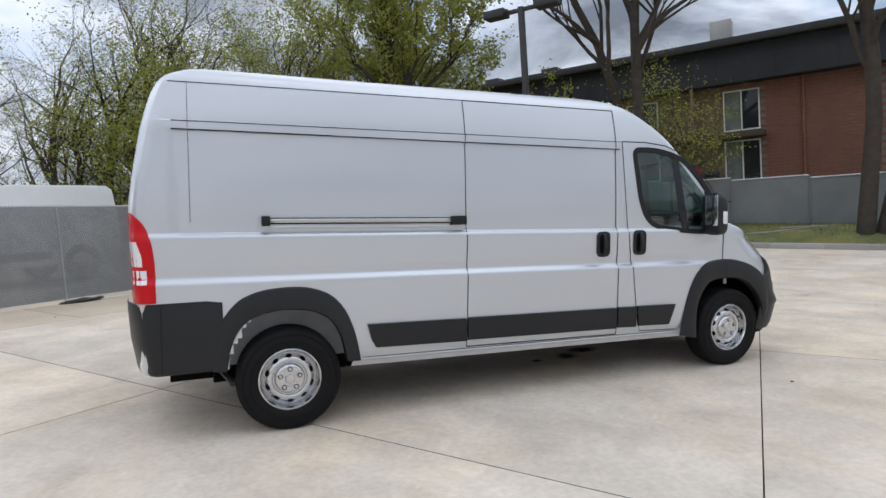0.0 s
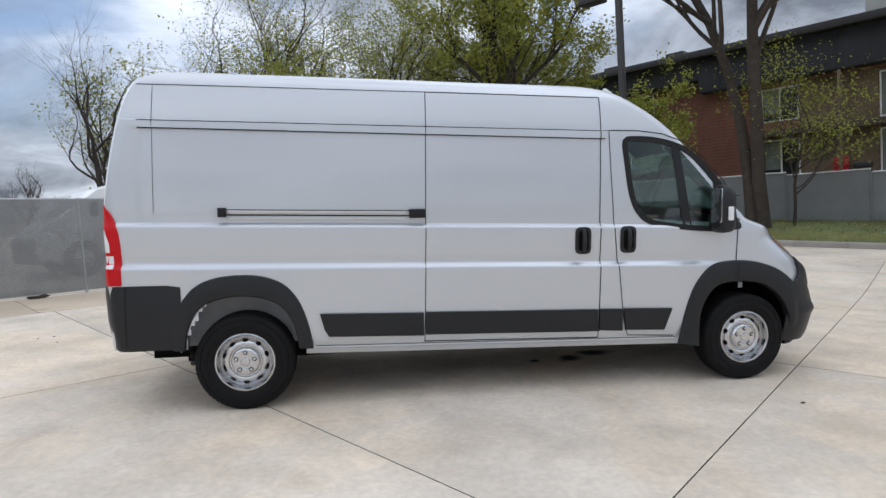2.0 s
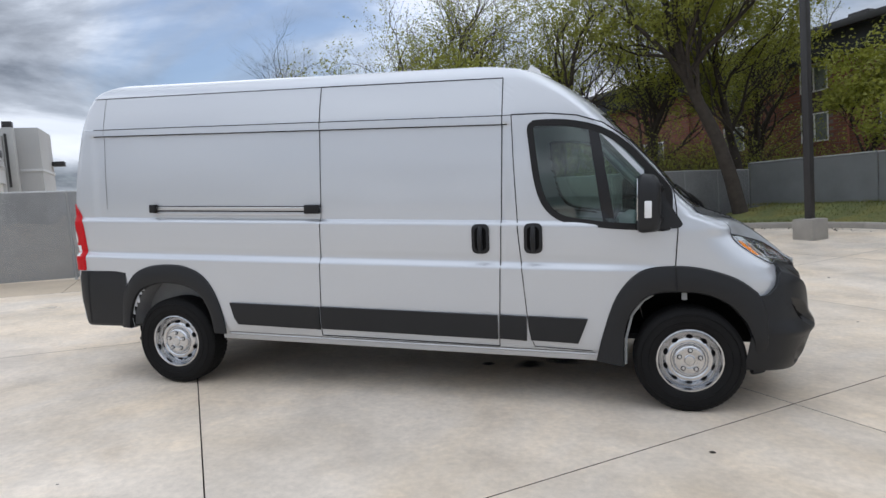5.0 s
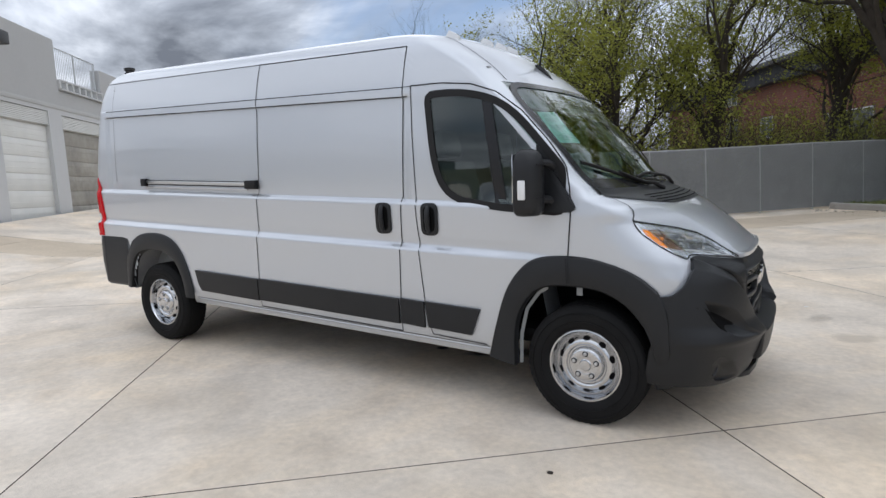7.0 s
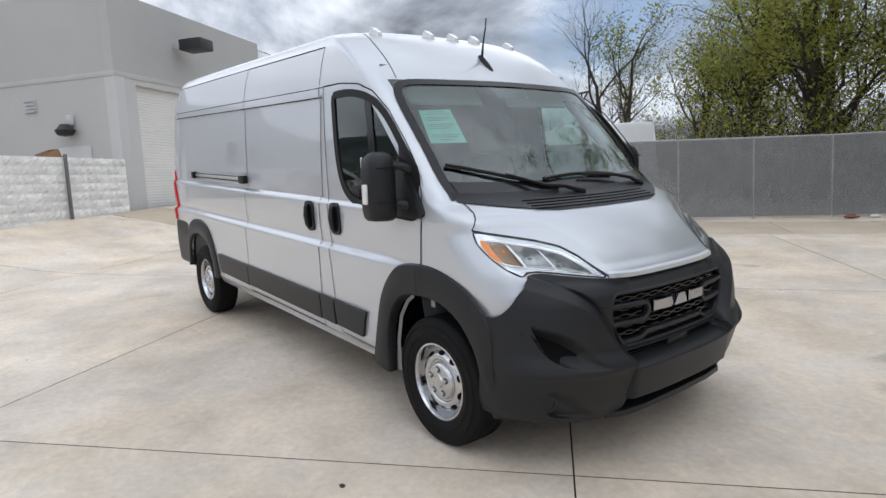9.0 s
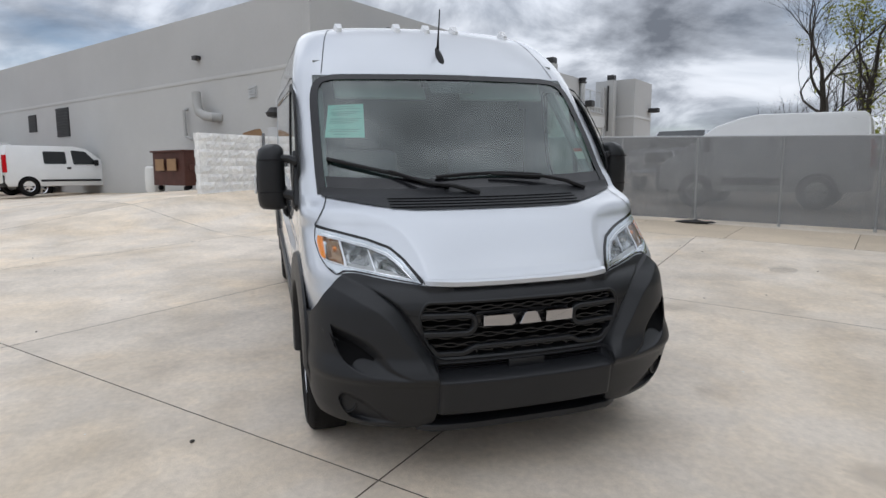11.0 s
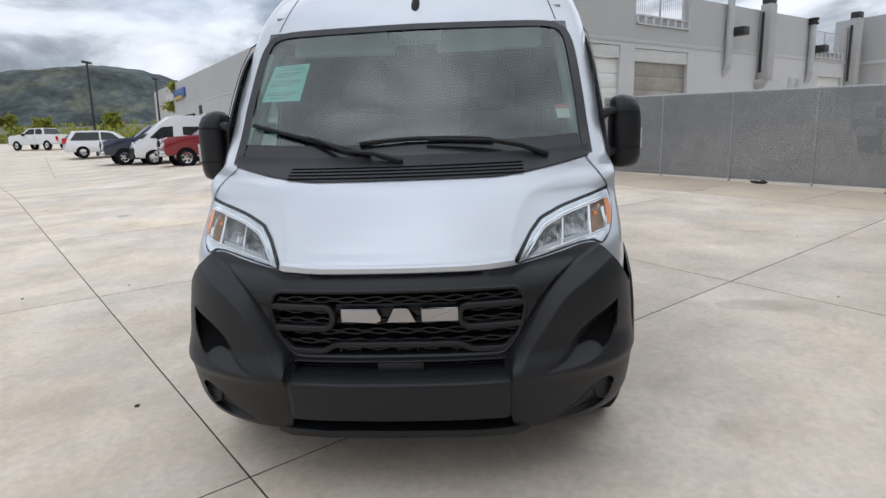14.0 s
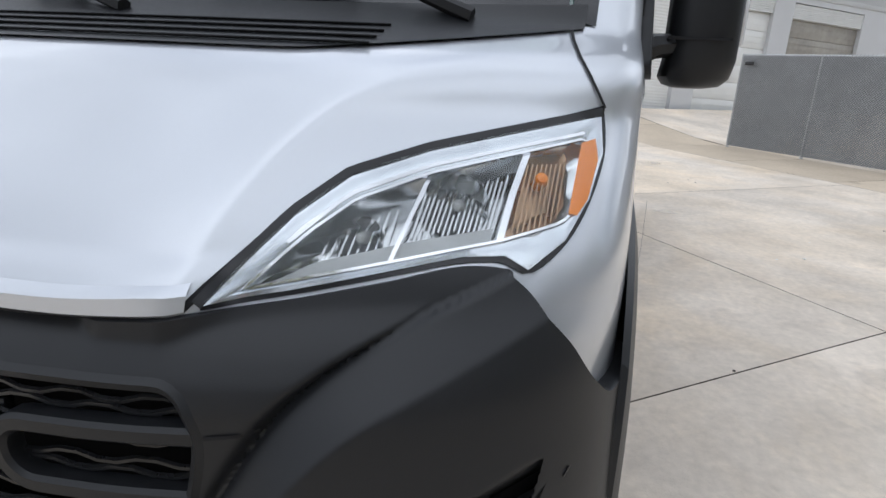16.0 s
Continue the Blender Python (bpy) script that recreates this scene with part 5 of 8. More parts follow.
def tall_van(at, heading, paint, label, wb=4.04, drop=0.0):
    low = [(0.88, 0.35), (0.95, 0.60), (0.90, 1.0), (0.50, 1.28), (-wb - 0.96, 1.35), (-wb - 0.98, 0.45), (-wb - 0.86, 0.35)]
    up = [(0.50, 1.28), (-0.42, 2.08 - drop * 0.4), (-0.95, 2.48 - drop), (-1.3, 2.54 - drop), (-wb - 0.78, 2.50 - drop), (-wb - 0.91, 2.40 - drop), (-wb - 0.96, 1.35)]
    return vehicle("white_van", label, at, heading, paint, low, up, 2.05, 1.3, 0.10, (0.0, -wb), 0.36,
                   [[(0.12, 1.38), (-0.50, 1.93), (-1.08, 1.98), (-1.05, 1.30)], [(-1.55, 1.50), (-1.55, 1.95), (-2.6, 1.95), (-2.6, 1.50)]] if not drop else [],
                   ((0.42, 1.34), (-0.42, 2.06 - drop * 0.4)), None,
                   (("bumper_cladding", (0.60, -1.02, 0.30), (1.0, 1.02, 0.88), M_CLAD, 0.06), ("headlamp", (0.60, 0.60, 0.95), (0.80, 0.98, 1.18), M_WHITELENS, 0.05),
                    ("rubbing_strip", (-wb + 0.64, 1.02, 0.50), (-0.6, 1.045, 0.68), M_CLAD, 0.01), ("door_mirror", (-0.35, 1.06, 1.3), (-0.2, 1.26, 1.65), M_RUBBER, 0.03),
                    ("door_gap", (-1.16, 1.026, 0.45), (-1.15, 1.031, 1.3), M_GAP, 0),
                    ("tail_lamp", (-wb - 1.0, 0.88, 0.9), (-wb - 0.94, 1.0, 1.5), M_RED, 0.01)) + ((("roof_unit", (-4.0, -0.45, 2.53), (-2.8, 0.45, 2.66), M_WHITEPAINT, 0.04),) if not drop else ()))


def small_van(at, heading, paint, label):
    low = [(0.80, 0.32), (0.86, 0.65), (0.78, 0.92), (-0.05, 1.12), (-3.85, 1.14), (-3.90, 0.5), (-3.8, 0.32)]
    up = [(-0.05, 1.12), (-0.95, 1.78), (-1.4, 1.88), (-3.72, 1.86), (-3.85, 1.14)]
    car = vehicle("delivery_van", label, at, heading, paint, low, up, 1.83, 1.13, 0.16, (0.0, -3.11), 0.33,
                  [[(-0.55, 1.18), (-1.02, 1.68), (-1.55, 1.72), (-1.50, 1.16)], [(-1.75, 1.18), (-1.75, 1.66), (-2.55, 1.66), (-2.55, 1.18)]],
                  ((-0.1, 1.16), (-0.93, 1.75)), None,
                  (("front_bumper", (0.55, -0.9, 0.30), (0.92, 0.9, 0.68), M_CLAD, 0.05), ("rear_bumper", (-3.95, -0.9, 0.32), (-3.45, 0.93, 0.75), M_CLAD, 0.05),
                   ("headlamp", (0.45, 0.55, 0.78), (0.72, 0.88, 0.98), M_WHITELENS, 0.04), ("door_mirror", (-0.75, 0.94, 1.12), (-0.62, 1.12, 1.35), M_RUBBER, 0.03),
                   ("rubbing_strip", (-2.7, 0.915, 0.5), (-0.5, 0.935, 0.58), M_CLAD, 0.008), ("tail_lamp", (-3.93, 0.72, 0.85), (-3.78, 0.935, 1.50), M_RED, 0.03),
                   ("door_handle", (-1.75, 0.90, 0.98), (-1.6, 0.935, 1.06), M_RUBBER, 0.01)))
    # the rear door stands open
    door = part("rear_door", box((-4.70, -0.95, 0.45), (-3.95, -0.89, 1.80), 0.04), paint, car)
    part("door_window", box((-4.60, -0.97, 1.15), (-4.05, -0.87, 1.70), 0.03), M_CARGLASS, door)
    part("door_latch", box((-4.62, -0.965, 0.85), (-4.40, -0.875, 1.0), 0.01), M_RUBBER, door)
    return car


def minivan(at, heading, paint, label):
    low = [(0.85, 0.35), (0.92, 0.65), (0.80, 0.92), (-0.1, 1.05), (-3.95, 1.08), (-4.05, 0.6), (-3.95, 0.35)]
    up = [(-0.1, 1.05), (-1.1, 1.66), (-1.6, 1.74), (-3.5, 1.72), (-3.95, 1.08)]
    return vehicle("minivan", label, at, heading, paint, low, up, 1.98, 1.06, 0.24, (0.0, -3.03), 0.34,
                   [[(-0.7, 1.10), (-1.25, 1.58), (-1.9, 1.64), (-1.9, 1.10)], [(-2.0, 1.10), (-2.0, 1.64), (-3.35, 1.62), (-3.7, 1.10)]],
                   ((-0.15, 1.08), (-1.08, 1.64)), ((-3.93, 1.12), (-3.52, 1.68)),
                   (("tail_lamp", (-4.05, 0.75, 0.9), (-3.88, 0.97, 1.25), M_RED, 0.03), ("headlamp", (0.5, 0.6, 0.75), (0.82, 0.95, 0.92), M_WHITELENS, 0.04)))


OUT, IN = (0.6, -0.8), (-0.6, 0.8)


def by_wheel(p, half, heading, left):
    """The point under the axle's middle, from where one wheel stands."""
    h = Vector(heading).normalized()
    n = Vector((-h.y, h.x)) * (1 if left else -1)
    return (p[0] - n.x * half, p[1] - n.y * half)


pickup(by_wheel((-21.11, -13.55), 0.95, OUT, True), OUT, M_REDPAINT, "dark red pickup truck with chrome bumper by the workshop")
pickup(by_wheel((-24.8, -18.8), 0.95, OUT, True), OUT, M_BLUEPAINT, "navy blue pickup truck with chrome bumper by the workshop")
tall_van(by_wheel((-24.1, -16.8), 0.95, OUT, True), OUT, M_WHITEPAINT, "white high-roof camper van with black bumper")
p = by_wheel((-19.1, -9.75), 0.85, IN, False)
small_van((p[0] - 0.6 * 3.11, p[1] + 0.8 * 3.11), IN, M_WHITEPAINT, "small white delivery van with one rear door open")
p = by_wheel((-33.0, -26.7), 0.9, IN, False)
minivan((p[0] - 0.6 * 3.03, p[1] + 0.8 * 3.03), IN, M_SILVERCAR, "silver minivan parked across the yard")
minivan((-34.5, -24.0), IN, M_WHITEPAINT, "white minivan parked across the yard")
pickup((-50.5, -44.0), (-0.2, -1), M_WHITEPAINT, "white pickup truck beyond the hedge")
# behind the chain-link fence
tall_van((-5.9, 10.0), (-0.8, -0.6), M_WHITEPAINT, "short white van behind the slatted fence", 2.6, 0.38)
pickup((-9.5, 11.5), (0.6, -0.8), M_SILVERCAR, "silver pickup truck behind the slatted fence")

# bins by the workshop's long wall
dumpster = thing("dumpster", Matrix.Translation(AB(-13.0, 5.35, gab(-13.0, 5.35))) @ GRID, "rusty brown steel dumpster with two paper notices", "dumpster")
bm = bmesh.new()
add_prism(bm, [(-0.85, 0.16), (0.85, 0.16), (0.95, 1.05), (0.90, 1.18), (-0.85, 1.22)], lambda u_, v_, w_: (w_ - 0.9, u_ * 0.75, v_), 1.8, 0.02)
bmesh.ops.recalc_face_normals(bm, faces=bm.faces)
part("bin", bm, M_RUST, dumpster)
part("lid", box((-0.94, -0.72, 1.19), (0.94, 0.70, 1.25), 0.02), M_RUST, dumpster)
for x in (-0.92, 0.92):
    part("side_pocket", box((x - 0.06, -0.5, 0.62), (x + 0.06, 0.5, 0.80), 0.02), M_RUST, dumpster)
for x in (-0.35, 0.35):
    part("notice", box((x - 0.25, -0.735, 0.62), (x + 0.25, -0.715, 0.98), 0), M_CARD, dumpster, "faded tan notice")
for x in (-0.75, 0.75):
    for y in (-0.5, 0.5):
        bm = bmesh.new()
        add_spin(bm, [(0.001, -0.04), (0.08, -0.04), (0.08, 0.04), (0.001, 0.04)], Matrix.Translation((x, y, 0.08)) @ Matrix.Rotation(radians(90), 4, "Y"), 14)
        part("caster", bm, M_RUBBER, dumpster)
barrel = thing("plastic_barrel", Matrix.Translation(AB(-14.3, 4.95, gab(-14.3, 4.95))), "white plastic barrel by the wall", "barrel")
bm = bmesh.new()
add_spin(bm, [(0.001, 0), (0.25, 0), (0.29, 0.08), (0.30, 0.45), (0.28, 0.78), (0.22, 0.85), (0.001, 0.86)], Matrix.Identity(4), 22)
part("drum", bm, M_DOORWHITE, barrel)
part("bung", box((0.08, -0.03, 0.855), (0.14, 0.03, 0.88), 0.005), M_CLAD, barrel)

# litter at the foot of the fence
for k, (a, off, sx, sy, mat, nm, lb) in enumerate(((8.4, 0.22, 0.28, 0.12, M_BRICK, "loose_brick", "broken red brick lying at the fence"), (8.85, 0.2, 0.2, 0.1, M_DOORWHITE, "paper_litter", "crumpled white litter at the fence"),
                                                (2.15, 0.35, 0.75, 0.28, M_DARKMETAL, "rubber_scrap", "flat dark scrap of rubber at the fence"), (13.2, 0.3, 0.3, 0.12, M_DOORWHITE, "paper_litter", "crumpled white litter at the fence"), (-0.3, 0.18, 0.35, 0.08, M_BARK, "leaf_litter", "dry leaf litter at the fence"))):
    b = fence_b(a) - off
    rnd = random.Random(70 + k)
    bm = bmesh.new()
    bmesh.ops.create_icosphere(bm, subdivisions=2, radius=0.5)
    for v in bm.verts:
        v.co = Vector((v.co.x * sx * (1 + rnd.uniform(-0.25, 0.25)), v.co.y * sy * (1 + rnd.uniform(-0.25, 0.25)), (v.co.z + 0.42) * 0.07 * (1 + rnd.uniform(-0.3, 0.3))))
    ob = part(nm, bm, mat, smooth=False)
    ob.matrix_world = Matrix.Translation(AB(a, b, gab(a, b))) @ GRID
    tagged(ob, lb, nm.replace("_", " "))

# ---------------------------------------------------------------- the cargo van
# The van's own axes: x forward from the rear axle, y to its left, z up from the sloping ground.
SITE = Matrix(((0.99893, 0.00036, 0.04619, 0), (0.00036, 0.99988, -0.01556, 0), (-0.04619, 0.01556, 0.99881, 0), (0, 0, 0, 1)))
RAKE = 0.0225          # the body sits nose-down by this much
WB, HUB = 4.04, 0.36

van = thing("cargo_van", SITE, "silver high-roof cargo van with black plastic cladding on concrete", "van")

v_w = pchip([0.36, 0.42, 0.48, 0.70, 0.95, 1.010, 1.055, 1.12, 1.26, 1.318, 1.350, 1.40, 1.70, 2.00, 2.03, 2.085, 2.20, 2.30, 2.36, 2.40, 2.44, 2.47, 2.485, 2.495, 2.502, 2.506],
            [0.970, 1.000, 1.018, 1.030, 1.036, 1.038, 1.004, 1.011, 1.017, 1.018, 0.996, 0.996, 0.990, 0.975, 0.974, 0.970, 0.950, 0.925, 0.902, 0.877, 0.832, 0.755, 0.65, 0.50, 0.30, 0.08])
# the same without the pressed creases, for the nose
v_wf = pchip([0.36, 0.42, 0.48, 0.70, 0.95, 1.10, 1.28, 1.40, 1.70, 2.00, 2.03, 2.085, 2.20, 2.30, 2.36, 2.40, 2.44, 2.47, 2.485, 2.495, 2.502, 2.506],
             [0.970, 0.990, 1.000, 1.012, 1.014, 1.013, 1.010, 0.996, 0.990, 0.975, 0.974, 0.970, 0.950, 0.925, 0.902, 0.877, 0.832, 0.755, 0.65, 0.50, 0.30, 0.08])
v_xr = pchip([0.36, 1.45, 1.60, 1.85, 2.15, 2.31, 2.39, 2.43, 2.47, 2.485, 2.495, 2.502, 2.506],
             [-1.00, -1.02, -1.005, -0.965, -0.895, -0.84, -0.79, -0.72, -0.60, -0.42, -0.2, 0.2, 0.7])
v_xf = pchip([0.36, 0.50, 0.90, 0.96, 1.00, 1.03, 1.06, 1.10, 1.17, 1.25, 1.31, 1.345, 1.37, 1.40, 1.45, 1.70, 1.90, 2.094, 2.197, 2.30, 2.40, 2.44, 2.47, 2.485, 2.495, 2.502, 2.506],
             [4.74, 4.84, 4.86, 4.85, 4.83, 4.817, 4.80, 4.765, 4.69, 4.59, 4.50, 4.42, 4.34, 4.245, 4.16, 3.93, 3.745, 3.555, 3.44, 3.30, 3.14, 3.055, 2.96, 2.87, 2.72, 2.5, 2.2])
v_c2 = pchip([0.36, 0.90, 0.97, 1.05, 1.15, 1.24, 1.36, 1.50, 2.10, 2.40, 2.47, 2.506], [0.60, 0.60, 0.59, 0.575, 0.52, 0.43, 0.20, 0.19, 0.20, 0.28, 0.4, 0.5])
v_c1 = pchip([0.36, 1.03, 1.15, 1.25, 1.37, 1.45, 2.506], [0.05, 0.06, 0.10, 0.13, 0.12, 0.055, 0.05])
v_crease = pchip([0.90, 1.03, 1.10, 1.16, 1.22, 1.27, 1.305, 1.34, 1.37], [0.455, 0.462, 0.468, 0.485, 0.515, 0.56, 0.62, 0.72, 0.835])
CR, PF = 0.13, 3.0
v_lip = pchip([1.0, 1.02, 1.048, 1.057, 1.09], [0.0, 0.006, 0.014, 0.013, 0.0])
# top edge of the front bumper, by distance from the middle
b_top = pchip([0.0, 0.30, 0.45, 0.58, 0.70, 0.80, 0.845, 0.868, 0.90, 0.938, 0.974, 1.0, 1.05], [1.018, 1.019, 1.026, 1.040, 1.059, 1.074, 1.070, 1.056, 1.026, 0.98, 0.912, 0.872, 0.85])


def recess(zb, x):
    """How far the pressed side panels lie behind the body's skin."""
    mask = step(-0.715, -0.685, x) * (1 - step(2.80, 2.835, x))
    upper = step(1.335, 1.351, zb) * (1 - step(2.021, 2.029, zb))
    strip = step(2.083, 2.090, zb) * (1 - step(2.30, 2.36, zb))
    return mask * 0.012 * upper + 0.005 * strip * (1 - step(2.78, 2.80, x))


def half_w(zb, x):
    k = step(3.40, 3.98, x)
    return v_w(zb) * (1 - k) + v_wf(zb) * k - recess(zb, x) - 0.012 * step(-0.3, -0.9, x)


def zz(x, zb):
    return zb - RAKE * (x - 2)


def side_pt(x, z, out=0.0, sgn=-1):
    """A point on the body's side at the van's x and z."""
    zb = z + RAKE * (x - 2)
    return Vector((x, sgn * (half_w(zb, x) + out), z))


def front_x(y, zb):
    w = v_wf(zb)
    s = min(abs(y) / w, 0.9999)
    # outside the bonnet's creases the surface falls away to the wings
    lean = (v_crease(zb + 0.008) - v_crease(zb - 0.008)) / 0.016
    d = (abs(y) - v_crease(zb)) / math.sqrt(1 + lean * lean)
    fall = 0.55 * (d + math.sqrt(d * d + 0.00003)) / 2 * (1 - step(1.30, 1.385, zb)) if d > -0.1 else 0.0
    fall = 0.05 * (1 - math.exp(-fall / 0.05)) * (1 - step(0.72, 0.995, s))
    return v_xf(zb) - v_c1(zb) * s * s - v_c2(zb) * (1 - (1 - s**PF)**(1 / PF)) - fall + (v_lip(zb) * (1 - step(0.46, 0.54, abs(y))) if zb < 1.09 else 0.0)


def front_pt(y, zb, out=0.0):
    """A point on the body's front at the van's y and body height, pushed out along the normal."""
    x = front_x(y, zb)
    n = front_n(y, zb)
    return Vector((x, y, zz(x, zb))) + n * out


def front_n(y, zb):
    e = 0.01
    p = [Vector((front_x(a, b), a, zz(front_x(a, b), b))) for a, b in ((y - e, zb), (y + e, zb), (y, zb - e), (y, zb + e))]
    return ((p[1] - p[0]).cross(p[3] - p[2])).normalized()


# outlines on the side, as x and z
WINDOW = rounded([(2.975, 2.005), (3.20, 2.005), (3.44, 1.955), (3.61, 1.845), (3.90, 1.515), (3.90, 1.262), (3.50, 1.287), (3.16, 1.335), (3.035, 1.50)],
                 [0.05, 0.1, 0.12, 0.12, 0.03, 0.03, 0.1, 0.12, 0.2])
ARCH_R = [(-0.45, 0.40), (-0.36, 0.62), (-0.30, 0.76), (-0.18, 0.87), (0.0, 0.91), (0.16, 0.89), (0.30, 0.80), (0.40, 0.64), (0.45, 0.40), (0.45, 0.2), (-0.45, 0.2)]
ARCH_F = [(3.56, 0.30), (3.60, 0.60), (3.70, 0.80), (3.85, 0.90), (4.1, 0.90), (4.30, 0.82), (4.42, 0.66), (4.47, 0.45), (4.47, 0.2), (3.56, 0.2)]
# headlamp outline on the front, as distance from the middle and body height
LAMP_OUT = [(0.490, 1.036), (0.556, 1.130), (0.607, 1.175), (0.70, 1.206), (0.86, 1.240), (0.938, 1.257), (0.947, 1.20), (0.935, 1.14), (0.909, 1.09), (0.866, 1.058), (0.835, 1.078), (0.78, 1.079), (0.70, 1.067), (0.58, 1.047)]
# the clear windows inside the bright rim, corner by corner
LAMP_IN = [(0.530, 1.051), (0.582, 1.110), (0.625, 1.146), (0.708, 1.176), (0.855, 1.208), (0.917, 1.221), (0.929, 1.188), (0.921, 1.137), (0.902, 1.115), (0.862, 1.106), (0.822, 1.097), (0.77, 1.089), (0.69, 1.077), (0.60, 1.063)]
LAMP_HOLE = [(0.73 + (a - 0.73) * 0.965, 1.15 + (b - 1.15) * 0.91) for a, b in LAMP_OUT]
LAMP = rounded(LAMP_OUT, [0.004, 0.05, 0.06, 0.09, 0.02, 0.006, 0.02, 0.04, 0.04, 0.02, 0.02, 0.03, 0.05, 0.05], 4)
S_GLASS, Z_GLASS0, Z_GLASS1 = 0.885, 1.405, 2.09


def body_shell():
    bm = bmesh.new()
    zs = sorted(set([0.36, 0.385, 0.42, 0.48] + [0.53 + 0.035 * i for i in range(13)] + [0.96, 0.98, 1.0, 1.012, 1.020, 1.028, 1.036, 1.043, 1.050, 1.058]
                    + [1.07 + 0.006 * i for i in range(40)] + [1.315, 1.325, 1.331, 1.336, 1.341, 1.346, 1.350, 1.355, 1.362, 1.37, 1.385, 1.405] + [1.44 + 0.03 * i for i in range(20)]
                    + [2.02, 2.03, 2.05, 2.075, 2.083, 2.09, 2.12, 2.16, 2.2, 2.24, 2.28, 2.32, 2.355, 2.36, 2.38, 2.40, 2.42, 2.44, 2.455, 2.47, 2.48, 2.487, 2.493, 2.498, 2.502, 2.506]))
    NR, NS, NF = 10, 170, 170
    g = []
    for zb in zs:
        w, wf, xr, xf, c2 = v_w(zb), v_wf(zb), v_xr(zb), v_xf(zb), v_c2(zb)
        row = []
        for k in range(NR):
            a = (k / NR) * math.pi / 2
            row.append((xr + CR * (1 - math.cos(a)**(2 / 2.6)), (w - 0.012) * math.sin(a)**(2 / 2.6), None))
        x0, x1 = xr + CR, xf - v_c1(zb) - c2
        for k in range(NS + 1):
            x = x0 + (x1 - x0) * k / NS
            row.append((x, half_w(zb, x), None))
        for k in range(1, NF + 1):
            a = (1 - k / NF) * math.pi / 2
            s = math.sin(a)**(2 / PF)
            row.append((front_x(s * wf, zb), s * wf, s))
        g.append([(x, y, zz(x, zb), s, zb) for x, y, s in row])
    for sgn in (-1, 1):
        v = [[bm.verts.new((x, sgn * y, z)) for x, y, z, s, zb in r] for r in g]
        for j in range(len(zs) - 1):
            for i in range(len(g[0]) - 1):
                q = (g[j][i], g[j][i + 1], g[j + 1][i + 1], g[j + 1][i])
                x, y, z = (sum(p[k] for p in q) / 4 for k in range(3))
                zb = (zs[j] + zs[j + 1]) / 2
                front = i >= NR + NS
                if x < -0.35 and z < 0.50:
                    continue
                if front:
                    s = (g[j][i + 1][3] + (g[j][i][3] if g[j][i][3] is not None else 1)) / 2
                    if s < S_GLASS and Z_GLASS0 < zb < Z_GLASS1:
                        continue
                    if zb < min(b_top(y) - 0.03 + 0.034 * (1 - step(0.39, 0.46, y)), 0.85 if y > 0.78 else 9) and x > 4.42 or inside((y, zb), LAMP_HOLE):
                        continue
                if not front and (inside((x, z), WINDOW)) or x < 4.55 and (inside((x, z), ARCH_R) or inside((x, z), ARCH_F)):
                    continue
                f = (v[j][i], v[j][i + 1], v[j + 1][i + 1], v[j + 1][i])
                bm.faces.new(f if sgn < 0 else f[::-1])
        if sgn < 0:
            last = v[-1]
    for i in range(len(last) - 1):
        bm.faces.new((last[i], last[i + 1], v[-1][i + 1], v[-1][i]))
    bmesh.ops.remove_doubles(bm, verts=bm.verts, dist=0.0004)
    return bm


part("body", body_shell(), M_PAINT, van, sharp=28)


def seam(name, pts, sgn, width=0.006, lift=0.003):
    """A panel gap along x and z points of the side."""
    bm = bmesh.new()
    runs, run = [], [pts[0]]
    for i in range(1, len(pts)):
        run.append(pts[i])
        if i + 1 < len(pts):
            u_, v_ = Vector(pts[i]) - Vector(pts[i - 1]), Vector(pts[i + 1]) - Vector(pts[i])
            if u_.angle(v_) > 0.8:
                runs.append(run)
                run = [pts[i]]
    for run in runs + [run]:
        p2 = resample([(x, 0, z) for x, z in run], 0.03)
        add_strip(bm, [side_pt(p.x, p.z, 0, sgn) for p in p2], (0, sgn, 0.05), width, lift)
    part(name, bm, M_GAP, van)


def zl(x, zb):
    return (x, zz(x, zb))


for sgn in (-1, 1):
    # cargo bay joints and the two door outlines
    seam("panel_gap", [zl(1.39, 2.355), zl(1.37, 1.35), zl(1.345, 0.44)], sgn)
    seam("panel_gap", [zl(1.39, 2.355), zl(2.79, 2.357), zl(2.77, 1.35), zl(2.745, 0.435), zl(1.345, 0.44)], sgn, 0.007)
    seam("panel_gap", [zl(-0.70, 2.345), zl(1.39, 2.355)], sgn, 0.005)
    seam("panel_gap", [zl(-0.69, 2.083), zl(2.79, 2.087)], sgn, 0.006)
    seam("panel_gap", [zl(2.79, 2.087), zl(2.86, 2.09)], sgn, 0.004)
    seam("panel_gap", [zl(-0.69, 2.027), zl(2.82, 2.025)], sgn, 0.010)
    seam("panel_gap", [zl(-0.585, 2.35), zl(-0.60, 1.42)], sgn, 0.003)
    seam("panel_gap", [(2.85, 2.072), (2.862, 1.739), (2.89, 1.224), (2.948, 0.655), (2.965, 0.52), (2.998, 0.425), (3.40, 0.405)], sgn)
    seam("panel_gap", [(2.85, 2.072), (3.087, 2.070), (3.30, 2.045), (3.475, 1.985), (3.648, 1.86), (3.82, 1.675), (3.925, 1.53), (3.945, 1.40), (3.955, 1.255), (3.94, 1.0)], sgn, 0.008)
    seam("panel_gap", [zl(0.52, 0.425), zl(3.42, 0.425)], sgn, 0.004)

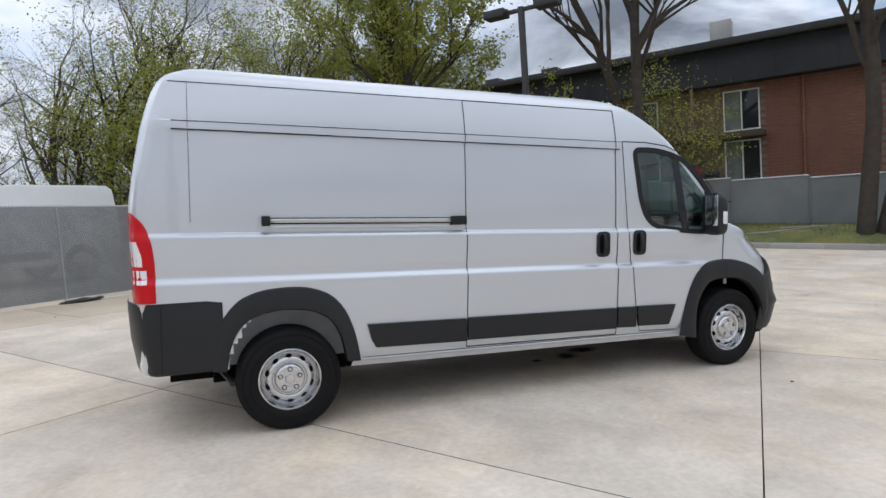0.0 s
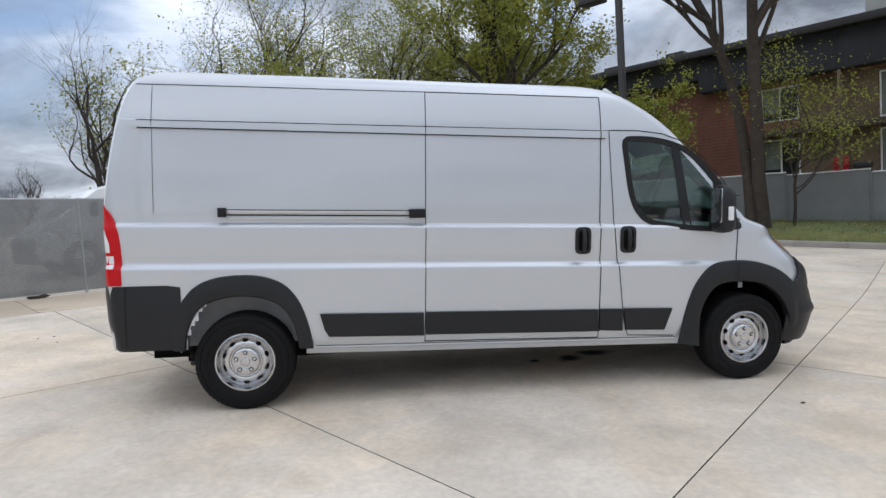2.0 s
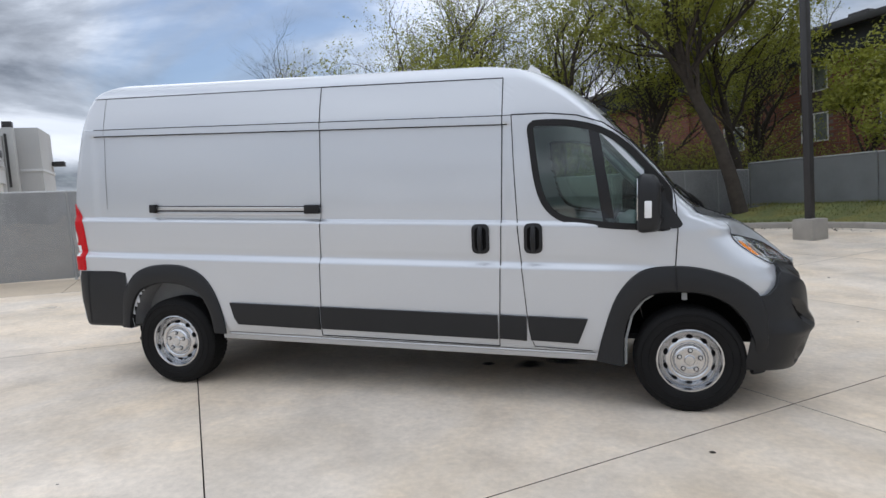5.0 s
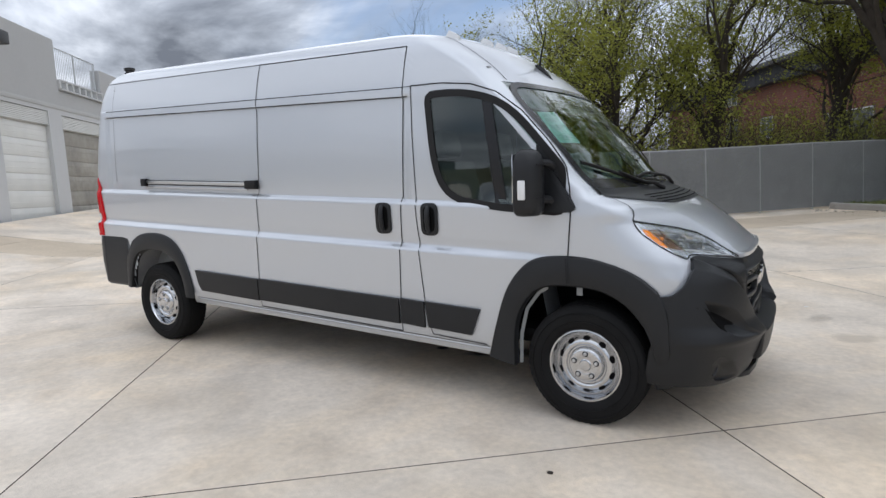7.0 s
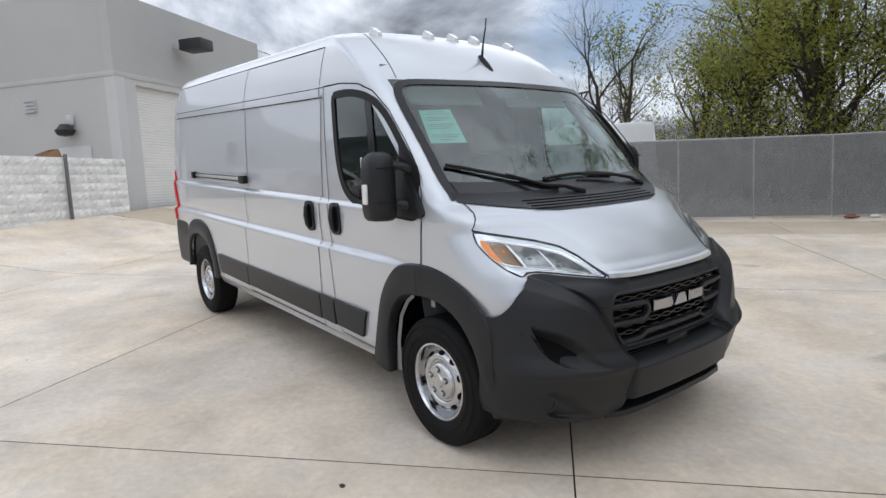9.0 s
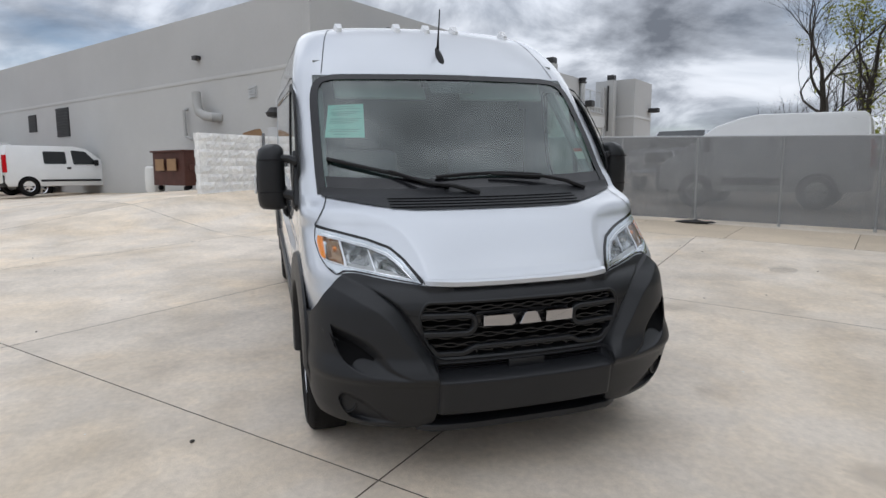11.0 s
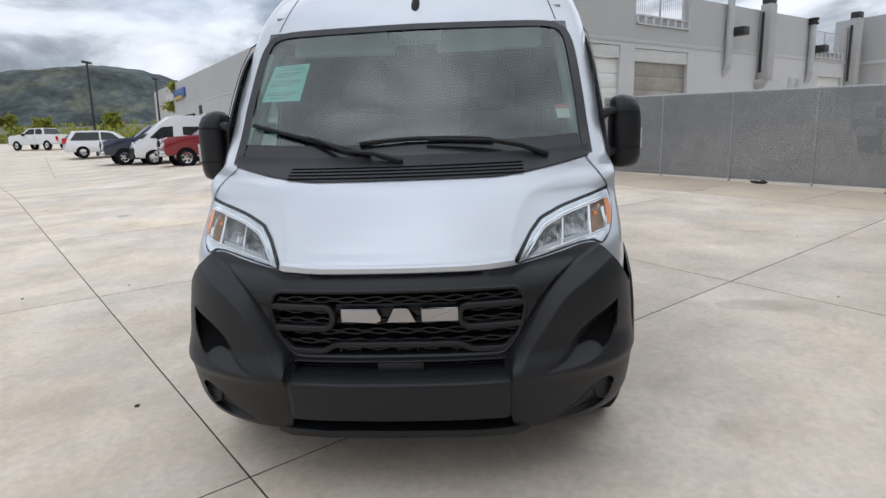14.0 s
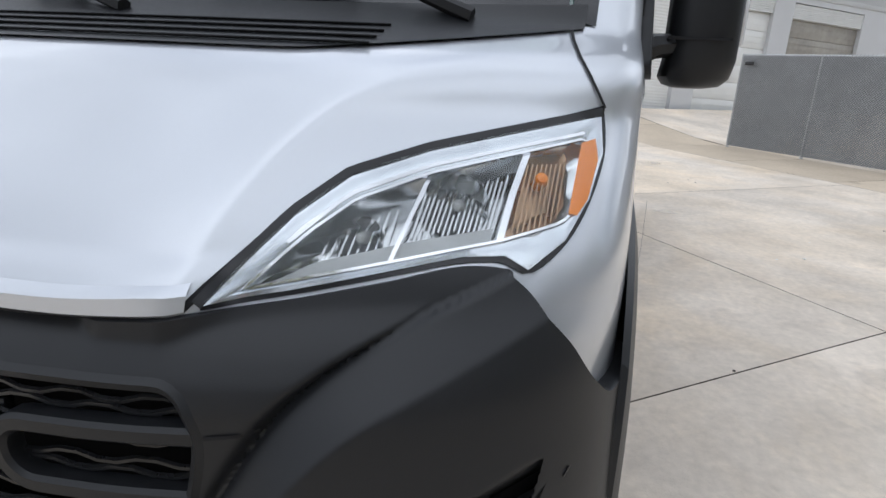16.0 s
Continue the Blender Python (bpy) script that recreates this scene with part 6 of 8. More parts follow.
# ---- glass and its seals
def seal_ring(outline, sgn, width, name, lift=0.004, inward=0.0):
    bm = bmesh.new()
    p = resample([(x, 0, z) for x, z in outline], 0.03, closed=True)
    add_strip(bm, [side_pt(q.x, q.z, 0, sgn) for q in p], (0, sgn, 0.08), width, lift, 0.012, closed=True)
    return part(name, bm, M_RUBBER, van)


def side_panel(outline, sgn, out, mat, name, parent=van, thick=0.0):
    """A sheet that follows the side inside an outline of x and z."""
    bm = bmesh.new()
    xs = [p[0] for p in outline]
    cols = np.linspace(min(xs), max(xs), 26)
    prev = None
    for x in cols:
        x = min(max(x, min(xs) + 1e-4), max(xs) - 1e-4)
        hits = []
        for (xa, za), (xb, zb_) in zip(outline, outline[1:] + outline[:1]):
            if (xa > x) != (xb > x):
                hits.append(za + (zb_ - za) * (x - xa) / (xb - xa))
        lo, hi = min(hits), max(hits)
        col = [bm.verts.new(side_pt(x, lo + (hi - lo) * k / 8, out, sgn)) for k in range(9)]
        if prev:
            for k in range(8):
                bm.faces.new((prev[k], col[k], col[k + 1], prev[k + 1]) if sgn < 0 else (prev[k], prev[k + 1], col[k + 1], col[k]))
        prev = col
    if thick:
        r = bmesh.ops.extrude_face_region(bm, geom=list(bm.faces))
        bmesh.ops.translate(bm, verts=[v for v in r["geom"] if isinstance(v, bmesh.types.BMVert)], vec=(0, sgn * thick, 0))
        bmesh.ops.recalc_face_normals(bm, faces=bm.faces)
    return part(name, bm, mat, parent)


for sgn in (-1, 1):
    g = side_panel(WINDOW, sgn, -0.004, M_GLASS, "side_window")
    g.visible_shadow = False
    seal_ring(WINDOW, sgn, 0.045, "window_seal")
    side_panel([(3.375, 1.955), (3.445, 1.94), (3.555, 1.285), (3.475, 1.295)], sgn, 0.003, M_BLACK, "window_divider")
    side_panel([(3.74, 1.66), (3.90, 1.50), (3.90, 1.275), (3.74, 1.28)], sgn, 0.003, M_CLAD, "quarter_cover")

bm = bmesh.new()
rows = []
for j in range(25):
    zb = Z_GLASS0 - 0.012 + (Z_GLASS1 - Z_GLASS0 + 0.02) * j / 24
    rows.append([bm.verts.new(front_pt(v_w(zb) * s, zb, -0.002)) for s in np.linspace(-S_GLASS - 0.012, S_GLASS + 0.012, 41)])
for a, b in zip(rows, rows[1:]):
    for k in range(40):
        bm.faces.new((a[k], a[k + 1], b[k + 1], b[k]))
screen = part("windscreen", bm, M_SCREEN, van)
screen.visible_shadow = False


def front_band(name, pts, width, mat, lift=0.003, thick=0.0, sides=None, closed=False, parent=van, size=0.03):
    """A band on the body's front along points of y and body height."""
    bm = bmesh.new()
    p = resample([(0, y, zb) for y, zb in pts], size, closed)
    add_strip(bm, [front_pt(q.y, q.z) for q in p], [front_n(q.y, q.z) for q in p], width, lift, thick, sides, closed)
    return part(name, bm, mat, parent)


def glass_edge(zb, k=1.0):
    return v_w(zb) * S_GLASS * k


frame_pts = [(-glass_edge(1.40), 1.405), (-glass_edge(1.50), 1.50), (-glass_edge(1.7), 1.70), (-glass_edge(2.0), 2.0), (-0.80, 2.075), (0, 2.085), (0.80, 2.075),
             (glass_edge(2.0), 2.0), (glass_edge(1.7), 1.70), (glass_edge(1.50), 1.50), (glass_edge(1.40), 1.405)]
front_band("windscreen_border", rounded(frame_pts, [0] + [0.12] * (len(frame_pts) - 2) + [0], 4), 0.05, M_BLACK, 0.004)

# ---- bonnet joints, cowl, headlamps
for sgn in (-1, 1):
    front_band("panel_gap", [(sgn * 0.475, 1.035), (sgn * 0.555, 1.137), (sgn * 0.60, 1.178), (sgn * 0.70, 1.208), (sgn * 0.86, 1.245), (sgn * 0.94, 1.266)], 0.010, M_GAP, 0.002)
    front_band("panel_gap", [(sgn * 0.94, 1.266), (sgn * 0.915, 1.31), (sgn * 0.875, 1.365), (sgn * 0.86, 1.40)], 0.006, M_GAP, 0.004)

front_band("bonnet_gap", [(-0.475, 1.031), (-0.3, 1.024), (0, 1.021), (0.3, 1.024), (0.475, 1.031)], 0.012, M_GAP, 0.004)
bm = bmesh.new()
ny = 48
top_edge = lambda y: 1.425 + 0.012 * (abs(y) / 0.84)**4
low_edge = lambda y: 1.338 + 0.05 * max(0, (abs(y) - 0.42) / 0.44)**1.3
prev = None
for i in range(ny + 1):
    y = -0.885 + 1.77 * i / ny
    col = [bm.verts.new(front_pt(y, low_edge(y) + (top_edge(y) - low_edge(y)) * k / 6, 0.006)) for k in range(7)]
    if prev:
        for k in range(6):
            bm.faces.new((prev[k], col[k], col[k + 1], prev[k + 1]))
    prev = col
cowl = part("cowl_panel", bm, M_CLAD, van)
for k in range(4):
    front_band("cowl_slot", [(-0.55 - 0.0 * k, 1.347 + 0.011 * k), (0.55, 1.347 + 0.011 * k)], 0.006, M_DARK, 0.010, 0.003, parent=cowl)
# lower dark edge of the screen, over the glass
bm = bmesh.new()
prev = None
for i in range(ny + 1):
    y = -0.85 + 1.70 * i / ny
    hi = 1.475 + 0.02 * (abs(y) / 0.85)**2
    col = [bm.verts.new(front_pt(y, 1.40 + (hi - 1.40) * k / 3, 0.003)) for k in range(4)]
    if prev:
        for k in range(3):
            bm.faces.new((prev[k], col[k], col[k + 1], prev[k + 1]))
    prev = col
part("screen_lower_border", bm, M_BLACK, van)


def front_sheet(name, outline, out, mat, parent, flat=None, cols=30, rows_=7):
    """A sheet on the body's front inside an outline of y and body height; flat: set back into the body by a bowl."""
    bm = bmesh.new()
    ys = [p[0] for p in outline]
    lo_y, hi_y = min(ys), max(ys)
    prev = None
    for i in range(cols + 1):
        y = min(max(lo_y + (hi_y - lo_y) * i / cols, lo_y + 1e-4), hi_y - 1e-4)
        hits = []
        for (ya, za), (yb, zb_) in zip(outline, outline[1:] + outline[:1]):
            if (ya > y) != (yb > y):
                hits.append(za + (zb_ - za) * (y - ya) / (yb - ya))
        lo, hi = min(hits), max(hits)
        col = []
        for k in range(rows_ + 1):
            u, v = i / cols, k / rows_
            o = out
            if flat:
                o = out - flat * min(1, 6 * min(u, 1 - u)) * min(1, 4 * min(v, 1 - v))
            col.append(bm.verts.new(front_pt(y, lo + (hi - lo) * v, o)))
        if prev:
            for k in range(rows_):
                bm.faces.new((prev[k], col[k], col[k + 1], prev[k + 1]))
        prev = col
    return part(name, bm, mat, parent)


def mirrored(pts, sgn):
    return [(sgn * a, b) for a, b in pts]


M_REFLECT = material("lamp_reflector", (0.62, 0.63, 0.64), rough=0.14, metal=0.95, vary=0.25, vary_scale=16)
M_SIGNAL = material("smoky_signal_cell", (0.42, 0.27, 0.16), rough=0.22, metal=0.7, vary=0.5, vary_scale=26)
M_LAMPRIM = material("clear_lamp_rim", (0.60, 0.63, 0.67), rough=0.16, metal=0.75, coat=0.6, vary=0.12, vary_scale=12)
M_FROST = material("frosted_lamp_shelf", (0.42, 0.43, 0.43), rough=0.4, vary=0.15, vary_scale=18)


def fine(pts, n=5):
    """A closed outline with each edge cut into n."""
    return [(a + (c - a) * k / n, b + (d - b) * k / n) for (a, b), (c, d) in zip(pts, pts[1:] + pts[:1]) for k in range(n)]


for sgn in (-1, 1):
    lamp = front_sheet("headlamp", mirrored(LAMP_IN, sgn), -0.004, M_REFLECT, van, flat=0.055, cols=44, rows_=12)
    lamp["label"] = "clear headlamp with amber corner"
    # the bright rim between the outline and the windows, turning down into the lamp
    bm = bmesh.new()
    rows = []
    for (a, b), (c, d) in zip(fine(LAMP_OUT), fine(LAMP_IN)):
        q = [front_pt(sgn * (a + (c - a) * t), b + (d - b) * t, o) for t, o in ((0.0, -0.006), (0.12, 0.004), (0.55, 0.005), (0.93, 0.001), (1.0, -0.003), (1.02, -0.045))]
        rows.append([bm.verts.new(p) for p in q])
    for r, q in zip(rows, rows[1:] + rows[:1]):
        for k in range(5):
            bm.faces.new((r[k], r[k + 1], q[k + 1], q[k]))
    bmesh.ops.recalc_face_normals(bm, faces=bm.faces)
    part("lamp_rim", bm, M_LAMPRIM, lamp, "pale clear lamp rim")
    front_sheet("amber_reflector", mirrored([(0.910, 1.213), (0.931, 1.219), (0.938, 1.188), (0.930, 1.138), (0.918, 1.120), (0.906, 1.124)], sgn), 0.0055, M_AMBER, lamp, cols=8, rows_=6)
    front_sheet("turn_signal_cell", mirrored([(0.834, 1.200), (0.896, 1.212), (0.905, 1.14), (0.893, 1.118), (0.828, 1.104)], sgn), -0.012, M_SIGNAL, lamp, flat=0.02, cols=10, rows_=8)
    bm = bmesh.new()
    n = front_n(sgn * 0.87, 1.17)
    add_spin(bm, [(0.011, -0.02), (0.011, 0.0), (0.009, 0.006), (0.004, 0.009), (0.0005, 0.010)], Matrix.Translation(front_pt(sgn * 0.866, 1.176, -0.016)) @ n.to_track_quat("Z", "Y").to_matrix().to_4x4(), 16)
    part("signal_bulb", bm, M_AMBER, lamp)
    # shallow bowls, their bulbs, then upright flutes over the outer one
    for c, r in (((0.757, 1.148), 0.048), ((0.645, 1.112), 0.034)):
        bm = bmesh.new()
        n = front_n(sgn * c[0], c[1])
        face = Vector((0.92, n.y * 0.3, 0.15)).normalized()
        m = Matrix.Translation(front_pt(sgn * c[0], c[1], -0.024)) @ face.to_track_quat("Z", "Y").to_matrix().to_4x4()
        add_spin(bm, [(r, 0.006), (r * 0.9, -0.004), (r * 0.6, -0.018), (r * 0.25, -0.024), (0.002, -0.025)], m, 32)
        part("reflector_bowl", bm, M_REFLECT, lamp)
        bm = bmesh.new()
        add_spin(bm, [(0.010, -0.024), (0.009, 0.0), (0.005, 0.006), (0.0005, 0.007)], m, 12)
        part("bulb_shield", bm, M_FROST, lamp)
    for k in range(17):
        y = 0.708 + 0.0066 * k
        front_band("reflector_flute", [(sgn * y, 1.112 + 0.004 * (k % 3)), (sgn * (y + 0.004), 1.190 - 0.007 * (k % 2) - 0.0006 * abs(k - 12))], 0.0028, M_REFLECT, -0.026 - 0.004 * (k % 2), 0.004, parent=lamp)
    for k in range(8):
        front_band("reflector_flute", [(sgn * (0.60 + 0.011 * k), 1.082 + 0.003 * k), (sgn * (0.604 + 0.011 * k), 1.118 + 0.006 * k)], 0.0025, M_REFLECT, -0.032, 0.004, parent=lamp)
    for k in range(9):
        front_band("signal_flute", [(sgn * (0.838 + 0.0075 * k), 1.108 + 0.001 * k), (sgn * (0.842 + 0.0070 * k), 1.195)], 0.0022, M_SIGNAL, -0.014, 0.004, parent=lamp)
    front_sheet("lamp_shelf", mirrored([(0.556, 1.060), (0.60, 1.082), (0.70, 1.101), (0.812, 1.116), (0.812, 1.098), (0.69, 1.080), (0.60, 1.066)], sgn), -0.010, M_FROST, lamp, cols=20, rows_=3)
    front_band("lamp_divider", [(sgn * 0.822, 1.094), (sgn * 0.826, 1.15), (sgn * 0.836, 1.208)], 0.010, M_CHROME, -0.001, 0.025, parent=lamp)
    front_band("lamp_divider", [(sgn * 0.690, 1.078), (sgn * 0.698, 1.12), (sgn * 0.708, 1.172)], 0.006, M_CHROME, -0.006, 0.02, parent=lamp)
    front_band("lamp_bezel", mirrored(LAMP_IN, sgn), 0.004, M_CHROME, 0.0035, 0.006, closed=True, parent=lamp, size=0.012)
    front_band("upper_bezel", mirrored([(0.560, 1.100), (0.612, 1.152), (0.705, 1.186), (0.86, 1.219), (0.912, 1.230)], sgn), 0.010, M_CHROME, 0.004, 0.006, parent=lamp, size=0.02)
    front_band("lamp_joint", mirrored(LAMP, sgn), 0.010, M_BLACK, 0.003, 0.010, closed=True, parent=lamp, size=0.012)
    front_band("upper_joint", mirrored([(0.488, 1.040), (0.554, 1.134), (0.605, 1.179), (0.70, 1.210), (0.86, 1.244), (0.938, 1.260)], sgn), 0.014, M_BLACK, 0.0045, 0.012, parent=lamp, size=0.015)
    lens = front_sheet("lens", mirrored([(0.73 + (a - 0.73) * 0.985, 1.15 + (b - 1.15) * 0.96) for a, b in LAMP], sgn), 0.009, M_LENS, lamp)
    lens.visible_shadow = False

# the bonnet's leading edge turns down and back
bm = bmesh.new()
prev = None
for y in np.linspace(-0.478, 0.478, 60):
    e = min(1.0, (0.486 - abs(y)) / 0.05)
    zt = b_top(abs(y))
    q = [front_pt(y, zt + 0.036, 0.0005), front_pt(y, zt + 0.026, 0.004 + 0.010 * e), front_pt(y, zt + 0.022, 0.006 + 0.011 * e), front_pt(y, zt + 0.006, 0.005 + 0.008 * e), front_pt(y, zt + 0.002, 0.002 + 0.004 * e), front_pt(y, zt + 0.001, -0.012)]
    col = [bm.verts.new(p) for p in q]
    if prev:
        for k in range(5):
            bm.faces.new((prev[k], prev[k + 1], col[k + 1], col[k]))
    prev = col
bmesh.ops.recalc_face_normals(bm, faces=bm.faces)
part("bonnet_lip", bm, M_PAINT, van, sharp=40)

# ---- front bumper
b_w = pchip([0.25, 0.33, 0.45, 0.70, 0.90, 1.00, 1.10], [0.93, 0.975, 1.012, 1.026, 1.026, 1.020, 1.015])
# front line of the middle and of the two wings
c_xf = pchip([0.25, 0.40, 0.44, 0.545, 0.594, 0.606, 0.618, 0.66, 0.80, 0.92, 0.955, 0.985, 1.005, 1.02, 1.10], [4.87, 4.935, 4.952, 4.966, 4.970, 4.955, 4.892, 4.876, 4.885, 4.888, 4.880, 4.860, 4.838, 4.815, 4.70])
w_xf = pchip([0.25, 0.33, 0.40, 0.50, 0.58, 0.622, 0.645, 0.72, 0.85, 0.93, 1.00, 1.10], [4.80, 4.860, 4.897, 4.930, 4.955, 4.978, 4.970, 4.935, 4.925, 4.915, 4.882, 4.80])
b_c2 = pchip([0.25, 0.45, 0.75, 0.95, 1.05, 1.10], [0.44, 0.48, 0.53, 0.60, 0.60, 0.58])
b_low = pchip([0.0, 0.44, 0.456, 0.475, 0.52, 0.62, 0.80, 0.95, 1.05], [0.440, 0.440, 0.436, 0.385, 0.352, 0.345, 0.350, 0.365, 0.37])
# inner edge of the wings, and the width of the facet that rises from it
b_edge = pchip([0.30, 0.62, 0.68, 0.74, 0.81, 0.88, 0.93, 0.975, 1.02, 1.06, 1.09], [0.452, 0.456, 0.465, 0.496, 0.538, 0.577, 0.612, 0.664, 0.748, 0.835, 0.90])
b_facet = pchip([0.60, 0.70, 0.80, 0.87, 0.92, 0.98, 1.03, 1.1], [0.04, 0.05, 0.066, 0.08, 0.10, 0.145, 0.16, 0.16])
PB = 2.8
# lower and upper edges of the air scoop and of the fog recess, by distance from the middle
s_lo = pchip([0.47, 0.56, 0.65, 0.77, 0.85, 0.885, 0.905, 0.918], [0.610, 0.617, 0.627, 0.642, 0.676, 0.725, 0.78, 0.84])
s_hi = pchip([0.47, 0.56, 0.60, 0.66, 0.70, 0.74, 0.80, 0.87, 0.905, 0.918], [0.612, 0.624, 0.637, 0.668, 0.722, 0.765, 0.803, 0.832, 0.846, 0.848])
f_lo = pchip([0.60, 0.66, 0.75, 0.84, 0.885, 0.90], [0.362, 0.366, 0.370, 0.392, 0.45, 0.50])
f_hi = pchip([0.60, 0.66, 0.72, 0.79, 0.86, 0.89, 0.90], [0.364, 0.408, 0.455, 0.513, 0.538, 0.52, 0.505])


def bump_x(y, zb):
    w = b_w(zb)
    ay = abs(y)
    s = min(ay / w, 0.9999)
    curve = 0.05 * s * s + b_c2(zb) * (1 - (1 - s**PB)**(1 / PB))
    e = ay - b_edge(zb)
    mid = c_xf(zb) - curve - 0.008
    wing = w_xf(zb) - curve
    up = step(0.62, 0.72, zb) * (1 - 0.6 * step(1.0, 1.08, zb))
    wing -= 0.058 * up * (1 - min(max(e / b_facet(zb), 0), 1)**0.9)
    mix = step(-0.010, 0.002, e)
    x = mid * (1 - mix) + wing * mix - (0.009 if zb > 0.66 else 0.005) * math.exp(-((e + 0.006) / 0.009)**2)
    # the skin never sinks into the body behind it
    if zb > 0.80:
        under = front_x(y, zb) + 0.011 - 0.06 * (1 - step(0.28, 0.39, ay))
        d = x - under
        x = under + (d + math.sqrt(d * d + 0.00004)) / 2
    return x


def bump_n(y, zb):
    e = 0.012
    p = [Vector((bump_x(a, b), a, zz(bump_x(a, b), b))) for a, b in ((y - e, zb), (y + e, zb), (y, zb - e), (y, zb + e))]
    return ((p[1] - p[0]).cross(p[3] - p[2])).normalized()


def hollow(y, zb):
    """Depth of the air scoop and of the fog recess at a point of the skin."""
    ay = abs(y)
    deep = 0.0
    if 0.47 < ay < 0.918:
        lo, hi = s_lo(ay), s_hi(ay)
        if lo < zb < hi + 0.006:
            u = (zb - lo) / max(hi - lo, 1e-4)
            deep = min(1.05 * (hi - lo), 0.16) * min(u / 0.80, 1)**0.80 * (1 - step(hi - 0.012, hi + 0.005, zb))
    if 0.60 < ay < 0.90:
        lo, hi = f_lo(ay), f_hi(ay)
        if lo < zb < hi:
            m = min(zb - lo, hi - zb)
            deep = max(deep, min(0.6 * (hi - lo), 0.075) * step(0.0, 0.022, m))
    return deep


def bump_pt(y, zb, out=0.0):
    x = bump_x(y, zb)
    p = Vector((x, y, zz(x, zb))) + (bump_n(y, zb) * out if out else Vector((0, 0, 0)))
    d = hollow(y, zb) if abs(y) > 0.47 and zb < 0.86 else 0.0
    return p + Vector((-0.80, math.copysign(-0.55, y), 0.0)) * d if d else p


GRILLE = rounded([(-0.495, 0.958), (0.495, 0.958), (0.523, 0.895), (0.505, 0.79), (0.435, 0.684), (-0.435, 0.684), (-0.505, 0.79), (-0.523, 0.895)], [0.03, 0.03, 0.03, 0.05, 0.04, 0.04, 0.05, 0.03])
SLOT = rounded([(-0.440, 0.660), (0.440, 0.660), (0.437, 0.612), (-0.437, 0.612)], 0.010)

bm = bmesh.new()
NB, NV = 520, 150
grid = []
for i in range(NB + 1):
    a = math.pi / 2 * (2 * i / NB - 1)
    s = math.copysign(abs(math.sin(a))**(2 / PB), a)
    col = []
    for k in range(NV + 1):
        y0 = 1.022 * s
        lo, hi = b_low(abs(y0)), b_top(abs(y0))
        zb = lo + (hi - lo) * k / NV
        y = s * b_w(zb)
        col.append((bump_pt(y, zb), y, zb))
    grid.append(col)
# the top edge rolls over and in behind the bonnet and the lamps, the lower edge turns back under
for i, col in enumerate(grid):
    p, y, zb = col[-1]
    n = bump_n(y, zb)
    q, y1, z1 = col[0]
    col[:] = [(q + Vector((-0.06, 0, 0.004)), y1, z1), (q + Vector((-0.008, 0, -0.006)), y1, z1)] + col + [(p - n * 0.006 + Vector((0, 0, 0.003)), y, zb), (p - n * 0.030, y, zb)]
NV += 4
vs = [[bm.verts.new(p) for p, y, zb in col] for col in grid]
for i in range(NB):
    for k in range(NV):
        y, zb = (grid[i][k][1] + grid[i + 1][k + 1][1]) / 2, (grid[i][k][2] + grid[i + 1][k + 1][2]) / 2
        if abs(y) < 0.56 and 0.6 < zb < 0.98 and (inside((y, zb), GRILLE) or inside((y, zb), SLOT)):
            continue
        bm.faces.new((vs[i][k], vs[i + 1][k], vs[i + 1][k + 1], vs[i][k + 1]))
for end, sgn in ((vs[0], -1), (vs[-1], 1)):
    back = [bm.verts.new((v.co.x - 0.02, sgn * (abs(v.co.y) - 0.004), v.co.z)) for v in end]
    for k in range(NV):
        f = (back[k], end[k], end[k + 1], back[k + 1])
        bm.faces.new(f if sgn < 0 else f[::-1])
bmesh.ops.remove_doubles(bm, verts=bm.verts, dist=0.0005)
bumper = part("front_bumper", bm, M_CLAD, van, "matte black plastic front bumper", sharp=60)


def opening(outline, depth, width=0.026, mat=M_CLAD, lift=0.004, name="opening_rim"):
    """A rim round a hole in the bumper, with walls that run back into it."""
    bm = bmesh.new()
    p = resample([(0, y, zb) for y, zb in outline], 0.012, closed=True)
    n = len(p)
    rows = []
    for i, q in enumerate(p):
        t = p[(i + 1) % n] - p[i - 1]
        d = Vector((0, -t.z, t.y)).normalized()
        if inside((q.y + d.y * 0.004, q.z + d.z * 0.004), outline):
            d = -d
        o = bump_pt(q.y + d.y * width * 0.6, q.z + d.z * width * 0.6, -0.001)
        i0 = bump_pt(q.y + d.y * 0.002, q.z + d.z * 0.002, lift)
        i1 = bump_pt(q.y - d.y * width * 0.3, q.z - d.z * width * 0.3, 0.0) + Vector((-0.004, 0, 0))
        rows.append([bm.verts.new(v) for v in (o, i0, i1, i1 + Vector((-depth, -d.y * 0.01, -d.z * 0.01)))])
    for i in range(n):
        for k in range(3):
            bm.faces.new((rows[i][k], rows[i][k + 1], rows[(i + 1) % n][k + 1], rows[(i + 1) % n][k]))
    bmesh.ops.recalc_face_normals(bm, faces=bm.faces)
    return part(name, bm, mat, bumper)


def skin_patch(name, ys, lo, hi, mat, lift, parent, rows_=5):
    """A sheet just off the bumper's skin between two heights."""
    bm = bmesh.new()
    prev = None
    for y in ys:
        a, b = lo(abs(y)), hi(abs(y))
        col = [bm.verts.new(bump_pt(y, a + (b - a) * k / rows_) + Vector((0.8, math.copysign(0.55, y), 0.2)) * lift) for k in range(rows_ + 1)]
        if prev:
            for k in range(rows_):
                bm.faces.new((prev[k], col[k], col[k + 1], prev[k + 1]))
        prev = col
    bmesh.ops.recalc_face_normals(bm, faces=bm.faces)
    return part(name, bm, mat, parent)


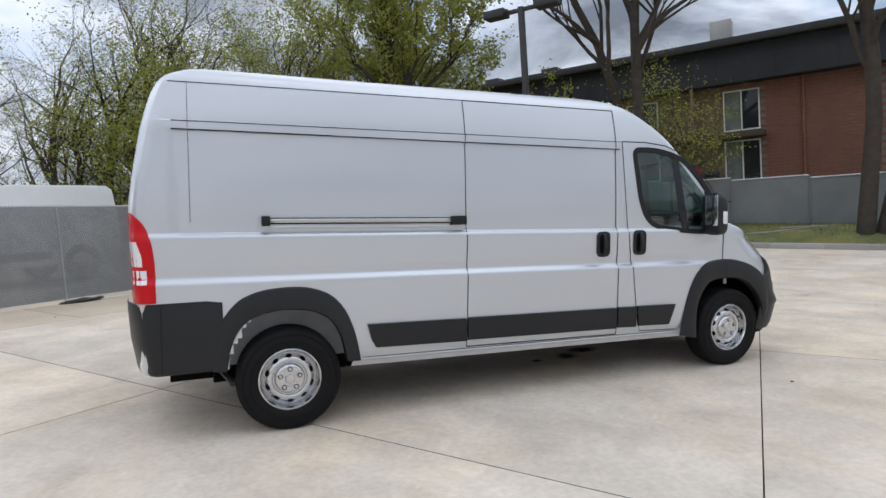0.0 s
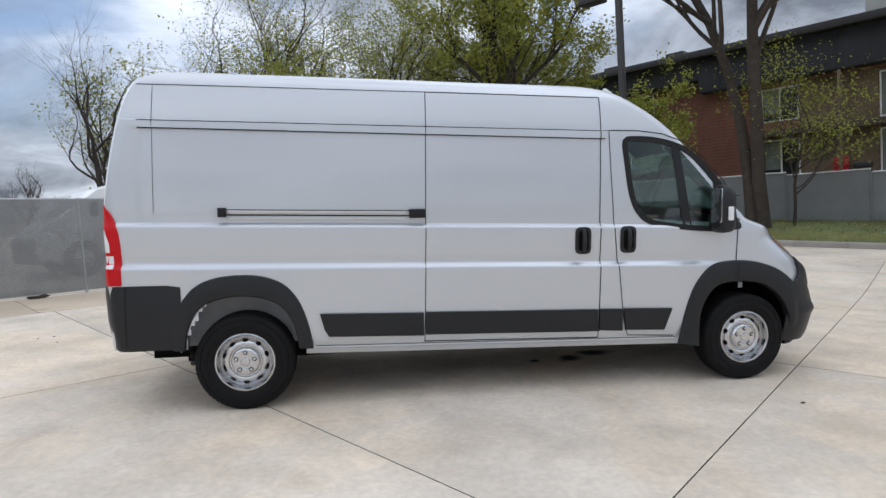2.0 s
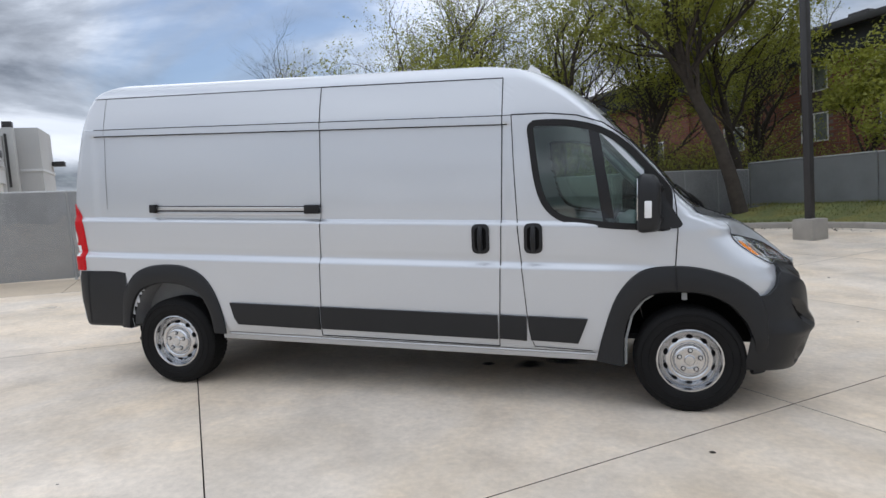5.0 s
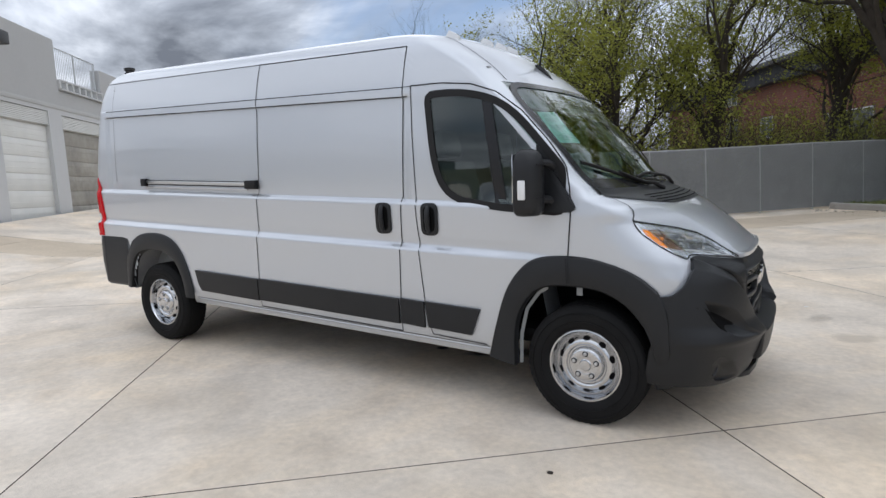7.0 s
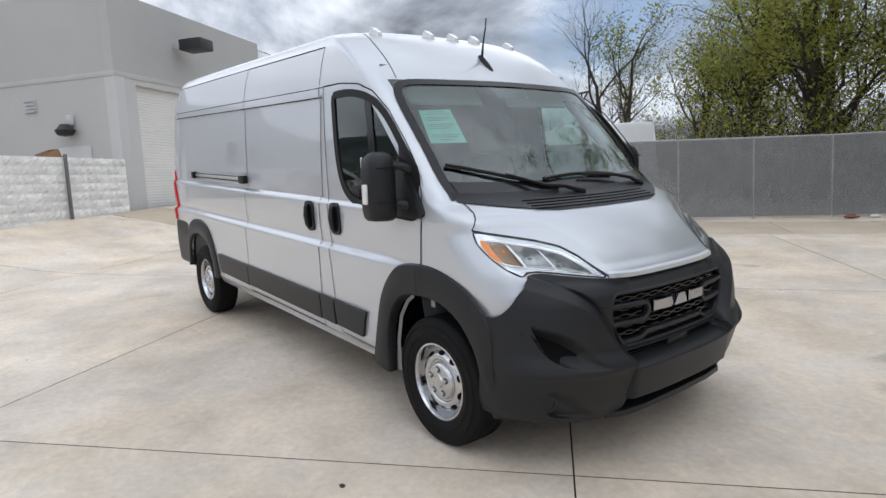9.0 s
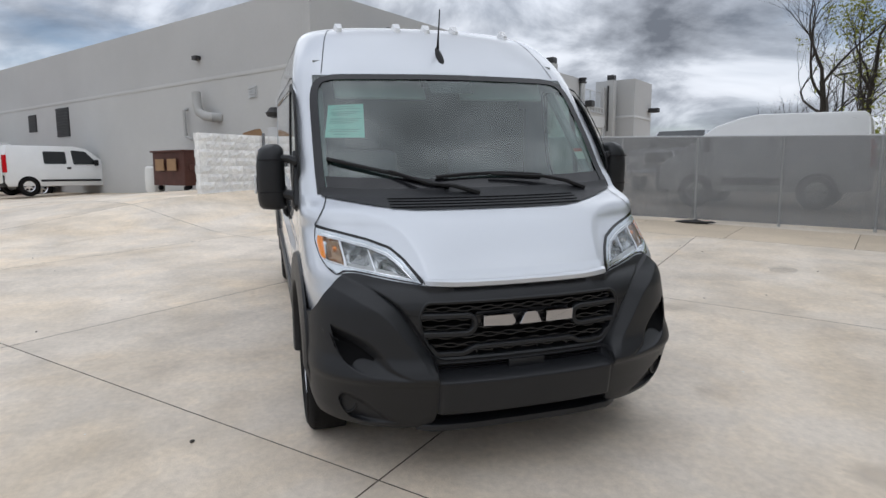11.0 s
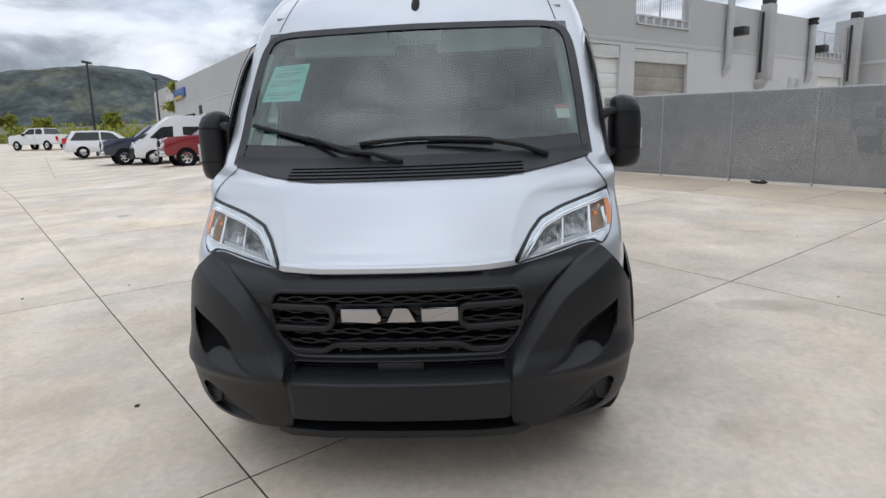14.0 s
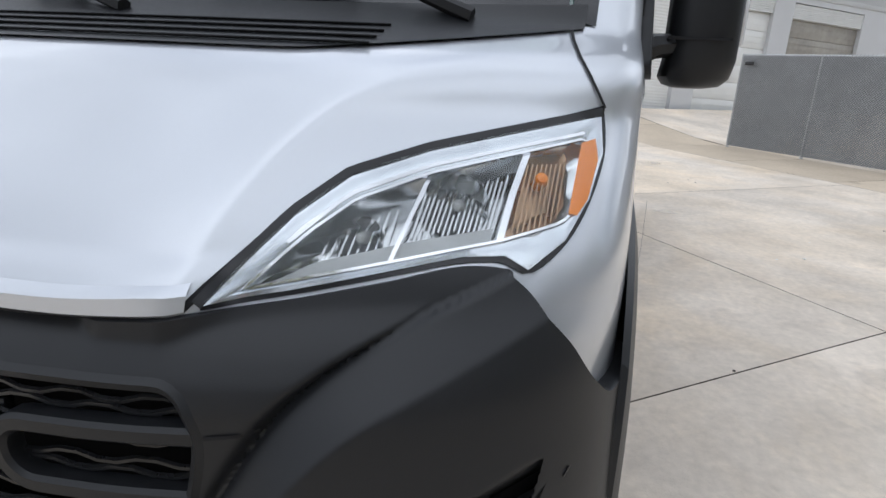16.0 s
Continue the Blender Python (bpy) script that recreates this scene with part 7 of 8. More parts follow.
opening(GRILLE, 0.07, 0.022)
opening(SLOT, 0.06, 0.016, lift=0.004)
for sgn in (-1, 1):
    # near-black sheet paints the shade at the scoop's top, with one blade across it
    scoop_dark = skin_patch("scoop_mouth", [sgn * y for y in np.linspace(0.69, 0.908, 24)], lambda y: s_hi(y) - 0.018 - min(0.120, 0.95 * max(y - 0.690, 0)) * (1 - 0.35 * step(0.86, 0.91, y)), lambda y: s_hi(y) - 0.008, M_DARK, 0.004, bumper)
    skin_patch("scoop_blade", [sgn * y for y in np.linspace(0.79, 0.895, 10)], lambda y: s_hi(y) - 0.034, lambda y: s_hi(y) - 0.024, M_CLAD, 0.012, scoop_dark, 2)
# black boxes give the shade seen behind the holes
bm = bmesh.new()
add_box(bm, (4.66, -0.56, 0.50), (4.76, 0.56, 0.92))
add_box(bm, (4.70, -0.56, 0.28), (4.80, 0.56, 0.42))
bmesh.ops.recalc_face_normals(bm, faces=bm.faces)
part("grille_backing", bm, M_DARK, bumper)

M_DARKCLAD = material("grille_plastic", (0.012, 0.0125, 0.014), rough=0.24, spec=0.5, grain=0.1)
# grille: waved bars, the badge bar and its ring
def grille_bar(zb, y0, y1, wave, mat=M_DARKCLAD, r=0.0046, inset=-0.028):
    bm = bmesh.new()
    pts = []
    n = int((y1 - y0) / 0.0265)
    for k in range(n + 1):
        y = y0 + (y1 - y0) * k / n
        up = (0, wave, wave, 0)[k % 4]
        pts.append(bump_pt(y, zb + up) + Vector((inset, 0, 0)))
    add_tube(bm, pts, r, 6)
    return part("grille_bar", bm, mat, bumper)


def grille_half(zb):
    """Half the width of the opening at a body height."""
    hits = []
    for (ya, za), (yb, zb_) in zip(GRILLE, GRILLE[1:] + GRILLE[:1]):
        if (za > zb) != (zb_ > zb):
            hits.append(abs(ya + (yb - ya) * (zb - za) / (zb_ - za)))
    return min(hits)


for k, zb in enumerate([0.715, 0.735, 0.755, 0.778, 0.80, 0.822, 0.845, 0.868, 0.89, 0.912, 0.934, 0.953]):
    h = grille_half(zb) - 0.008
    grille_bar(zb, -h, h, 0.0075 if k % 2 else -0.0075)


def moulding(name, pts, width, inset, mat=M_CLAD, depth=0.03, radius=0.02, closed=False):
    """A round-shouldered bar along points of y and body height, inset behind the bumper's skin."""
    bm = bmesh.new()
    p = resample([(0, y, zb) for y, zb in (rounded(pts, [0] + [radius] * (len(pts) - 2) + [0], 4) if not closed else rounded(pts, radius, 4))], 0.012, closed)
    n = len(p)
    rows = []
    for i, q in enumerate(p):
        a, b = p[max(i - 1, 0)], p[min(i + 1, n - 1)]
        t = (b - a).normalized()
        d = Vector((0, -t.z, t.y))
        c = bump_pt(q.y, q.z) + Vector((inset, 0, 0))
        rows.append([bm.verts.new(c + d * (u * width) + Vector((v, 0, 0))) for u, v in ((-0.5, -depth), (-0.5, -0.006), (-0.3, 0.0), (0.3, 0.0), (0.5, -0.006), (0.5, -depth))])
    for r, q in zip(rows, rows[1:]):
        for k in range(5):
            bm.faces.new((r[k], r[k + 1], q[k + 1], q[k]))
    bm.faces.new(rows[0])
    bm.faces.new(rows[-1][::-1])
    bmesh.ops.recalc_face_normals(bm, faces=bm.faces)
    return part(name, bm, mat, bumper)


for sgn in (-1, 1):
    moulding("badge_bracket", mirrored([(0.520, 0.896), (0.278, 0.893), (0.256, 0.872), (0.256, 0.832), (0.285, 0.803), (0.508, 0.806)], sgn), 0.026, 0.000)
moulding("grille_sill", [(-0.478, 0.752), (-0.440, 0.704), (-0.305, 0.704), (-0.255, 0.733), (0.255, 0.733), (0.305, 0.704), (0.440, 0.704), (0.478, 0.752)], 0.024, 0.000)
part("badge_bar", box((4.825, -0.245, 0.765), (4.842, 0.245, 0.838), 0.006), M_BLACK, bumper)
for y in np.linspace(-0.24, 0.24, 7):
    part("grille_bar", box((4.80, y - 0.004, 0.618), (4.835, y + 0.004, 0.652)), M_DARKCLAD, bumper)
# the badge: three plain chrome plates
M_BADGE = material("badge_chrome", (0.40, 0.40, 0.42), rough=0.08, metal=1.0)
for pts in ([(-0.220, 0.0), (-0.070, 0.0), (-0.055, 0.016), (-0.070, 0.060), (-0.220, 0.060)], [(-0.040, 0.0), (0.088, 0.0), (0.052, 0.060), (-0.004, 0.060)], [(0.104, 0.0), (0.252, 0.0), (0.252, 0.060), (0.104, 0.060)]):
    bm = bmesh.new()
    add_prism(bm, rounded(pts, 0.005, 3), lambda u, v, w: bump_pt(u, 0.833 + v) + Vector((-0.022 + w, 0, 0)), 0.024, 0.006)
    bmesh.ops.recalc_face_normals(bm, faces=bm.faces)
    part("badge", bm, M_BADGE, bumper, "plain chrome badge plate", sharp=20)
# lower slot bars, sensor cover, joints
for zb in (0.626, 0.636, 0.646):
    bm = bmesh.new()
    add_tube(bm, [bump_pt(y, zb) + Vector((-0.03, 0, 0)) for y in np.linspace(-0.43, 0.43, 13)], 0.0035, 6)
    part("grille_bar", bm, M_BLACK, bumper)
bm = bmesh.new()
add_box(bm, (4.845, -0.085, 0.550), (4.872, 0.105, 0.594), bevel=0.004)
part("radar_cover", bm, M_CLAD, bumper)
for zb, w, h in ((0.596, 0.004, 0.44), (0.668, 0.005, 0.46)):
    bm = bmesh.new()
    p = [(y, zb) for y in np.linspace(-h, h, 30)]
    add_strip(bm, [bump_pt(*q) for q in p], [bump_n(*q) for q in p], w, 0.002)
    part("bumper_joint", bm, M_GAP, bumper)
for sgn in (-1, 1):
    for poly in ([(0.455, 0.665), (0.453, 0.60), (0.450, 0.52), (0.450, 0.442)], [(0.530, 0.900), (0.588, 0.908)], [(0.515, 0.800), (0.535, 0.803)]):
        bm = bmesh.new()
        p = [(sgn * q.y, q.z) for q in resample([(0, a, b) for a, b in poly], 0.02)]
        add_strip(bm, [bump_pt(*q) for q in p], [bump_n(*q) for q in p], 0.005, 0.002)
        part("bumper_joint", bm, M_GAP, bumper)
    # blanked fog lamp in its recess
    bm = bmesh.new()
    c = bump_pt(sgn * 0.815, 0.462)
    add_spin(bm, [(0.050, -0.004), (0.047, 0.008), (0.041, 0.009), (0.036, 0.002), (0.001, 0.004)], Matrix.Translation(c) @ Vector((1, sgn * 0.45, 0)).to_track_quat("Z", "Y").to_matrix().to_4x4(), 24)
    part("fog_blank", bm, M_CLAD, bumper)
bm = bmesh.new()
add_prism(bm, [(4.70, -0.54), (4.82, -0.54), (4.865, -0.47), (4.885, -0.30), (4.89, 0.0), (4.885, 0.30), (4.865, 0.47), (4.82, 0.54), (4.70, 0.54)], lambda u, v, w: (u, v, 0.268 + w), 0.03, 0.006)
bmesh.ops.recalc_face_normals(bm, faces=bm.faces)
part("bumper_lip", bm, M_CLAD, bumper)

# ---- wheel arches, side cladding
M_LINER = material("grey_felt_liner", (0.33, 0.335, 0.34), rough=0.95, bump=0.2, bump_scale=300, vary=0.15, vary_scale=5)
def curve_through(pts, n=6):
    """A smooth curve through points of the plane."""
    out = []
    for k in range(len(pts) - 1):
        a, b, c, d = (Vector(pts[min(max(k + j, 0), len(pts) - 1)]) for j in (-1, 0, 1, 2))
        for i in range(n):
            t = i / n
            out.append(tuple(b + 0.5 * t * (c - a + t * (2 * a - 5 * b + 4 * c - d + t * (3 * (b - c) + d - a)))))
    return out + [tuple(pts[-1])]


def flare(outer, inner, sgn, name="wheel_arch_flare", tuck=0.0):
    bm = bmesh.new()
    n = 40
    o = resample([(x, 0, z) for x, z in curve_through(outer)], 0.01)
    i = resample([(x, 0, z) for x, z in curve_through(inner)], 0.01)
    rows = []
    for k in range(n + 1):
        a, b = o[round(k / n * (len(o) - 1))], i[round(k / n * (len(i) - 1))]
        row = []
        for t, out in ((0.0, 0.001), (0.05, 0.014), (0.35, 0.026), (0.8, 0.030), (0.95, 0.024), (1.0, 0.010), (1.0, -0.035)):
            x, z = a.x + (b.x - a.x) * t, a.z + (b.z - a.z) * t
            row.append(bm.verts.new((x, sgn * (max(half_w(max(z, 0.6) + RAKE * (x - 2), min(x, 4.1)), 1.012) + out - tuck * max(0, 0.52 - z)), z)))
        rows.append(row)
    for r, s in zip(rows, rows[1:]):
        for k in range(6):
            bm.faces.new((r[k], r[k + 1], s[k + 1], s[k]))
    bmesh.ops.recalc_face_normals(bm, faces=bm.faces)
    return part(name, bm, M_CLAD, van, "black plastic wheel arch flare")


RO = [(-0.50, 0.475), (-0.485, 0.68), (-0.43, 0.82), (-0.345, 0.925), (-0.26, 0.975), (-0.15, 1.005), (-0.002, 1.015), (0.148, 1.002), (0.295, 0.942), (0.396, 0.83), (0.461, 0.674), (0.496, 0.516), (0.505, 0.445)]
RI = [(-0.410, 0.472), (-0.392, 0.590), (-0.345, 0.710), (-0.270, 0.797), (-0.15, 0.843), (-0.013, 0.857), (0.159, 0.833), (0.285, 0.764), (0.363, 0.630), (0.398, 0.455)]
FO = [(3.425, 0.345), (3.482, 0.579), (3.547, 0.774), (3.633, 0.905), (3.74, 0.985), (3.912, 1.01), (4.084, 1.0), (4.256, 0.955), (4.36, 0.905), (4.45, 0.835)]
FI = [(3.616, 0.31), (3.615, 0.529), (3.659, 0.681), (3.766, 0.800), (3.926, 0.830), (4.133, 0.815), (4.28, 0.742), (4.38, 0.63)]
for sgn in (-1, 1):
    flare(RO, RI, sgn)
    flare(FO, FI, sgn)
    # the flare runs on down into the bumper's flank
    flare([(4.45, 0.835), (4.50, 0.72), (4.52, 0.5), (4.52, 0.29)], [(4.38, 0.63), (4.425, 0.52), (4.44, 0.40), (4.435, 0.27)], sgn, tuck=0.30)
    bm = bmesh.new()
    add_strip(bm, [(3.94, sgn * 1.058, 1.0), (3.945, sgn * 1.059, 0.92), (3.948, sgn * 1.058, 0.84)], (0, sgn, 0), 0.007, 0.0)
    part("panel_gap", bm, M_GAP, van)
    # wheel housings
    for cx, w in ((0.0, 0.47), (4.02, 0.50)):
        bm = bmesh.new()
        rows = []
        for k in range(15):
            a = math.pi * (0.02 + 0.96 * k / 14)
            x, z = cx - w * math.cos(a) * 0.96, 0.42 + 0.50 * math.sin(a)
            rows.append([bm.verts.new((x, sgn * y, z)) for y in (1.0, 0.9, 0.775 if cx == 0 else 0.62)])
        for r, s in zip(rows, rows[1:]):
            for k in range(2):
                bm.faces.new((r[k], r[k + 1], s[k + 1], s[k]))
        bm.faces.new([r[2] for r in rows])
        bmesh.ops.recalc_face_normals(bm, faces=bm.faces)
        part("wheel_housing", bm, M_LINER if cx == 0 else M_DARK, van)
    bm = bmesh.new()
    add_strip(bm, [Vector((x, sgn * 0.975, z)) for x, z in ((3.625, 0.31), (3.628, 0.50), (3.665, 0.66), (3.74, 0.765), (3.80, 0.805))], (0.6, sgn, 0), 0.022, 0.0)
    part("liner_edge", bm, M_TRIM, van)
    part("liner_clip", box((3.985, sgn * 0.985 - 0.004, 0.775), (4.02, sgn * 0.985 + 0.004, 0.825), 0.002), M_TRIM, van)
    # side rubbing strips, one to each panel
    for x0, x1, first, last in ((0.558, 1.338, 1, 0), (1.352, 2.736, 0, 0), (2.752, 2.944, 0, 0), (2.956, 3.369, 0, 1)):
        a, b = (0.045 if first else 0), (0.065 if last else 0)
        sh = 0.012 if x0 == 2.956 else 0.0
        side_panel([zl(x0, 0.672), zl(x1, 0.668), zl(x1 - b, 0.490), zl(x0 + a + sh, 0.497)], sgn, 0.003, M_CLAD, "rubbing_strip", thick=0.017)
    # sill
    bm = bmesh.new()
    add_prism(bm, [(0.44, 0.945), (0.455, 0.985), (0.41, 1.0), (0.375, 0.97), (0.36, 0.92)], lambda u, v, w, s=sgn: (0.50 + w, s * v, zz(0.50 + w, u)), 2.93)
    bmesh.ops.recalc_face_normals(bm, faces=bm.faces)
    part("sill", bm, M_PAINT, van)
    # rear corner cladding
    bm = bmesh.new()
    cols = []
    for k in range(13):
        t = k / 12
        if t < 0.45:
            a = t / 0.45 * math.pi / 2
            x, y = -1.035 + 0.175 * (1 - math.cos(a)), (0.55 + 0.475 * math.sin(a))
        else:
            x, y = -0.86 + 0.435 * (t - 0.45) / 0.55, 1.027
        cols.append((x, y))
    rows = []
    for x, y in cols:
        tuck = 0.05 * step(-0.7, -0.99, x)
        rows.append([bm.verts.new((x + d, sgn * (y + o), z)) for z, o, d in ((0.475, -0.10, 0.05), (0.478, -0.012, tuck), (0.50, 0.006, tuck * 0.8), (0.70, 0.016, tuck * 0.2), (0.90, 0.012, 0), (0.955 + 0.0 * x, 0.004, 0), (0.957, -0.03, 0))])
    for r, s in zip(rows, rows[1:]):
        for k in range(6):
            bm.faces.new((r[k], r[k + 1], s[k + 1], s[k]))
    bmesh.ops.recalc_face_normals(bm, faces=bm.faces)
    part("rear_bumper_corner", bm, M_CLAD, van, "black plastic rear bumper corner")
    bm = bmesh.new()
    add_strip(bm, [(-0.345, sgn * 1.046, 0.925), (-0.315, sgn * 1.058, 0.875), (-0.272, sgn * 1.058, 0.80)], (0, sgn, 0), 0.006, 0.001)
    part("panel_gap", bm, M_GAP, van)
    bm = bmesh.new()
    add_strip(bm, [(-0.80, sgn * 1.042, 0.955), (-0.805, sgn * 1.045, 0.7), (-0.81, sgn * 1.033, 0.50)], (0, sgn, 0), 0.006, 0.001)
    part("panel_gap", bm, M_GAP, van)
    # tail lamp
    def tail(x, z, out):
        zb = z + RAKE * (x - 2)
        c = min(max(1 - (x - v_xr(zb)) / CR, 0), 1)**1.3
        return Vector((x, sgn * ((v_w(zb) - 0.012) * max(1 - c * c, 0)**0.385 + 0.010 + out), z))
    top = [(-0.975, 1.56), (-0.93, 1.525), (-0.885, 1.475), (-0.855, 1.41), (-0.832, 1.32), (-0.822, 1.16), (-0.824, 0.962)]
    bm = bmesh.new()
    rows = []
    for k in range(25):
        z = 0.962 + (1.545 - 0.962) * k / 24
        xr_ = pchip([0.962, 1.16, 1.32, 1.41, 1.475, 1.525, 1.56], [-0.824, -0.822, -0.832, -0.855, -0.885, -0.93, -0.97])(z)
        rows.append([bm.verts.new(tail(-1.0 + (xr_ + 1.0) * j / 12, z, 0.004 if 0 < j < 12 else -0.008)) for j in range(13)])
    for r, s in zip(rows, rows[1:]):
        for k in range(12):
            bm.faces.new((r[k], r[k + 1], s[k + 1], s[k]))
    bmesh.ops.recalc_face_normals(bm, faces=bm.faces)
    lamp = part("tail_lamp", bm, M_RED, van, "red tail lamp with clear windows")
    for z0, z1, x1 in ((1.20, 1.36, -0.895), (1.085, 1.175, -0.872)):
        bm = bmesh.new()
        rows = []
        for k in range(7):
            z = z0 + (z1 - z0) * k / 6
            xe = x1 - 0.05 * max(0, (z - z0) / (z1 - z0) - 0.4) if z1 > 1.3 else x1
            rows.append([bm.verts.new(tail(-0.985 + (xe + 0.985) * j / 4, z, 0.007)) for j in range(5)])
        for r, s in zip(rows, rows[1:]):
            for k in range(4):
                bm.faces.new((r[k], r[k + 1], s[k + 1], s[k]))
        bmesh.ops.recalc_face_normals(bm, faces=bm.faces)
        part("clear_window", bm, M_WHITELENS, lamp)
    # door handles
    for x0, x1 in ((2.556, 2.684), (2.932, 3.061)):
        z0, z1 = 1.095, 1.31
        bm = bmesh.new()
        out = rounded([(x0, z0), (x1, z0), (x1, z1), (x0, z1)], 0.045)
        add_prism(bm, out, lambda u, v, w, s=sgn: side_pt(u, v, 0.001 + w, s), 0.012, 0.004)
        bmesh.ops.recalc_face_normals(bm, faces=bm.faces)
        h = part("door_handle", bm, M_CLAD, van, "black recessed door handle")
        # darker plate on the handle, coloured as the shade in its pocket
        bm = bmesh.new()
        out = rounded([(x0 + 0.022, z0 + 0.025), (x1 - 0.022, z0 + 0.025), (x1 - 0.022, z1 - 0.025), (x0 + 0.022, z1 - 0.025)], 0.035)
        add_prism(bm, out, lambda u, v, w, s=sgn: side_pt(u, v, 0.0135 + w, s), 0.0015)
        bmesh.ops.recalc_face_normals(bm, faces=bm.faces)
        part("handle_pocket", bm, M_DARK, h)
        bm = bmesh.new()
        xm = (x0 + x1) / 2
        add_tube(bm, [side_pt(xm, z, o, sgn) for z, o in ((z0 + 0.022, 0.014), (z0 + 0.045, 0.030), ((z0 + z1) / 2, 0.036), (z1 - 0.045, 0.030), (z1 - 0.022, 0.014))], [0.012, 0.017, 0.019, 0.017, 0.012], 10)
        part("grip", bm, M_CLAD, h)
    # sliding door track on the flank
    bm = bmesh.new()
    for dz, r in ((0.025, 0.009), (-0.024, 0.006)):
        p0, p1 = side_pt(-0.10, zz(-0.10, 1.425) + dz, 0.0, sgn), side_pt(1.25, zz(1.25, 1.425) + dz, 0.0, sgn)
        add_box(bm, (-0.10, min(p0.y, p1.y + sgn * 0.018), 1.44 + dz - r), (1.25, max(p0.y, p1.y + sgn * 0.018), 1.44 + dz + r),
                Matrix.Translation((0.575, 0, 1.44)) @ Matrix.Rotation(0.0225, 4, "Y") @ Matrix.Translation((-0.575, 0, -1.4405)), bevel=0.004)
    rail = part("door_track", bm, M_ALU, van, "aluminium sliding door track")
    # black strip painted as the shadow between the two rails
    bm = bmesh.new()
    add_strip(bm, [side_pt(x, zz(x, 1.425), 0.004, sgn) for x in np.linspace(-0.1, 1.25, 12)], (0, sgn, 0), 0.046, 0.001)
    part("track_slot", bm, M_RUBBER, rail)
    bm = bmesh.new()
    add_strip(bm, [side_pt(x, zz(x, 1.425), 0.004, sgn) for x in np.linspace(-0.1, 1.25, 12)], (0, sgn, 0), 0.024, 0.005)
    part("track_runner", bm, M_STUCCO_PALE, rail)
    for x0, x1 in ((-0.15, -0.095), (1.245, 1.365)):
        bm = bmesh.new()
        z = zz((x0 + x1) / 2, 1.425)
        add_box(bm, (x0, sgn * 1.005 - 0.022, z - 0.034), (x1, sgn * 1.005 + 0.022, z + 0.034), bevel=0.006)
        part("track_end", bm, M_RUBBER, rail)

# rear face bumper step and underbody
bm = bmesh.new()
add_box(bm, (-1.0, -0.56, 0.47), (-0.86, 0.56, 0.62), bevel=0.015)
part("rear_step", bm, M_CLAD, van)
bm = bmesh.new()
add_box(bm, (-0.86, -0.60, 0.40), (4.55, 0.60, 0.50))
add_box(bm, (0.48, -0.93, 0.40), (3.50, 0.93, 0.47))
for y in (-0.45, 0.45):
    add_box(bm, (-0.8, y - 0.04, 0.30), (3.5, y + 0.04, 0.42))
add_tube(bm, [(0, -0.85, 0.33), (0, 0.85, 0.33)], 0.05, 10)
add_tube(bm, [(3.4, -0.3, 0.27), (1.6, -0.35, 0.26), (0.6, -0.4, 0.28), (-0.5, -0.62, 0.33)], 0.035, 8)
add_box(bm, (1.5, -0.15, 0.24), (2.6, 0.4, 0.42), bevel=0.03)
part("underbody", bm, M_DARK, van)
bm = bmesh.new()
add_tube(bm, [(-0.45, -0.70, 0.40), (-0.40, -0.86, 0.37), (-0.38, -0.96, 0.36)], 0.02, 6)
part("exhaust_tail", bm, M_DARKMETAL, van)

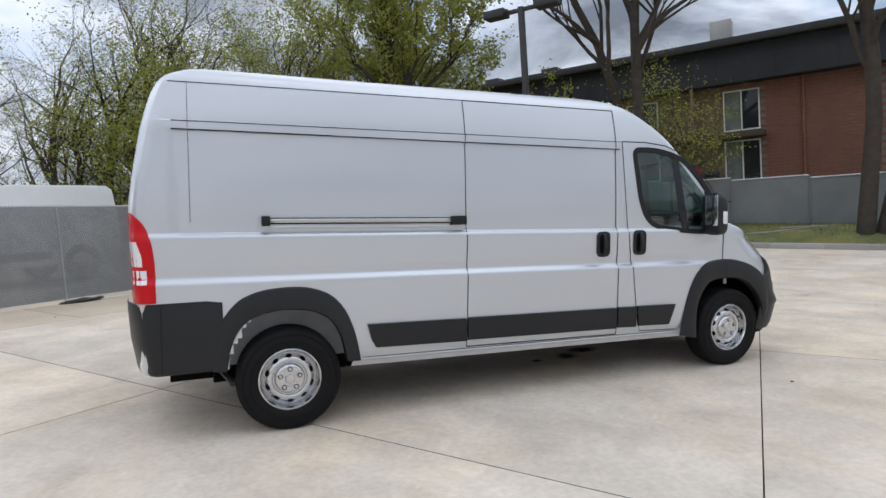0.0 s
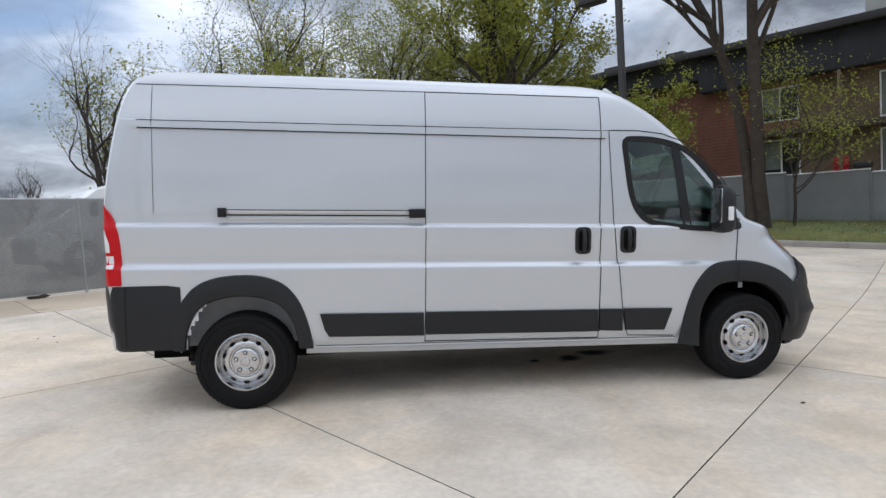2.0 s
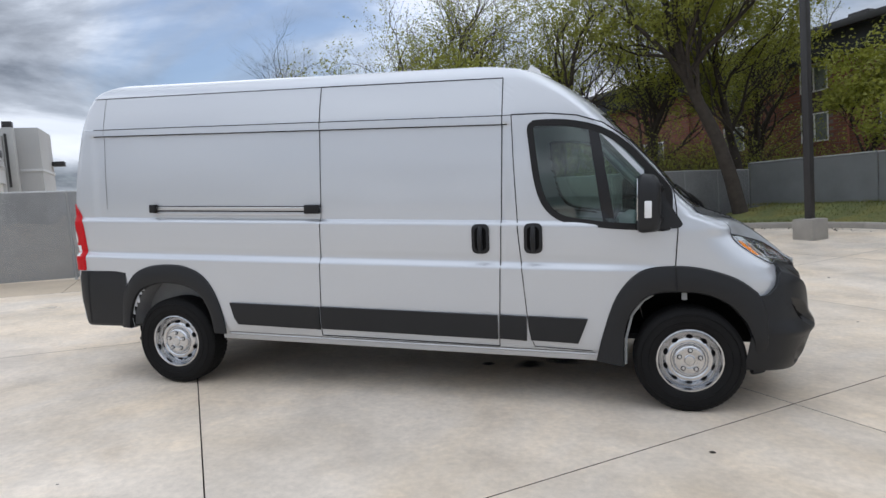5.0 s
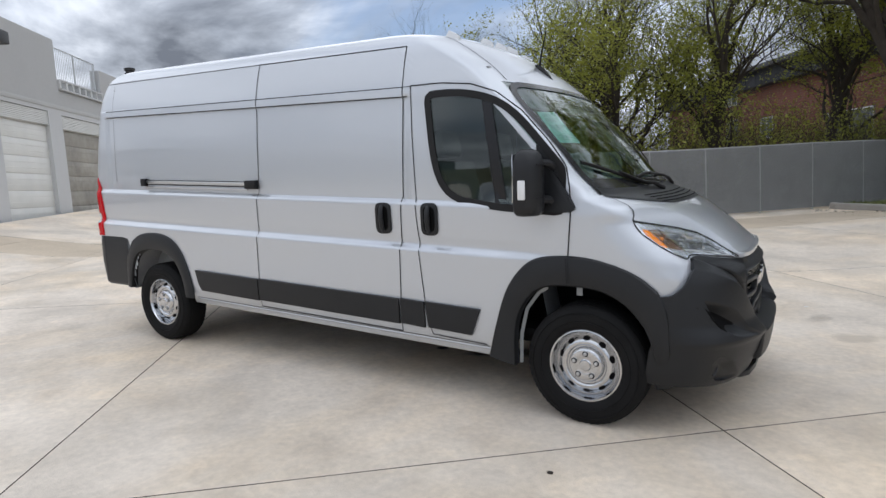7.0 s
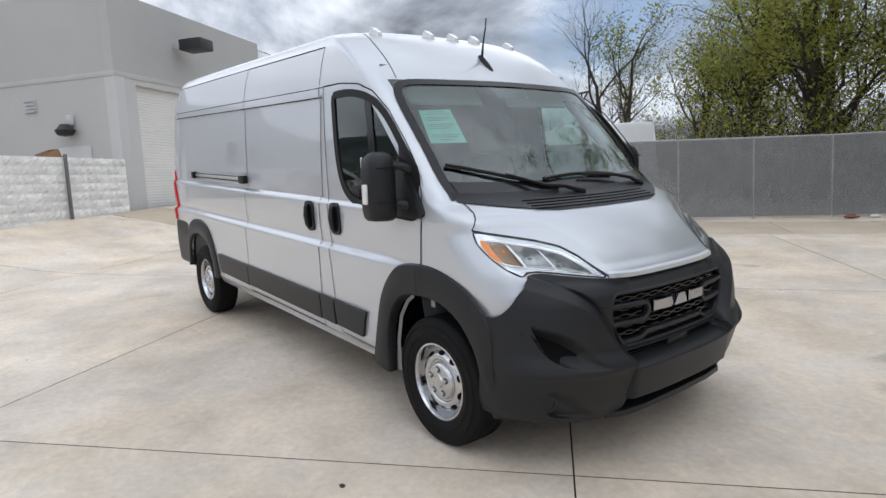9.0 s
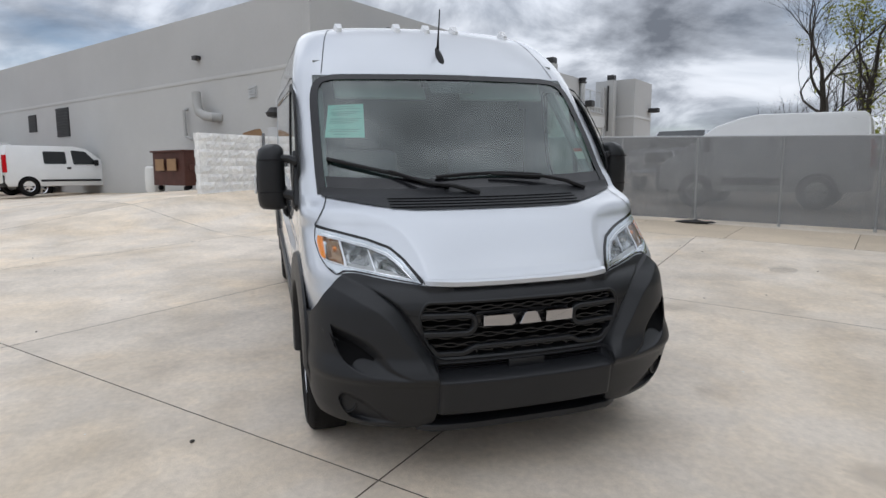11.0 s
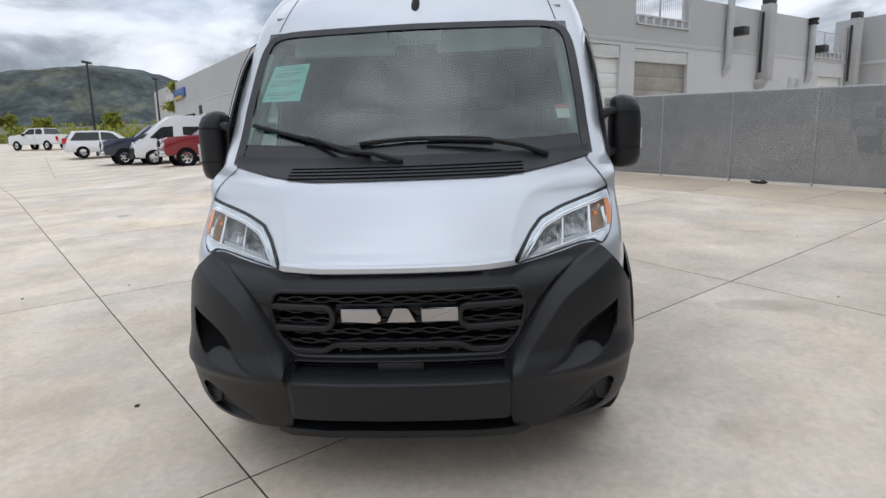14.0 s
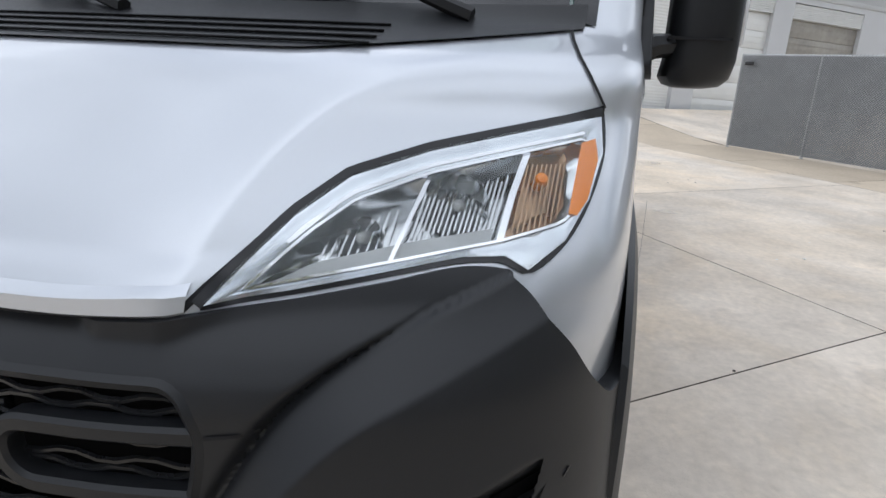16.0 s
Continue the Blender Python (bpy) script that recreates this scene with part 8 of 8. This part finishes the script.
# ---- wheels
def wheel(x, sgn):
    m = Matrix.Translation((x, sgn * 0.905, HUB)) @ Matrix.Rotation(radians(90) * -sgn, 4, "X")
    # local z runs outwards
    bm = bmesh.new()
    prof = [(0.208, 0.085), (0.222, 0.102), (0.25, 0.113), (0.30, 0.116), (0.335, 0.108), (0.352, 0.095), (0.360, 0.080), (0.363, 0.04), (0.363, -0.04), (0.360, -0.08), (0.335, -0.108), (0.25, -0.113), (0.208, -0.085)]
    add_spin(bm, prof, m, 72)
    tyre = part("tyre", bm, M_TYRE, van, "worn black tyre", sharp=60)
    bm = bmesh.new()
    for off in (-0.052, -0.018, 0.018, 0.052):
        add_spin(bm, [(0.3638, off - 0.005), (0.3600, off - 0.003), (0.3600, off + 0.003), (0.3638, off + 0.005)], m, 72)
    for k in range(60):
        a = 2 * math.pi * k / 60
        for z0 in (-0.072, 0.072):
            add_box(bm, (0.345, -0.011, z0 - 0.020), (0.3612, 0.011, z0 + 0.012), m @ Matrix.Rotation(a, 4, "Z"))
    part("tread", bm, M_TYRE, tyre)
    for r0 in (0.268, 0.318):
        bm = bmesh.new()
        add_spin(bm, [(r0 - 0.003, 0.114), (r0, 0.1185), (r0 + 0.003, 0.114)], m, 72)
        part("sidewall_ring", bm, M_TYRE, tyre)
    bm = bmesh.new()
    prof = [(0.214, 0.086), (0.217, 0.100), (0.208, 0.102), (0.201, 0.090), (0.197, 0.060), (0.191, 0.036), (0.184, 0.030), (0.176, 0.036), (0.163, 0.060), (0.148, 0.076), (0.134, 0.080), (0.122, 0.076), (0.116, 0.064), (0.109, 0.063), (0.103, 0.078), (0.096, 0.090), (0.088, 0.093), (0.052, 0.092), (0.038, 0.086), (0.034, 0.088), (0.030, 0.098), (0.001, 0.100)]
    add_spin(bm, prof, m, 64)
    rim = part("rim", bm, M_RIM, van, "silver painted steel wheel", sharp=50)
    # near-black discs on the uncut rim, for the shade inside its holes
    for k in range(10):
        a = 2 * math.pi * (k + 0.5) / 10
        bm = bmesh.new()
        c = m @ Matrix.Rotation(a, 4, "Z") @ Matrix.Translation((0.160, 0, 0.0645)) @ Matrix.Rotation(radians(48), 4, "Y") @ Matrix.Diagonal((0.95, 1.2, 1, 1))
        add_spin(bm, [(0.0185, 0.001), (0.017, 0.004), (0.001, 0.0035)], c, 16)
        part("vent_hole", bm, M_DARK, rim)
    for k in range(5):
        a = 2 * math.pi * k / 5 + 0.3
        bm = bmesh.new()
        c = m @ Matrix.Rotation(a, 4, "Z") @ Matrix.Translation((0.070, 0, 0.0925))
        add_spin(bm, [(0.0185, 0.0), (0.0185, 0.003), (0.013, 0.003), (0.012, -0.004), (0.0105, -0.004), (0.0105, 0.012), (0.008, 0.014), (0.0005, 0.014)], c, 12)
        part("wheel_bolt", bm, M_ALU, rim)
        # flat dark ring paints the shade round the sunken bolt
        bm = bmesh.new()
        add_spin(bm, [(0.0175, 0.0035), (0.0115, 0.0035)], c, 14)
        part("bolt_recess", bm, M_DARK, rim)
    bm = bmesh.new()
    add_spin(bm, [(0.205, 0.085), (0.19, -0.05), (0.08, -0.06), (0.001, -0.06)], m, 40)
    part("wheel_barrel", bm, M_DARK, rim)


for x in (0.0, WB):
    for sgn in (-1, 1):
        wheel(x, sgn)

# ---- towing mirrors
for sgn in (-1, 1):
    bm = bmesh.new()
    out = rounded([(3.70, 1.262), (3.955, 1.262), (3.99, 1.285), (3.86, 1.49), (3.74, 1.60)], [0.02, 0.02, 0.02, 0.04, 0.02])
    add_prism(bm, out, lambda u, v, w, s=sgn: side_pt(min(u, 3.94), v, -0.01 + w, s) + Vector((u - min(u, 3.94), 0, 0)), 0.03, 0.008)
    bmesh.ops.recalc_face_normals(bm, faces=bm.faces)
    mirror = part("door_mirror", bm, M_CLAD, van, "tall black towing mirror")
    for z, zr in ((1.545, 0.022), (1.335, 0.026)):
        bm = bmesh.new()
        pts = [(3.84, sgn * 0.99, z - 0.02), (3.83, sgn * 1.03, z), (3.80, sgn * 1.07, z + 0.005), (3.785, sgn * 1.12, z + 0.005)]
        rows = add_tube(bm, pts, [zr * 1.3, zr * 1.1, zr, zr], 8)
        part("mirror_arm", bm, M_CLAD, mirror)
    # housing: a tall rounded case, deeper at its middle
    bm = bmesh.new()
    zs_ = [1.245, 1.252, 1.27, 1.31, 1.40, 1.50, 1.56, 1.60, 1.622, 1.63]
    ins = [0.06, 0.025, 0.008, 0.0, 0.0, 0.0, 0.006, 0.02, 0.045, 0.075]
    rows = []
    for z, q in zip(zs_, ins):
        x0, x1, y0, y1 = 3.685 + q * 0.5, 3.835 - q, 1.05 + q * 0.7, 1.222 - q
        if 1.30 < z < 1.57:
            y0 += 0.012
        ring = rounded([(x0, y0), (x0, y1), (x1 - 0.045, y1), (x1, y1 - 0.055), (x1, y0 + 0.03), (x1 - 0.03, y0)], [0.012, 0.02, 0.03, 0.03, 0.03, 0.02], 3)
        rows.append([bm.verts.new((x, sgn * y, z)) for x, y in ring])
    for r, s in zip(rows, rows[1:]):
        for k in range(len(r)):
            bm.faces.new((r[k], r[(k + 1) % len(r)], s[(k + 1) % len(r)], s[k]))
    bm.faces.new(rows[0])
    bm.faces.new(rows[-1])
    bmesh.ops.recalc_face_normals(bm, faces=bm.faces)
    case = part("mirror_case", bm, M_CLAD, mirror, sharp=45)
    bm = bmesh.new()
    add_box(bm, (3.681, sgn * 1.137 - 0.072, 1.33), (3.686, sgn * 1.137 + 0.072, 1.60), bevel=0.002)
    part("mirror_glass", bm, M_CHROME, case)
    bm = bmesh.new()
    add_box(bm, (3.725, sgn * 1.226 - 0.012, 1.345), (3.77, sgn * 1.226 + 0.004, 1.455), bevel=0.007)
    part("repeater_lens", bm, M_WHITELENS, case, "clear side repeater")
    for z in (1.355, 1.541):
        part("case_joint", box((3.83, sgn * 1.135 - 0.075, z - 0.003), (3.838, sgn * 1.135 + 0.06, z + 0.003)), M_GAP, case)

# ---- roof marker lamps and aerial
def roof_pt(y, x):
    """The roof's height above a point."""
    lo, hi = 1.5, 2.505
    for _ in range(30):
        mid = (lo + hi) / 2
        lo, hi = (mid, hi) if v_w(mid) > abs(y) and front_x(y, mid) > x else (lo, mid)
    return Vector((x, y, zz(x, lo)))


for y, x in ((-0.62, 2.99), (-0.215, 3.04), (0.0, 3.05), (0.215, 3.04), (0.62, 2.99)):
    p = roof_pt(y, x)
    bm = bmesh.new()
    out = rounded([(-0.055, -0.036), (0.06, -0.022), (0.06, 0.022), (-0.055, 0.036)], 0.016)
    tilt = Matrix.Translation(p) @ Matrix.Rotation(0.42, 4, "Y")
    lo = [bm.verts.new(tilt @ Vector((a, b, -0.012))) for a, b in out]
    hi = [bm.verts.new(tilt @ Vector((a * 0.72 - 0.012, b * 0.72, 0.034 - 0.16 * max(a, 0)))) for a, b in out]
    for k in range(len(lo)):
        bm.faces.new((lo[k], lo[(k + 1) % len(lo)], hi[(k + 1) % len(lo)], hi[k]))
    bm.faces.new(hi)
    bmesh.ops.recalc_face_normals(bm, faces=bm.faces)
    part("roof_marker_lamp", bm, M_WHITELENS, van, "small clear roof marker lamp")
p = roof_pt(0, 3.40)
bm = bmesh.new()
m = Matrix.Translation(p) @ Matrix.Rotation(0.72, 4, "Y")
rows = []
for x, h, w in ((-0.10, 0.020, 0.012), (-0.05, 0.030, 0.020), (0.0, 0.026, 0.027), (0.05, 0.016, 0.026), (0.085, 0.004, 0.012)):
    rows.append([bm.verts.new(m @ Vector((x, a * w, h * b - 0.004))) for a, b in ((-1, 0), (-0.75, 0.6), (0, 1), (0.75, 0.6), (1, 0))])
for r, s in zip(rows, rows[1:]):
    for k in range(4):
        bm.faces.new((r[k], r[k + 1], s[k + 1], s[k]))
bmesh.ops.recalc_face_normals(bm, faces=bm.faces)
aerial = part("aerial", bm, M_RUBBER, van, "black roof aerial")
bm = bmesh.new()
add_tube(bm, [m @ Vector((-0.075, 0, 0.018)), m @ Vector((-0.12, 0, 0.09)), m @ Vector((-0.175, 0, 0.20)), m @ Vector((-0.20, 0, 0.235))], [0.010, 0.006, 0.0045, 0.004], 6)
part("aerial_rod", bm, M_RUBBER, aerial)

# bands in gap black draw the shade of creases pressed into the cab roof
for sgn in (-1, 1):
    front_band("roof_crease", [(sgn * 0.80, 2.10), (sgn * 0.765, 2.25), (sgn * 0.735, 2.36), (sgn * 0.705, 2.42), (sgn * 0.66, 2.465)], 0.006, M_GAP, 0.001)

# ---- wipers
for root, bend, tip0, tip1 in (((-0.02, 1.395), (-0.30, 1.43), (-0.83, 1.58), (-0.18, 1.425)), ((0.68, 1.40), (0.42, 1.455), (-0.24, 1.475), (0.42, 1.475))):
    bm = bmesh.new()
    arm = [front_pt(*root, 0.012), front_pt((root[0] + bend[0]) / 2, (root[1] + bend[1]) / 2 + 0.003, 0.034), front_pt(*bend, 0.034), front_pt((tip0[0] + tip1[0]) / 2, (tip0[1] + tip1[1]) / 2 + 0.004, 0.028)]
    add_tube(bm, arm, [0.016, 0.012, 0.010, 0.008], 6)
    wiper = part("wiper", bm, M_RUBBER, van, "black windscreen wiper")
    bm = bmesh.new()
    pts = [front_pt(tip0[0] + (tip1[0] - tip0[0]) * k / 8, tip0[1] + (tip1[1] - tip0[1]) * k / 8 + (0.016 if root[0] > 0 else 0.0) * math.sin(k / 8 * 3.14), 0.016) for k in range(9)]
    add_tube(bm, pts, 0.011, 6)
    part("blade", bm, M_RUBBER, wiper)

# ---- papers behind the glass and cab interior
def paper(corners, out, name, mat, lines, label):
    bm = bmesh.new()
    vs_ = [bm.verts.new(front_pt(a, b, out)) for a, b in corners]
    bm.faces.new(vs_)
    p = part(name, bm, mat, van, label)
    for a, b, v in lines:
        bm = bmesh.new()
        (y0, z0), (y1, z1), (y2, z2), (y3, z3) = corners
        def at(u, v):
            return (y0 + (y1 - y0) * u) * (1 - v) + (y3 + (y2 - y3) * u) * v, (z0 + (z1 - z0) * u) * (1 - v) + (z3 + (z2 - z3) * u) * v
        q = [front_pt(*at(u, w), out + 0.0015) for u, w in ((a, v), (b, v), (b, v + 0.018), (a, v + 0.018))]
        bm.faces.new([bm.verts.new(x) for x in q])
        part("print_line", bm, M_PRINT, p)
    return p


# colour of the shaded cargo bay seen through the cab
M_CARGO_SHADE = material("cargo_bay_shade", (0.035, 0.042, 0.042), rough=0.6, vary=0.15, vary_scale=2)
paper([(-0.785, 1.905), (-0.575, 1.915), (-0.60, 1.715), (-0.83, 1.715)], -0.012, "window_paper", M_PAPER,
      [(0.22, 0.78, 0.06), (0.12, 0.9, 0.13), (0.1, 0.86, 0.22), (0.1, 0.8, 0.27), (0.14, 0.6, 0.32), (0.1, 0.9, 0.44), (0.1, 0.85, 0.5), (0.1, 0.7, 0.56), (0.1, 0.88, 0.76), (0.1, 0.8, 0.82), (0.2, 0.6, 0.9)],
      "mint green sale paper taped inside the windscreen")
paper([(-0.14, 2.075), (0.16, 2.075), (0.15, 1.985), (-0.13, 1.985)], -0.006, "mirror_mount_cover", M_BLACK, [], "black sensor cover behind the windscreen")
M_STICK = material("pale_sticker", (0.66, 0.62, 0.58), rough=0.6)
M_STICKRED = material("red_sticker", (0.55, 0.12, 0.10), rough=0.6)
paper([(0.745, 1.64), (0.815, 1.64), (0.825, 1.575), (0.755, 1.575)], -0.010, "window_sticker", M_STICK, [], "small red and white sticker")
paper([(0.745, 1.64), (0.815, 1.64), (0.817, 1.62), (0.747, 1.62)], -0.009, "window_sticker_band", M_STICKRED, [], "")

bm = bmesh.new()
cols = []
for y in np.linspace(-0.86, 0.86, 19):
    hump = 0.05 * math.exp(-((y - 0.42) / 0.25)**2)
    cols.append([bm.verts.new((x, y, z)) for x, z in ((4.18, 1.30), (4.0, 1.30 + hump * 0.3), (3.72, 1.28 + hump), (3.62, 1.22 + hump), (3.60, 1.05), (3.70, 0.85), (3.75, 0.6))])
for r, s in zip(cols, cols[1:]):
    for k in range(6):
        bm.faces.new((r[k], s[k], s[k + 1], r[k + 1]))
bmesh.ops.recalc_face_normals(bm, faces=bm.faces)
part("dashboard", bm, M_TRIM, van, "grey plastic dashboard")
bm = bmesh.new()
m = Matrix.Translation((3.55, 0.45, 1.20)) @ Matrix.Rotation(radians(-62), 4, "Y")
ring = [m @ Vector((0.19 * math.cos(a), 0.19 * math.sin(a), 0)) for a in (2 * math.pi * k / 28 for k in range(29))]
add_tube(bm, ring, 0.016, 8, cap=False)
for a in (0.2, 2.1, 4.2):
    add_tube(bm, [m @ Vector((0, 0, -0.02)), m @ Vector((0.185 * math.cos(a), 0.185 * math.sin(a), 0))], 0.016, 6)
add_tube(bm, [m @ Vector((0, 0, -0.02)), m @ Vector((0, 0, -0.2))], 0.05, 8)
part("steering_wheel", bm, M_RUBBER, van)
for y in (-0.45, 0.47):
    bm = bmesh.new()
    add_box(bm, (2.95, y - 0.25, 0.80), (3.45, y + 0.25, 0.98), bevel=0.05)
    seat = part("seat", bm, M_SEAT, van, "grey cloth cab seat")
    bm = bmesh.new()
    add_box(bm, (-0.07, y - 0.25, 0), (0.07, y + 0.25, 0.66), Matrix.Translation((3.0, 0, 0.93)) @ Matrix.Rotation(radians(-14), 4, "Y"), bevel=0.05)
    part("backrest", bm, M_SEAT, seat)
    bm = bmesh.new()
    add_box(bm, (-0.05, y - 0.13, 0.69), (0.05, y + 0.13, 0.90), Matrix.Translation((3.0, 0, 0.93)) @ Matrix.Rotation(radians(-14), 4, "Y"), bevel=0.04)
    part("headrest", bm, M_SEAT, seat)
# added panel whose near-black colour replaces the shade of the open cargo bay
bm = bmesh.new()
add_box(bm, (2.70, -0.93, 0.45), (2.74, 0.93, 1.90))
add_box(bm, (2.70, -0.86, 1.90), (2.74, 0.86, 2.28))
part("bulkhead", bm, M_CARGO_SHADE, van, "added dark panel standing for the shaded cargo bay")
bm = bmesh.new()
add_box(bm, (2.74, -0.92, 0.48), (4.2, 0.92, 0.52))
part("cab_floor", bm, M_DARK, van)
for sgn in (-1, 1):
    bm = bmesh.new()
    add_box(bm, (-0.015, sgn * 0.42 - 0.30, -0.09), (0.015, sgn * 0.42 + 0.30, 0.09), Matrix.Translation((3.43, 0, 1.99)) @ Matrix.Rotation(radians(-35), 4, "Y"), bevel=0.012)
    part("sun_visor", bm, M_STUCCO_PALE, van)
    bm = bmesh.new()
    add_tube(bm, [(4.02, sgn * 0.86, 1.32), (3.74, sgn * 0.845, 1.62), (3.42, sgn * 0.82, 1.96)], 0.03, 8)
    part("pillar_trim", bm, M_TRIM, van)
    side_panel([(2.95, 1.26), (3.60, 1.22), (3.60, 0.60), (2.95, 0.60)], sgn, -0.06, M_TRIM, "door_lining")
bm = bmesh.new()
add_box(bm, (2.75, -0.84, 2.13), (3.36, 0.84, 2.16))
part("headliner", bm, M_TRIM, van)
bm = bmesh.new()
add_box(bm, (3.47, -0.16, 1.99), (3.52, 0.16, 2.05), bevel=0.01)
part("mirror_console", bm, M_RUBBER, van)

# ---- spots and scuffs on the concrete
def spot(name, x, y, sx, sy, turn, mat, label, seed):
    """A thin patch on the ground, x and y in the van's plan."""
    rnd = random.Random(seed)
    bm = bmesh.new()
    rim = []
    for k in range(28):
        t = 2 * math.pi * k / 28
        r = 1 + 0.18 * math.sin(2 * t + seed) + 0.12 * math.sin(5 * t + 2 * seed) + rnd.uniform(-0.06, 0.06)
        u_, v_ = sx * r * math.cos(t), sy * r * math.sin(t)
        px_, py_ = x + u_ * math.cos(turn) - v_ * math.sin(turn), y + u_ * math.sin(turn) + v_ * math.cos(turn)
        rim.append(bm.verts.new((px_, py_, ground_z(px_, py_) + 0.004)))
    c = bm.verts.new((x, y, ground_z(x, y) + 0.004))
    for k in range(28):
        bm.faces.new((c, rim[k], rim[(k + 1) % 28]))
    bmesh.ops.recalc_face_normals(bm, faces=bm.faces)
    tagged(part(name, bm, mat), label, "stain", kind="structure")


OIL = "dark oil stain on the concrete under the van"
spot("oil_stain", 2.85, -0.05, 0.26, 0.16, 0.3, M_OIL, OIL, 1)
spot("oil_stain", 3.15, 0.10, 0.34, 0.15, -0.1, M_OIL, OIL, 2)
spot("oil_stain", 2.50, -0.10, 0.10, 0.06, 0.0, M_OIL, OIL, 3)
rnd = random.Random(5)
for k in range(18):
    x, y = rnd.uniform(-5, 9), rnd.choice((rnd.uniform(-7.5, -1.6), rnd.uniform(1.6, 5.5)))
    s = rnd.uniform(0.2, 0.6)
    spot("grey_stain" if k % 3 else "pale_scuff", x, y, s, s * rnd.uniform(0.3, 0.8), rnd.uniform(0, 3), M_DAMP if k % 3 else M_PALE, "faint worn patch on the concrete", 10 + k)
for k in range(70):
    x, y = rnd.uniform(-4, 8.5), rnd.choice((rnd.uniform(-6.5, -1.4), rnd.uniform(1.4, 6)))
    s = rnd.uniform(0.008, 0.022)
    bm = bmesh.new()
    bmesh.ops.create_icosphere(bm, subdivisions=1, radius=1)
    for v in bm.verts:
        v.co = Vector((x + v.co.x * s * (1 + rnd.uniform(-0.3, 0.3)), y + v.co.y * s * 0.7, ground_z(x, y) + s * 0.25 * (v.co.z + 0.9)))
    ob = part("pebble", bm, M_BARK if k % 3 else M_DOORWHITE)
    tagged(ob, "tiny dry crumb lying on the concrete", "pebble", "crumbs on the concrete")


# ---- a fallen branch and dry leaves by the kerb
def fallen_branch(a, b, length, turn, seed):
    rnd = random.Random(seed)
    m = Matrix.Translation(AB(a, b, lawn_z(a, b) + 0.03)) @ Matrix.Rotation(turn, 4, "Z")
    top = thing("fallen_branch", m, "thin grey fallen branch lying on the lawn", "branch")
    for k in range(4):
        bm = bmesh.new()
        p = Vector((length * 0.22 * k, 0, 0)) if k else Vector((0, 0, 0))
        d = Vector((1, 0, 0.02)) if k == 0 else Vector((0.7, rnd.choice((-1, 1)) * 0.6, 0.15)).normalized()
        n = 7 if k == 0 else 4
        pts = [p]
        for i in range(n):
            d = (d + Vector((0, rnd.gauss(0, 0.15), rnd.gauss(0, 0.03)))).normalized()
            pts.append(pts[-1] + d * (length / 7 if k == 0 else length / 12))
        r0 = 0.022 if k == 0 else 0.010
        add_tube(bm, pts, [r0 * (1 - 0.8 * i / n) for i in range(n + 1)], 5)
        part("limb" if k == 0 else "twig", bm, M_KERB, top)


fallen_branch(15.4, -2.2, 1.9, -0.9, 3)
fallen_branch(15.8, -3.0, 1.5, -1.3, 4)
fallen_branch(15.4, 3.0, 1.2, 0.4, 5)
rnd = random.Random(15)
for k in range(9):
    b = 3.2 + 0.55 * k
    a = kerb_a(b) - 0.18 - rnd.random() * 0.5
    bm = bmesh.new()
    for _ in range(26):
        p = AB(a + rnd.gauss(0, 0.14), b + rnd.gauss(0, 0.22))
        z = ground_z(p.x, p.y) + rnd.uniform(0.004, 0.02)
        u_ = Vector((rnd.gauss(0, 1), rnd.gauss(0, 1), rnd.gauss(0, 0.3))).normalized() * rnd.uniform(0.02, 0.045)
        v_ = u_.cross(Vector((0, 0, 1))).normalized() * 0.018
        c = Vector((p.x, p.y, z))
        bm.faces.new([bm.verts.new(q) for q in (c - u_, c + v_, c + u_, c - v_)])
    tagged(part("leaf_litter", bm, M_BARK, smooth=False), "scatter of dry brown leaves along the kerb", "leaf litter", kind="stuff")
